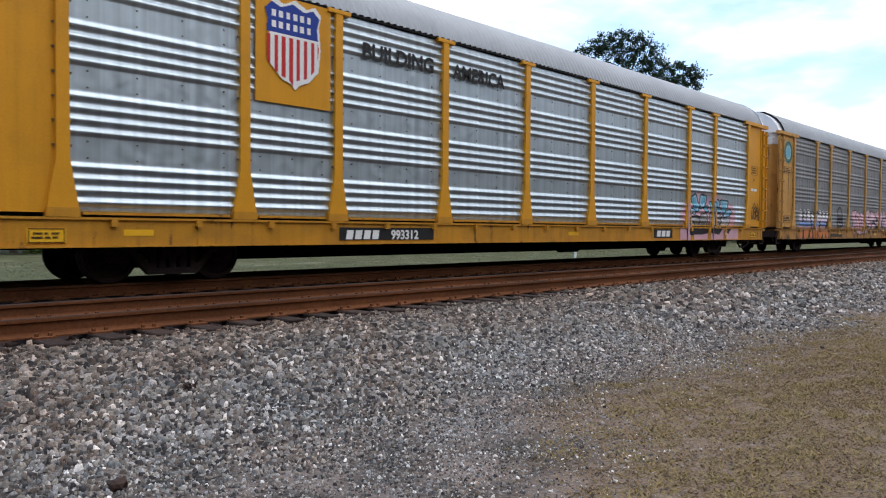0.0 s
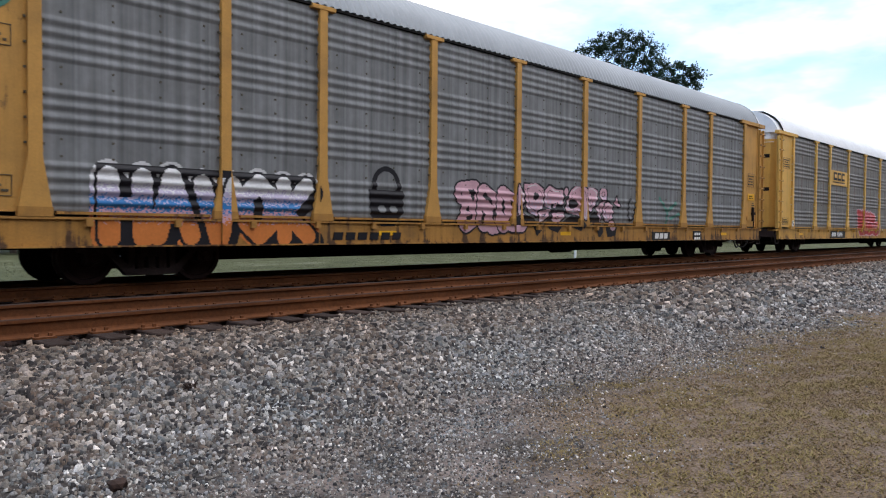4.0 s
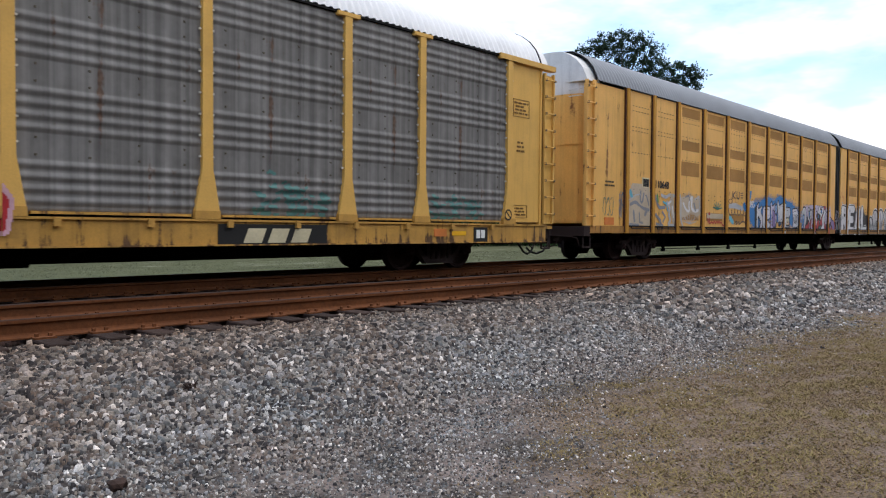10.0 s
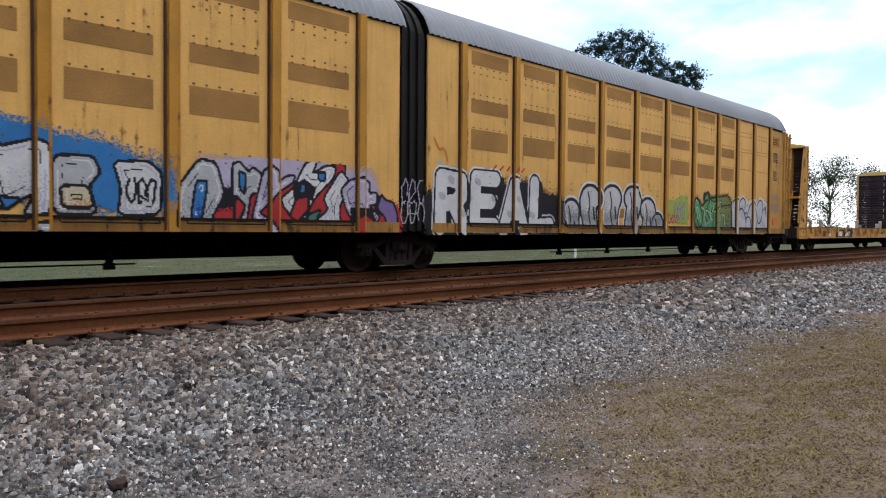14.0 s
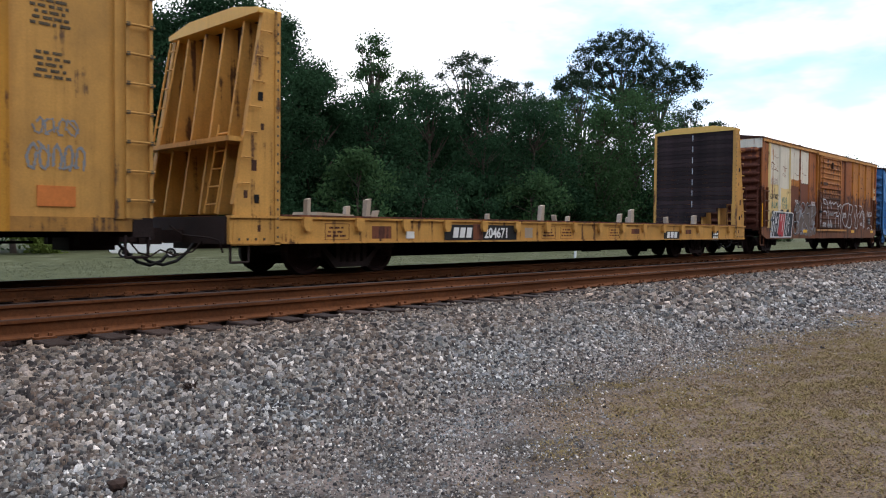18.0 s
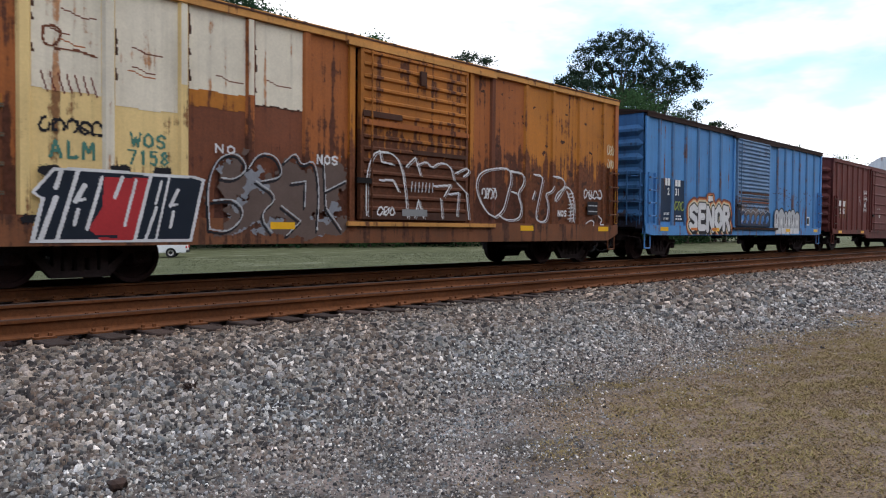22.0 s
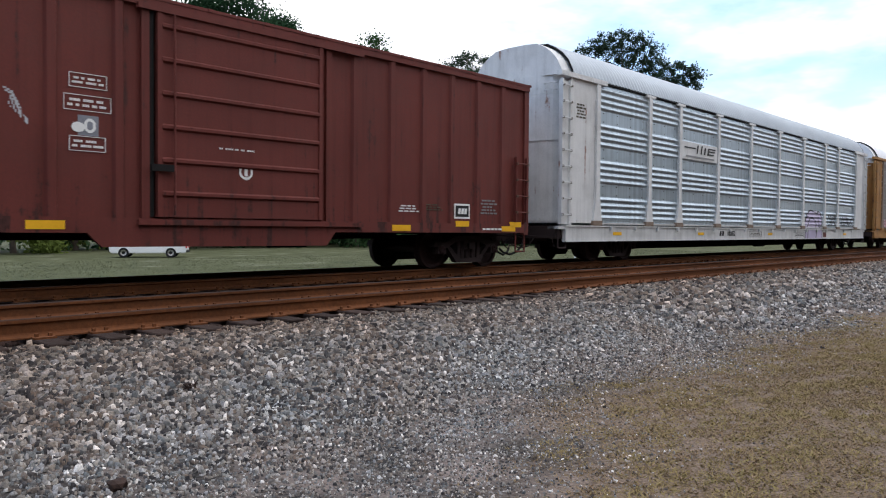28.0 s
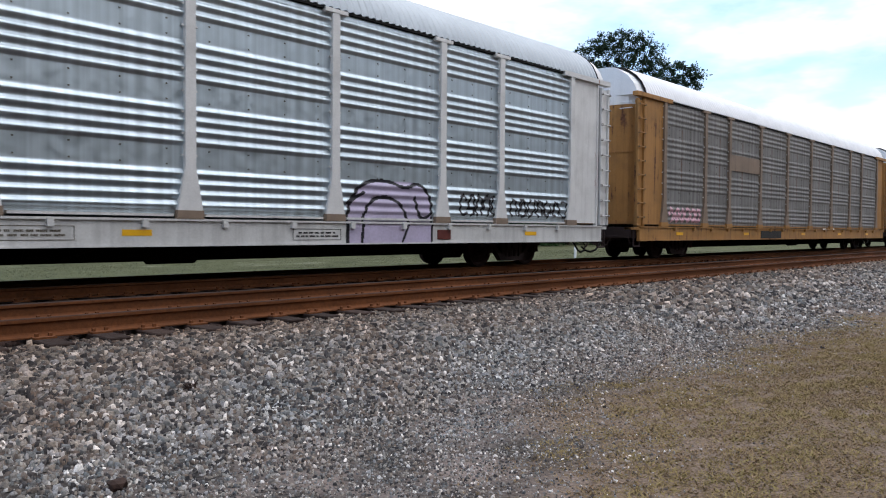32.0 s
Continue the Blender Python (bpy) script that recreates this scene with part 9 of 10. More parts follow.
def stones(name, label, n, region, smin, smax, mat_, seed, keep=None):
    rs = np.random.RandomState(seed)
    x, y = region(rs, n)
    if keep is not None:
        k = keep(rs, x, y)
        x, y = x[k], y[k]
    n = len(x)
    s = smin + (smax - smin) * rs.rand(n) ** 1.7
    s = s * (0.50 + 0.90 * smooth(3.4, 6.3, y))
    # broken four-sided lumps: an uneven foot and a smaller, tilted top
    ang = (np.arange(4) * math.pi / 2)[None] + rs.uniform(-0.45, 0.45, (n, 4)) + rs.rand(n, 1) * math.tau
    rad = s[:, None] * rs.uniform(0.65, 1.45, (n, 4))
    long_ = rs.uniform(0.75, 1.5, (n, 1))
    turn = rs.rand(n, 1) * math.tau
    def ring(k, dz):
        u, v = np.cos(ang) * rad * k * long_, np.sin(ang) * rad * k / long_
        return np.stack([u * np.cos(turn) - v * np.sin(turn), u * np.sin(turn) + v * np.cos(turn), dz], -1)
    low = ring(1.0, s[:, None] * rs.uniform(-0.9, -0.2, (n, 4)))
    tilt = rs.randn(n, 2, 1) * 0.30
    top = ring(rs.uniform(0.45, 0.85, (n, 4)), s[:, None] * rs.uniform(0.35, 0.75, (n, 4)))
    top[:, :, 2] += tilt[:, 0] * top[:, :, 0] + tilt[:, 1] * top[:, :, 1]
    P = np.concatenate([low, top], 1)
    P += np.stack([x, y, level(x, y) + s * rs.uniform(-0.15, 0.75, n)], -1)[:, None]
    quad = np.array([(4, 5, 6, 7), (0, 1, 5, 4), (1, 2, 6, 5), (2, 3, 7, 6), (3, 0, 4, 7)])
    F = (quad[None] + (np.arange(n) * 8)[:, None, None]).reshape(-1, 4)
    return tagged(new(name, array_mesh(name, P.reshape(-1, 3), F, mat_)), label, "gravel", kind="stuff")


def stone_material():
    m = bpy.data.materials.new("crushed granite")
    m.use_nodes = True
    nt = m.node_tree
    bs = nt.nodes["Principled BSDF"]
    N, Lk = nt.nodes.new, nt.links.new
    ge, tc = N("ShaderNodeNewGeometry"), N("ShaderNodeTexCoord")
    r = N("ShaderNodeValToRGB")
    stops = [(0.0, (0.022, 0.021, 0.023)), (0.16, (0.045, 0.043, 0.046)), (0.30, (0.150, 0.120, 0.098)), (0.40, (0.070, 0.080, 0.088)), (0.52, (0.225, 0.198, 0.170)), (0.62, (0.120, 0.138, 0.150)), (0.74, (0.30, 0.285, 0.255)), (0.84, (0.24, 0.25, 0.265)), (0.955, (0.46, 0.45, 0.43)), (1.0, (0.80, 0.79, 0.77))]
    while len(r.color_ramp.elements) < len(stops):
        r.color_ramp.elements.new(0.5)
    for e, (p, c) in zip(r.color_ramp.elements, stops):
        e.position, e.color = p, (*c, 1)
    Lk(ge.outputs["Random Per Island"], r.inputs[0])
    n = N("ShaderNodeTexNoise")
    n.inputs["Scale"].default_value, n.inputs["Detail"].default_value = 60, 5
    Lk(tc.outputs["Object"], n.inputs["Vector"])
    n2 = N("ShaderNodeTexNoise")
    n2.inputs["Scale"].default_value = 0.9
    Lk(tc.outputs["Object"], n2.inputs["Vector"])
    def ramp2(v, a, b):
        q = N("ShaderNodeValToRGB")
        q.color_ramp.elements[0].position, q.color_ramp.elements[1].position = 0.35, 0.65
        q.color_ramp.elements[0].color, q.color_ramp.elements[1].color = (*a, 1), (*b, 1)
        Lk(v, q.inputs[0])
        return q.outputs[0]
    def mul(a, b):
        x = N("ShaderNodeMix")
        x.data_type, x.blend_type = "RGBA", "MULTIPLY"
        x.inputs[0].default_value = 1.0
        Lk(a, x.inputs[6])
        Lk(b, x.inputs[7])
        return x.outputs[2]
    sx = N("ShaderNodeSeparateXYZ")
    Lk(tc.outputs["Object"], sx.inputs[0])
    near = N("ShaderNodeMapRange")
    for q, v in zip((1, 2, 3, 4), (5.2, 7.4, 0.0, 1.0)):
        near.inputs[q].default_value = v
    Lk(sx.outputs[1], near.inputs[0])
    stain = N("ShaderNodeMix")
    stain.data_type = "RGBA"
    stain.inputs[6].default_value, stain.inputs[7].default_value = (1, 1, 1, 1), (0.66, 0.54, 0.45, 1)
    Lk(near.outputs[0], stain.inputs[0])
    c = mul(mul(mul(r.outputs[0], stain.outputs[2]), ramp2(n.outputs[0], (0.58, 0.57, 0.56), (1.15, 1.11, 1.09))), ramp2(n2.outputs[0], (1.03, 0.93, 0.86), (0.97, 0.99, 1.0)))
    Lk(c, bs.inputs["Base Color"])
    bs.inputs["Roughness"].default_value = 0.85
    bs.inputs["Specular IOR Level"].default_value = 0.3
    return m


STONE = stone_material()


def thin_out(rs, x, y):
    """Fewer stones towards the lawn, and fewer with the distance."""
    d = y - grass_edge(x)
    p = smooth(-1.3, 0.9, d + 0.35 * np.sin(x * 2.3 + y) * np.sin(y * 3.1)) ** 2.2 * 0.985 + 0.012
    return rs.rand(len(x)) < p


def strip(x0, x1, y0, y1):
    return lambda rs, n: (x0 + (x1 - x0) * rs.rand(n), y0 + (y1 - y0) * rs.rand(n))


stones("ballast_stones", "loose crushed grey and brown ballast stones", 112000, strip(1.0, 11, 2.0, 7.5), 0.010, 0.028, STONE, 1, thin_out)
def pebble_keep(rs, x, y):
    d = y - grass_edge(x)
    return rs.rand(len(x)) < 0.95 * smooth(-1.5, -0.2, d + 0.5 * patchy(x, y)) * smooth(1.6, 0.4, d)


stones("fine_gravel", "fine grey gravel trodden into the lawn's edge", 60000, strip(2.0, 15, 1.2, 6.0), 0.006, 0.020, STONE, 6, pebble_keep)
stones("ballast_stones", "loose crushed ballast stones further along", 42000, strip(11, 34, 3.0, 7.5), 0.017, 0.050, STONE, 2, thin_out)
stones("ballast_stones", "loose ballast stones along the bank the other way", 6000, strip(-12, 1.0, 1.0, 7.5), 0.012, 0.036, STONE, 5, thin_out)
stones("ballast_stones", "ballast stones far along the bank", 12000, strip(34, 90, 3.4, 7.5), 0.022, 0.055, STONE, 3, thin_out)
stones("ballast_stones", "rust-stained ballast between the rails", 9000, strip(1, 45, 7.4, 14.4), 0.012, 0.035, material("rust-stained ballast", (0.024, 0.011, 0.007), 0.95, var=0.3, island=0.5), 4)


def clod(x, y, size, seed):
    """A dark clump of earth and dead leaves on the bank."""
    rs = random.Random(seed)
    c = thing("clod", "dark brown clump of earth and dead leaves on the gravel", "clump", "clumps on the bank")
    c.location = (x, y, float(level(x, y)))
    bm = bmesh.new()
    bmesh.ops.create_icosphere(bm, subdivisions=2, radius=size)
    for v in bm.verts:
        v.co *= rs.uniform(0.65, 1.2)
        v.co.z = v.co.z * 0.75 + size * 0.35
    part("earth", bm, M["tie"], c)
    for k in range(7):
        bm = bmesh.new()
        a, r = rs.random() * math.tau, size * rs.uniform(0.7, 1.3)
        tube(bm, (math.cos(a) * r * 0.4, math.sin(a) * r * 0.4, size * 0.5), (math.cos(a) * r, math.sin(a) * r, size * rs.uniform(0.3, 1.5)), 0.010, 5, 0.003)
        part("dead_stalk", bm, M["tie"], c)


clod(3.06, 5.68, 0.055, 3)
clod(1.93, 4.44, 0.060, 4)


# ---- dry grass ----
def blades(name, label, n, region, h0, h1, mat_, seed, keep):
    rs = np.random.RandomState(seed)
    x, y = region(rs, n)
    k = keep(rs, x, y)
    x, y = x[k], y[k]
    n = len(x)
    z = level(x, y)
    a = rs.rand(n) * math.tau
    h = h0 + (h1 - h0) * rs.rand(n)
    w = 0.004 + 0.007 * rs.rand(n)
    lean = (0.7 + 2.2 * rs.rand(n)) * h
    b = rs.rand(n) * math.tau
    base = np.stack([x, y, z - 0.005], -1)
    side = np.stack([np.cos(a), np.sin(a), 0 * a], -1) * w[:, None]
    tip = base + np.stack([np.cos(b) * lean, np.sin(b) * lean, h], -1)
    V = np.stack([base - side, base + side, tip], 1).reshape(-1, 3)
    F = np.arange(3 * n).reshape(-1, 3)
    return tagged(new(name, array_mesh(name, V, F, mat_)), label, "grass", kind="stuff")


def grass_keep(rs, x, y):
    d = grass_edge(x) - y + 0.45 * np.sin(x * 2.1 + y * 3.3) * np.sin(y * 2.7 - x)
    cover = 0.16 + 0.84 * smooth(-0.20, 0.32, patchy(x, y) - 0.42 + 0.56 * smooth(-0.3, 1.8, d))
    return (rs.rand(len(x)) < smooth(-0.5, 0.5, d)) & (rs.rand(len(x)) < cover)


def lawn_material(name, stops, scale):
    """Grass whose colour drifts in patches from straw to olive, blade by blade."""
    m = bpy.data.materials.new(name)
    m.use_nodes = True
    nt = m.node_tree
    bs = nt.nodes["Principled BSDF"]
    N, Lk = nt.nodes.new, nt.links.new
    tc, ge = N("ShaderNodeTexCoord"), N("ShaderNodeNewGeometry")
    n = N("ShaderNodeTexNoise")
    n.inputs["Scale"].default_value, n.inputs["Detail"].default_value = scale, 4
    Lk(tc.outputs["Object"], n.inputs["Vector"])
    ad = N("ShaderNodeMath")
    ad.operation = "MULTIPLY_ADD"
    ad.inputs[1].default_value, ad.inputs[2].default_value = 0.16, -0.08
    Lk(ge.outputs["Random Per Island"], ad.inputs[0])
    su = N("ShaderNodeMath")
    su.operation = "ADD"
    Lk(n.outputs[0], su.inputs[0])
    Lk(ad.outputs[0], su.inputs[1])
    r = N("ShaderNodeValToRGB")
    while len(r.color_ramp.elements) < len(stops):
        r.color_ramp.elements.new(0.5)
    for e, (p, c) in zip(r.color_ramp.elements, stops):
        e.position, e.color = p, (*c, 1)
    Lk(su.outputs[0], r.inputs[0])
    Lk(r.outputs[0], bs.inputs["Base Color"])
    bs.inputs["Roughness"].default_value, bs.inputs["Specular IOR Level"].default_value = 0.9, 0.15
    return m


DRY = lawn_material("dry lawn grass", [(0.30, (0.150, 0.098, 0.054)), (0.42, (0.250, 0.165, 0.100)), (0.49, (0.160, 0.118, 0.052)), (0.56, (0.285, 0.196, 0.118)), (0.63, (0.165, 0.108, 0.058)), (0.71, (0.235, 0.170, 0.082)), (0.82, (0.325, 0.240, 0.160))], 4.0)
GREENISH = lawn_material("green lawn grass", [(0.3, (0.175, 0.140, 0.054)), (0.5, (0.235, 0.190, 0.076)), (0.7, (0.280, 0.215, 0.095))], 2.4)
blades("dry_grass", "short dry straw-coloured lawn grass", 330000, strip(2.0, 14, 0.2, 4.8), 0.007, 0.023, DRY, 7, grass_keep)
blades("dry_grass", "short dry lawn grass further off", 110000, strip(14, 45, 0.5, 4.8), 0.010, 0.030, DRY, 8, grass_keep)
blades("green_grass", "green tufts in the dry lawn", 120000, strip(2.0, 18, 0.2, 4.8), 0.007, 0.026, GREENISH, 9,
       lambda rs, x, y: grass_keep(rs, x, y) & (np.sin(x * 1.9 + 1.3 * np.sin(y * 2.3)) * np.sin(y * 2.9 + x * 0.7) + 0.5 * smooth(3.2, 1.6, y) > 0.30))
blades("dry_grass", "short dry lawn grass round the standpoint", 90000, strip(-9, 2.0, -5, 3.4), 0.012, 0.04, DRY, 27, grass_keep)
blades("dry_grass", "short dry lawn grass along the lawn", 60000, strip(2.0, 30, -6, 0.2), 0.014, 0.045, DRY, 28, grass_keep)


def tufts(x0, x1, y0, y1, per):
    """Blades gathered in small clumps."""
    def region(rs, n):
        c = n // per
        cx, cy = x0 + (x1 - x0) * rs.rand(c), y0 + (y1 - y0) * rs.rand(c)
        i = rs.randint(0, c, n)
        return cx[i] + 0.085 * rs.randn(n), cy[i] + 0.055 * rs.randn(n)
    return region


TUFT = lawn_material("brown grass tufts", [(0.3, (0.185, 0.142, 0.056)), (0.45, (0.245, 0.185, 0.080)), (0.6, (0.200, 0.146, 0.062)), (0.75, (0.275, 0.205, 0.100))], 3.1)
blades("grass_tufts", "small olive-brown tufts in the lawn", 110000, tufts(2.0, 16, 0.2, 4.6, 90), 0.008, 0.026, TUFT, 19,
       lambda rs, x, y: rs.rand(len(x)) < smooth(-0.25, 0.7, grass_edge(x) - y + 0.3 * np.sin(x * 2.1 + y * 3.3)))
blades("field_grass", "green grass of the far field", 60000, strip(-5, 80, 16, 46), 0.05, 0.14, material("field grass", (0.076, 0.084, 0.040), 0.9, var=0.3, island=0.4, bump=0), 10, lambda rs, x, y: rs.rand(len(x)) < 1)


# ---- trees ----
LEAF = {}
for key, c in (("oak", (0.026, 0.060, 0.029)), ("light", (0.140, 0.182, 0.045)), ("mid", (0.048, 0.094, 0.038)), ("pine", (0.036, 0.058, 0.036))):
    LEAF[key] = material("leaves " + key, c, 0.9, var=0.35, big=0.35, grain=3, island=0.28, bump=0, spec=0.04)
for m in LEAF.values():
    nt = m.node_tree
    bs = nt.nodes["Principled BSDF"]
    tl, ms = nt.nodes.new("ShaderNodeBsdfTranslucent"), nt.nodes.new("ShaderNodeMixShader")
    nt.links.new(bs.inputs["Base Color"].links[0].from_socket, tl.inputs["Color"])
    ms.inputs[0].default_value = 0.4
    nt.links.new(bs.outputs[0], ms.inputs[1])
    nt.links.new(tl.outputs[0], ms.inputs[2])
    nt.links.new(ms.outputs[0], nt.nodes["Material Output"].inputs["Surface"])
BARK = material("grey-brown bark", (0.075, 0.058, 0.045), 0.95, var=0.35, grain=9, bump=0.6)


def limb(V, F, p0, p1, r0, r1, n=7):
    p0, p1 = np.array(p0, float), np.array(p1, float)
    d = p1 - p0
    d /= np.linalg.norm(d)
    u = np.cross(d, (0.3, 0.9, 0.2))
    u /= np.linalg.norm(u)
    w = np.cross(d, u)
    b = len(V)
    for p, r in ((p0, r0), (p1, r1)):
        for k in range(n):
            a = k * math.tau / n
            V.append(p + (u * math.cos(a) + w * math.sin(a)) * r)
    for k in range(n):
        F.append((b + k, b + (k + 1) % n, b + n + (k + 1) % n, b + n + k))


def tree(x, y, height, spread, kind, seed, crown_from=0.25, clumps=46, leaves=150, label="", leaf=0.30, airy=0.0, lobes=None):
    """A tapered trunk with limbs; each limb carries uneven clumps of small leaves."""
    rs = np.random.RandomState(seed)
    t = thing("tree", label or "broad leafy tree with dark green foliage", "tree", "tree line behind the tracks")
    t.location = (x, y, float(level(x, y)) - 0.1)
    V, F = [], []
    top = height * 0.80
    pts = [np.array((0, 0, 0.0))]
    for k in range(1, 6):
        pts.append(np.array((rs.uniform(-0.25, 0.25) * k * 0.4, rs.uniform(-0.25, 0.25) * k * 0.4, top * k / 5)))
    r = 0.022 * height
    for k in range(5):
        limb(V, F, pts[k], pts[k + 1], r * (1 - k / 6), r * (1 - (k + 1) / 6), 9)
    C, S = [], []
    for k in range(clumps):
        f = rs.rand() ** 0.8
        h = height * (crown_from + (1 - crown_from) * f)
        if kind == "pine":
            prof = (0.35 + 0.9 * math.sin(math.pi * min(1, max(0, (f * 0.9 + 0.08)))) ** 0.7) * (0.6 + 0.5 * rs.rand())
        else:
            prof = math.sin(math.pi * (0.16 + 0.80 * f)) ** 0.6
        a = rs.rand() * math.tau
        rad = spread * prof * math.sqrt(rs.rand()) * 0.95
        c = np.array((math.cos(a) * rad, math.sin(a) * rad, h * 0.96))
        C.append(c)
        S.append(spread * (0.17 + 0.15 * rs.rand()) * (0.75 if kind == "pine" else 1.0))
        if rs.rand() < 0.75:
            s_ = min(4, max(1, int(5 * (h - 0.16 * height) / top)))
            limb(V, F, pts[s_], c, r * 0.30, r * 0.06, 5)
    if lobes:
        V, F, C, S = V[:5 * 18], F[:45], [], []
        for u_, h_, r_ in [(u * 1.05 - 0.7, h + 0.4, r * 1.1) for u, h, r in lobes]:
            limb(V, F, pts[min(4, max(2, int(5 * (h_ - 4) / top)))], (u_ * 0.5, -u_ * 0.87, h_ - r_ * 0.4), r * 0.28, r * 0.05, 5)
            for q_ in range(15):
                a, b = rs.rand() * math.tau, math.sqrt(rs.rand())
                C.append(np.array((u_ * 0.5 + 0.5 * math.cos(a) * b * r_ * 1.25 + rs.uniform(-1, 1), -u_ * 0.87 - 0.87 * math.cos(a) * b * r_ * 1.25 + rs.uniform(-1, 1), h_ + math.sin(a) * b * r_)))
                S.append(r_ * (0.20 + 0.30 * rs.rand()))
        clumps = len(C)
    tr = new("trunk", array_mesh("trunk", V, F, BARK))
    tr.parent = t
    C, S = np.array(C), np.array(S)
    n = clumps * leaves
    ci = np.repeat(np.arange(clumps), leaves)
    ball = rs.randn(n, 3)
    ball *= (rs.rand(n) ** 0.42 * (0.55 + 0.75 * rs.rand(n)) / np.linalg.norm(ball, axis=1))[:, None]
    P = C[ci] + ball * (S[ci] * (1.75 if lobes else 1.45))[:, None] * np.array((1.1, 1.1, 0.80 if lobes else 0.85 if kind != "pine" else 0.62))
    if airy:
        keepm = np.sin(P[:, 0] * 1.7 + seed) * np.sin(P[:, 1] * 1.9) * np.sin(P[:, 2] * 2.1) > -0.35 + airy * 0.3
        P = P[keepm]
        n = len(P)
    u = rs.randn(n, 3)
    u /= np.linalg.norm(u, axis=1)[:, None]
    w = np.cross(u, rs.randn(n, 3))
    w /= np.linalg.norm(w, axis=1)[:, None]
    sz = leaf * (0.6 + 0.8 * rs.rand(n))[:, None]
    Vl = np.stack([P - u * sz, P - w * sz * 0.45, P + u * sz, P + w * sz * 0.45], 1).reshape(-1, 3)
    cr = new("crown", array_mesh("crown", Vl, np.arange(4 * n).reshape(-1, 4), LEAF[kind]))
    cr.parent = t
    return t


# x, y, height, spread, kind, seed, crown start, clumps, airy
TREES = [
    (25.2, 66, 16.6, 5.8, "light", 2, 0.04, 70, 0.0, "bushy light-green tree before darker ones"),
    (19.0, 61, 10.8, 4.2, "light", 12, 0.03, 44, 0.0, "low light-green tree beside the row"),
    (11.0, 66, 14.0, 5.5, "mid", 1, 0.05, 50, 0.0, "rounded mid-green tree ending the row"),
    (35.4, 80, 19.5, 5.0, "mid", 31, 0.06, 50, 0.0, "mid-green tree between taller ones"),
    (43.0, 72, 28.5, 7.6, "oak", 4, 0.05, 110, 0.0, "tall broad dark-green oak"),
    (37.5, 76, 24.5, 5.4, "oak", 3, 0.06, 80, 0.0, "tall narrow dark-green oak"),
    (51.0, 75, 27.0, 5.8, "oak", 5, 0.05, 90, 0.0, "tall dark-green oak with ragged crown"),
    (57.5, 76, 23.0, 5.2, "oak", 13, 0.05, 72, 0.0, "dark-green oak in the row"),
    (70.6, 80, 29.5, 4.0, "mid", 6, 0.3, 56, 0.3, "thin-crowned tree with sky showing through"),
    (65.5, 74, 19.5, 6.5, "oak", 33, 0.04, 76, 0.0, "dark-green oak in the row"),
    (74.5, 73, 21.5, 6.0, "oak", 7, 0.04, 76, 0.0, "dark-green oak in the row"),
    (78.0, 80, 26.0, 4.0, "mid", 34, 0.3, 44, 0.3, "slim tree with a broken crown"),
    (93.0, 82, 32.0, 5.5, "pine", 8, 0.4, 60, 0.15, "tall pine above the oaks"),
    (83.0, 70, 22.5, 7.0, "oak", 14, 0.04, 84, 0.0, "broad dark-green oak in the row"),
    (102.0, 80, 28.5, 6.0, "pine", 9, 0.4, 56, 0.2, "flat-topped pine above the oaks"),
    (92.0, 68, 21.5, 7.5, "oak", 15, 0.03, 84, 0.0, "broad dark-green oak in the row"),
    (104.5, 72, 24.0, 4.6, "mid", 35, 0.2, 44, 0.2, "slim tree beside the pine"),
    (111.0, 62, 25.0, 9.0, "mid", 10, 0.03, 110, 0.0, "broad green oak under the pine"),
    (101.5, 63, 22.5, 6.0, "mid", 16, 0.03, 76, 0.0, "broad green tree beside the oak"),
    (131.0, 76, 41.0, 9.5, "pine", 11, 0.55, 130, 0.25, "very tall pine with a rounded open crown"),
    (146.0, 76, 35.0, 7.0, "pine", 17, 0.5, 56, 0.2, "tall pine with an open crown"),
    (119.0, 78, 31.0, 5.0, "pine", 36, 0.5, 30, 0.3, "shorter pine beside the tall one"),
    (150.5, 70, 30.0, 4.2, "pine", 18, 0.2, 50, 0.1, "dark conifer beside the oaks"),
    (148.5, 65, 25.0, 4.4, "pine", 37, 0.1, 50, 0.1, "dark conifer beside the oaks"),
    (126.0, 60, 20.0, 7.0, "mid", 38, 0.03, 70, 0.0, "broad green tree along the line"),
    (142.0, 60, 20.5, 5.5, "oak", 19, 0.04, 56, 0.0, "dark tree far along the line"),
    (153.0, 58, 20.5, 5.5, "pine", 39, 0.04, 56, 0.0, "dark conifer far along the line"),
    (165.0, 56, 20.0, 5.5, "oak", 20, 0.04, 56, 0.0, "dark tree far along the line"),
    (191.0, 56, 20.0, 7.0, "mid", 21, 0.04, 56, 0.1, "green tree far along the line"),
    (225.0, 56, 20.0, 8.0, "oak", 22, 0.04, 56, 0.0, "dark tree far along the line"),
    (262.0, 58, 20.0, 10.0, "mid", 23, 0.04, 50, 0.0, "green tree far along the line"),
]
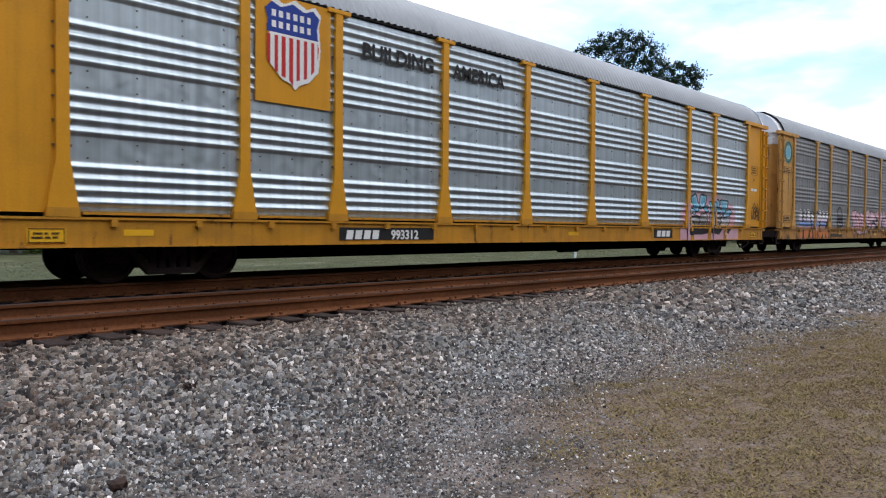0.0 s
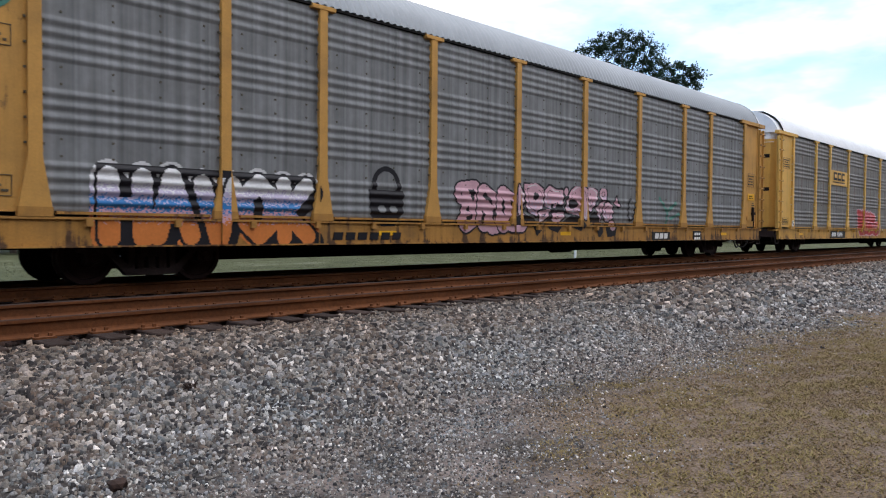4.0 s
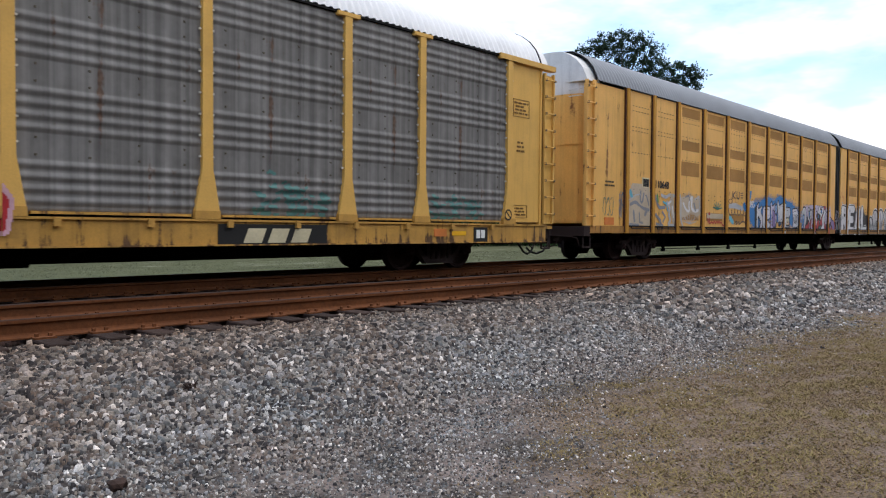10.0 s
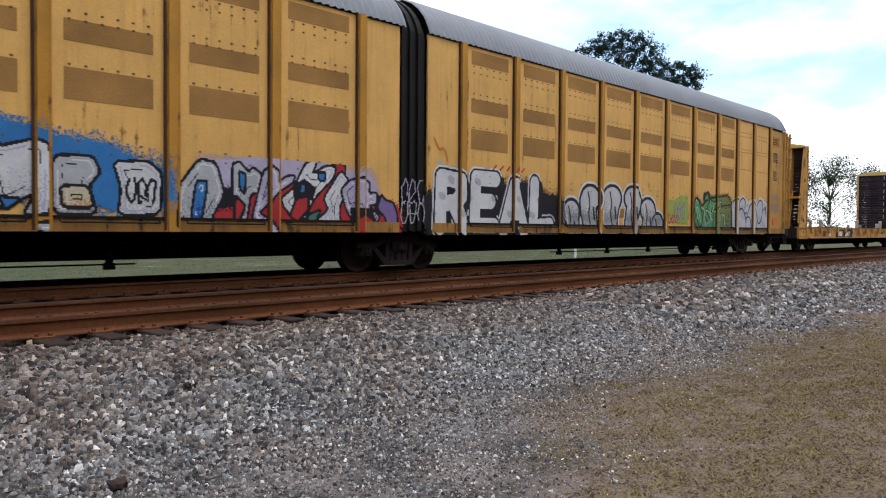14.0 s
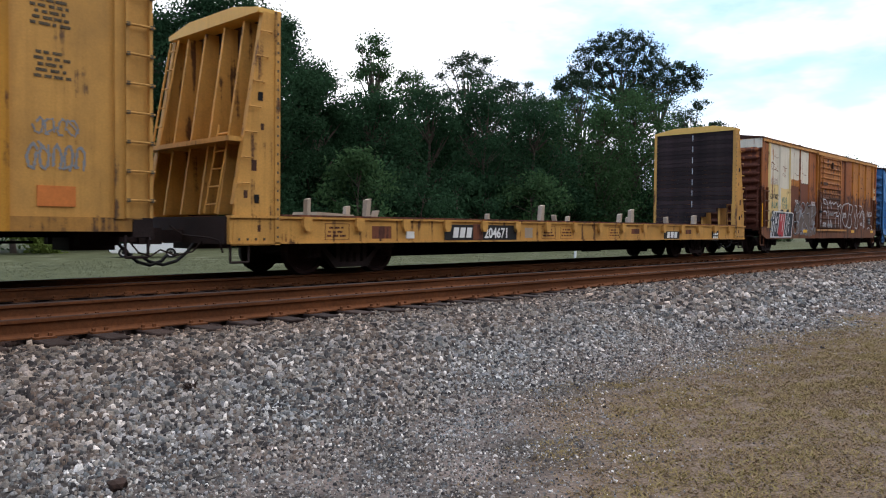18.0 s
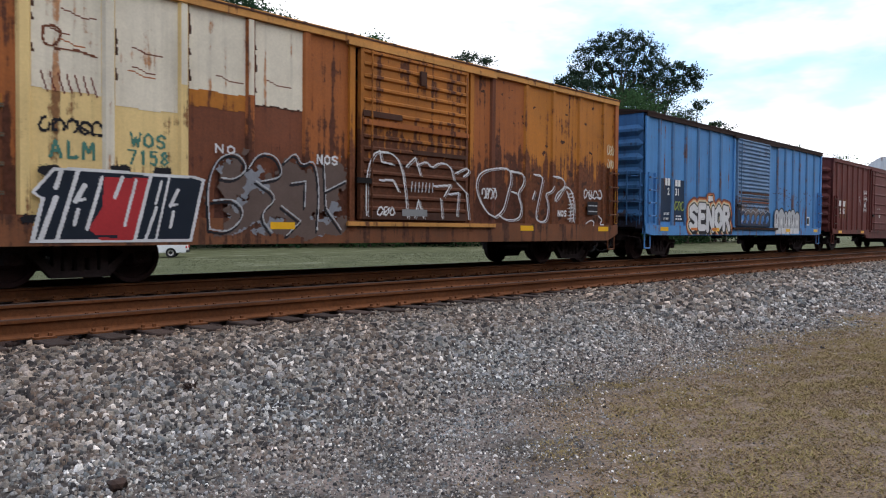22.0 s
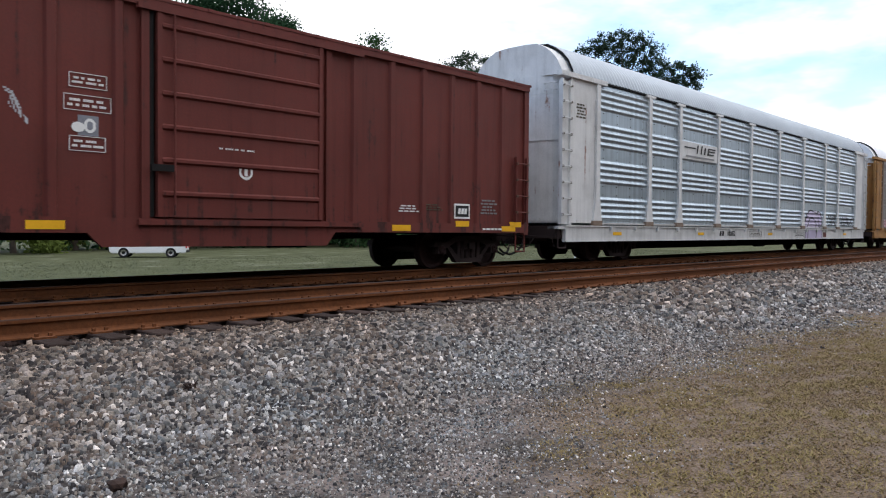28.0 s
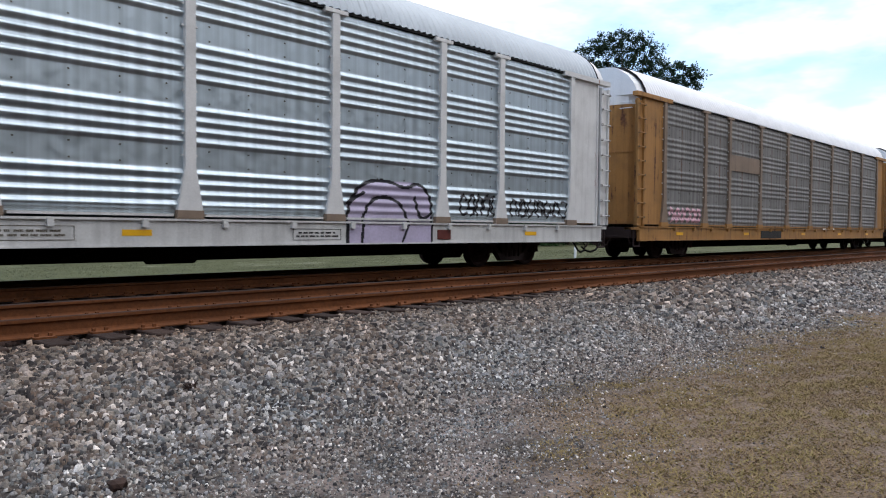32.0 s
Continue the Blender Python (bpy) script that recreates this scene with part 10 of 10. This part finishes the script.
# lobes of the tall pine's crown: across, height, radius
LOBES = [(-3.0, 38.4, 1.7), (0.6, 38.9, 1.7), (3.6, 37.9, 1.6), (-5.6, 36.2, 1.8), (-2.0, 36.1, 1.7), (1.6, 36.4, 1.8), (5.2, 35.8, 1.8), (-7.0, 33.6, 1.8), (-3.4, 33.6, 1.7), (0.2, 33.4, 1.5), (3.6, 33.3, 1.7), (6.9, 33.2, 1.7),
         (-6.0, 31.0, 1.7), (-2.2, 30.9, 1.4), (1.8, 30.8, 1.5), (5.6, 30.8, 1.7), (9.6, 32.6, 1.6), (11.6, 31.5, 1.6), (10.4, 29.6, 1.6), (13.0, 29.9, 1.2), (-9.4, 31.0, 1.4), (-10.5, 29.3, 1.3), (-4.0, 28.5, 1.6), (0.2, 28.3, 1.7), (4.2, 28.2, 1.7),
         (-12.4, 26.5, 1.7), (-8.8, 26.4, 1.9), (2.0, 26.0, 2.2), (6.4, 26.6, 1.8)]
for x, y, h, sp, kd, sd, cf, cl, ai, lb in TREES:
    tree(x, y, h, sp, kd, sd, cf, cl, 400 if x < 60 else 78 if h > 40 else 170 if x < 130 else 110, lb, 0.19 if x < 60 else 0.23, ai, LOBES if h > 40 else None)
# low hedge of undergrowth that closes the foot of the row
rs_ = random.Random(44)
for k in range(26):
    x = 10 + k * 6.2 + rs_.uniform(-1.5, 1.5)
    tree(x, 69 - 0.06 * x + rs_.uniform(-2, 2), rs_.uniform(6.5, 10.5), rs_.uniform(4.4, 5.6), rs_.choice(("oak", "oak", "mid")), 200 + k, 0.0, 26, 115, "dense dark undergrowth below the tree row", 0.28)


# ---- woods behind the tree row, and unseen woods added behind the camera ----
def woods(name, label, x0, x1, y0, y1, h, n, seed):
    rs = np.random.RandomState(seed)
    cx, cy = x0 + (x1 - x0) * rs.rand(n // 40), y0 + (y1 - y0) * rs.rand(n // 40)
    cz = h * rs.rand(n // 40) ** 0.8
    ci = rs.randint(0, n // 40, n)
    P = np.stack([cx[ci], cy[ci], cz[ci] - 0.8], -1) + rs.randn(n, 3) * np.array((1.6, 1.2, 1.1))
    P[:, 2] = np.maximum(P[:, 2], -0.9)
    u = rs.randn(n, 3)
    u /= np.linalg.norm(u, axis=1)[:, None]
    w = np.cross(u, rs.randn(n, 3))
    w /= np.linalg.norm(w, axis=1)[:, None]
    sz = (0.7 + 0.7 * rs.rand(n))[:, None]
    V = np.stack([P - u * sz, P - w * sz * 0.5, P + u * sz, P + w * sz * 0.5], 1).reshape(-1, 3)
    tagged(new(name, array_mesh(name, V, np.arange(4 * n).reshape(-1, 4), LEAF["oak"])), label, "woods", kind="stuff")


woods("far_woods", "dark woods behind the tree row", 42, 150, 84, 92, 17, 30000, 91)
# out of view: blocks low sky and gives the silver sheets dark reflections
woods("far_woods", "unseen woods added behind the camera to block low sky", -90, 190, -36, -24, 18.5, 48000, 92)


# ---- parked car and marker post ----
def parked_car(x, y, turn):
    car = thing("parked_car", "white station wagon parked on the far grass", "car")
    car.matrix_basis = pose(x, y, float(level(x, y)), 0, 0, turn)
    white = material("white car paint", (0.72, 0.72, 0.71), 0.25, var=0.04, spec=0.6, bump=0)
    glass = plain("dark car glass", (0.02, 0.024, 0.028), 0.08)
    bm = bmesh.new()
    prism(bm, [(-2.35, 0.35), (-2.40, 0.62), (-2.30, 0.82), (-1.1, 0.95), (2.10, 0.98), (2.32, 0.90), (2.38, 0.45), (2.30, 0.30), (-2.2, 0.28)], "y", -0.88, 0.88)
    bmesh.ops.bevel(bm, geom=bm.edges[:], offset=0.05, segments=2, affect="EDGES")
    part("body", bm, white, car, smooth=False)
    bm = bmesh.new()
    prism(bm, [(-1.15, 0.94), (-0.45, 1.42), (1.85, 1.45), (2.22, 0.97)], "y", -0.76, 0.76)
    bmesh.ops.bevel(bm, geom=bm.edges[:], offset=0.05, segments=2, affect="EDGES")
    part("cabin", bm, white, car)
    for xa, xb, xc, xd in ((-0.92, -0.40, 0.35, 0.35), (0.45, 0.45, 1.15, 1.15), (1.25, 1.25, 1.75, 1.98)):
        for s_ in (-1, 1):
            bm = bmesh.new()
            y0, y1 = sorted((s_ * 0.755, s_ * 0.775))
            prism(bm, [(xa, 1.0), (xd, 1.0), (xc, 1.36), (xb, 1.36)], "y", y0, y1)
            part("side_window", bm, glass, car)
    for s_ in (-1, 1):
        for xw in (-1.5, 1.4):
            bm = bmesh.new()
            lathe(bm, [(-0.1, 0.2), (-0.11, 0.30), (-0.08, 0.325), (0.08, 0.325), (0.11, 0.30), (0.1, 0.2)], 18, (xw, s_ * 0.80, 0.325))
            w = part("wheel", bm, M["rubber"], car)
            bm = bmesh.new()
            lathe(bm, [(-0.09 * 1, 0.04), (-0.115, 0.2), (0.115, 0.2), (0.09, 0.04)], 14, (xw, s_ * 0.80, 0.325))
            part("rim", bm, M["tread"], w)
    for xb, yb, k in ((-2.37, 0.62, "mark_white"), (-2.37, -0.62, "mark_white"), (2.36, 0.7, "mark_red"), (2.36, -0.7, "mark_red")):
        bm = bmesh.new()
        cbox(bm, xb, yb, 0.70, 0.08, 0.3, 0.14)
        part("headlight" if xb < 0 else "tail_light", bm, M[k], car)
    bm = bmesh.new()
    box(bm, -2.42, -2.30, -0.8, 0.8, 0.36, 0.50)
    box(bm, 2.30, 2.42, -0.8, 0.8, 0.36, 0.50)
    part("bumper", bm, M["mark_black"], car)
    return car


parked_car(23.4, 48.6, -34)
post = thing("marker_post", "short white marker post in the grass", "post")
post.location = (45.0, 29.6, float(level(45.0, 29.6)))
bm = bmesh.new()
tube(bm, (0, 0, 0), (0, 0, 0.86), 0.09, 12)
part("shaft", bm, M["white"], post)
bm = bmesh.new()
tube(bm, (0, 0, 0.86), (0, 0, 0.95), 0.10, 12, 0.04)
part("cap", bm, M["white"], post)


# ---- movement ----
def motions():
    def way_at(t):
        k = min(31, max(0, int(t)))
        f = t - k
        p0, p1, p2, p3 = WAY[max(0, k - 1)], WAY[k], WAY[k + 1], WAY[min(32, k + 2)]
        if k == 0:
            p0 = 2 * p1 - p2
        if k == 31:
            p3 = 2 * p2 - p1
        return p1 + 0.5 * f * (p2 - p0 + f * (2 * p0 - 5 * p1 + 4 * p2 - p3 + f * (3 * (p1 - p2) + p3 - p0)))
    for car, x0 in MOVING:
        walk(car, [(t, pose(x0 - WAY[t], TRAIN_Y, 0)) for t in range(33)])
    turns = [(k / 15, -math.degrees(way_at(k / 15) / 0.42)) for k in range(481)]
    for ws, x in WHEELS:
        walk(ws, [(t, pose(x, 0, 0.42, 0, a, 0)) for t, a in turns])


motions()
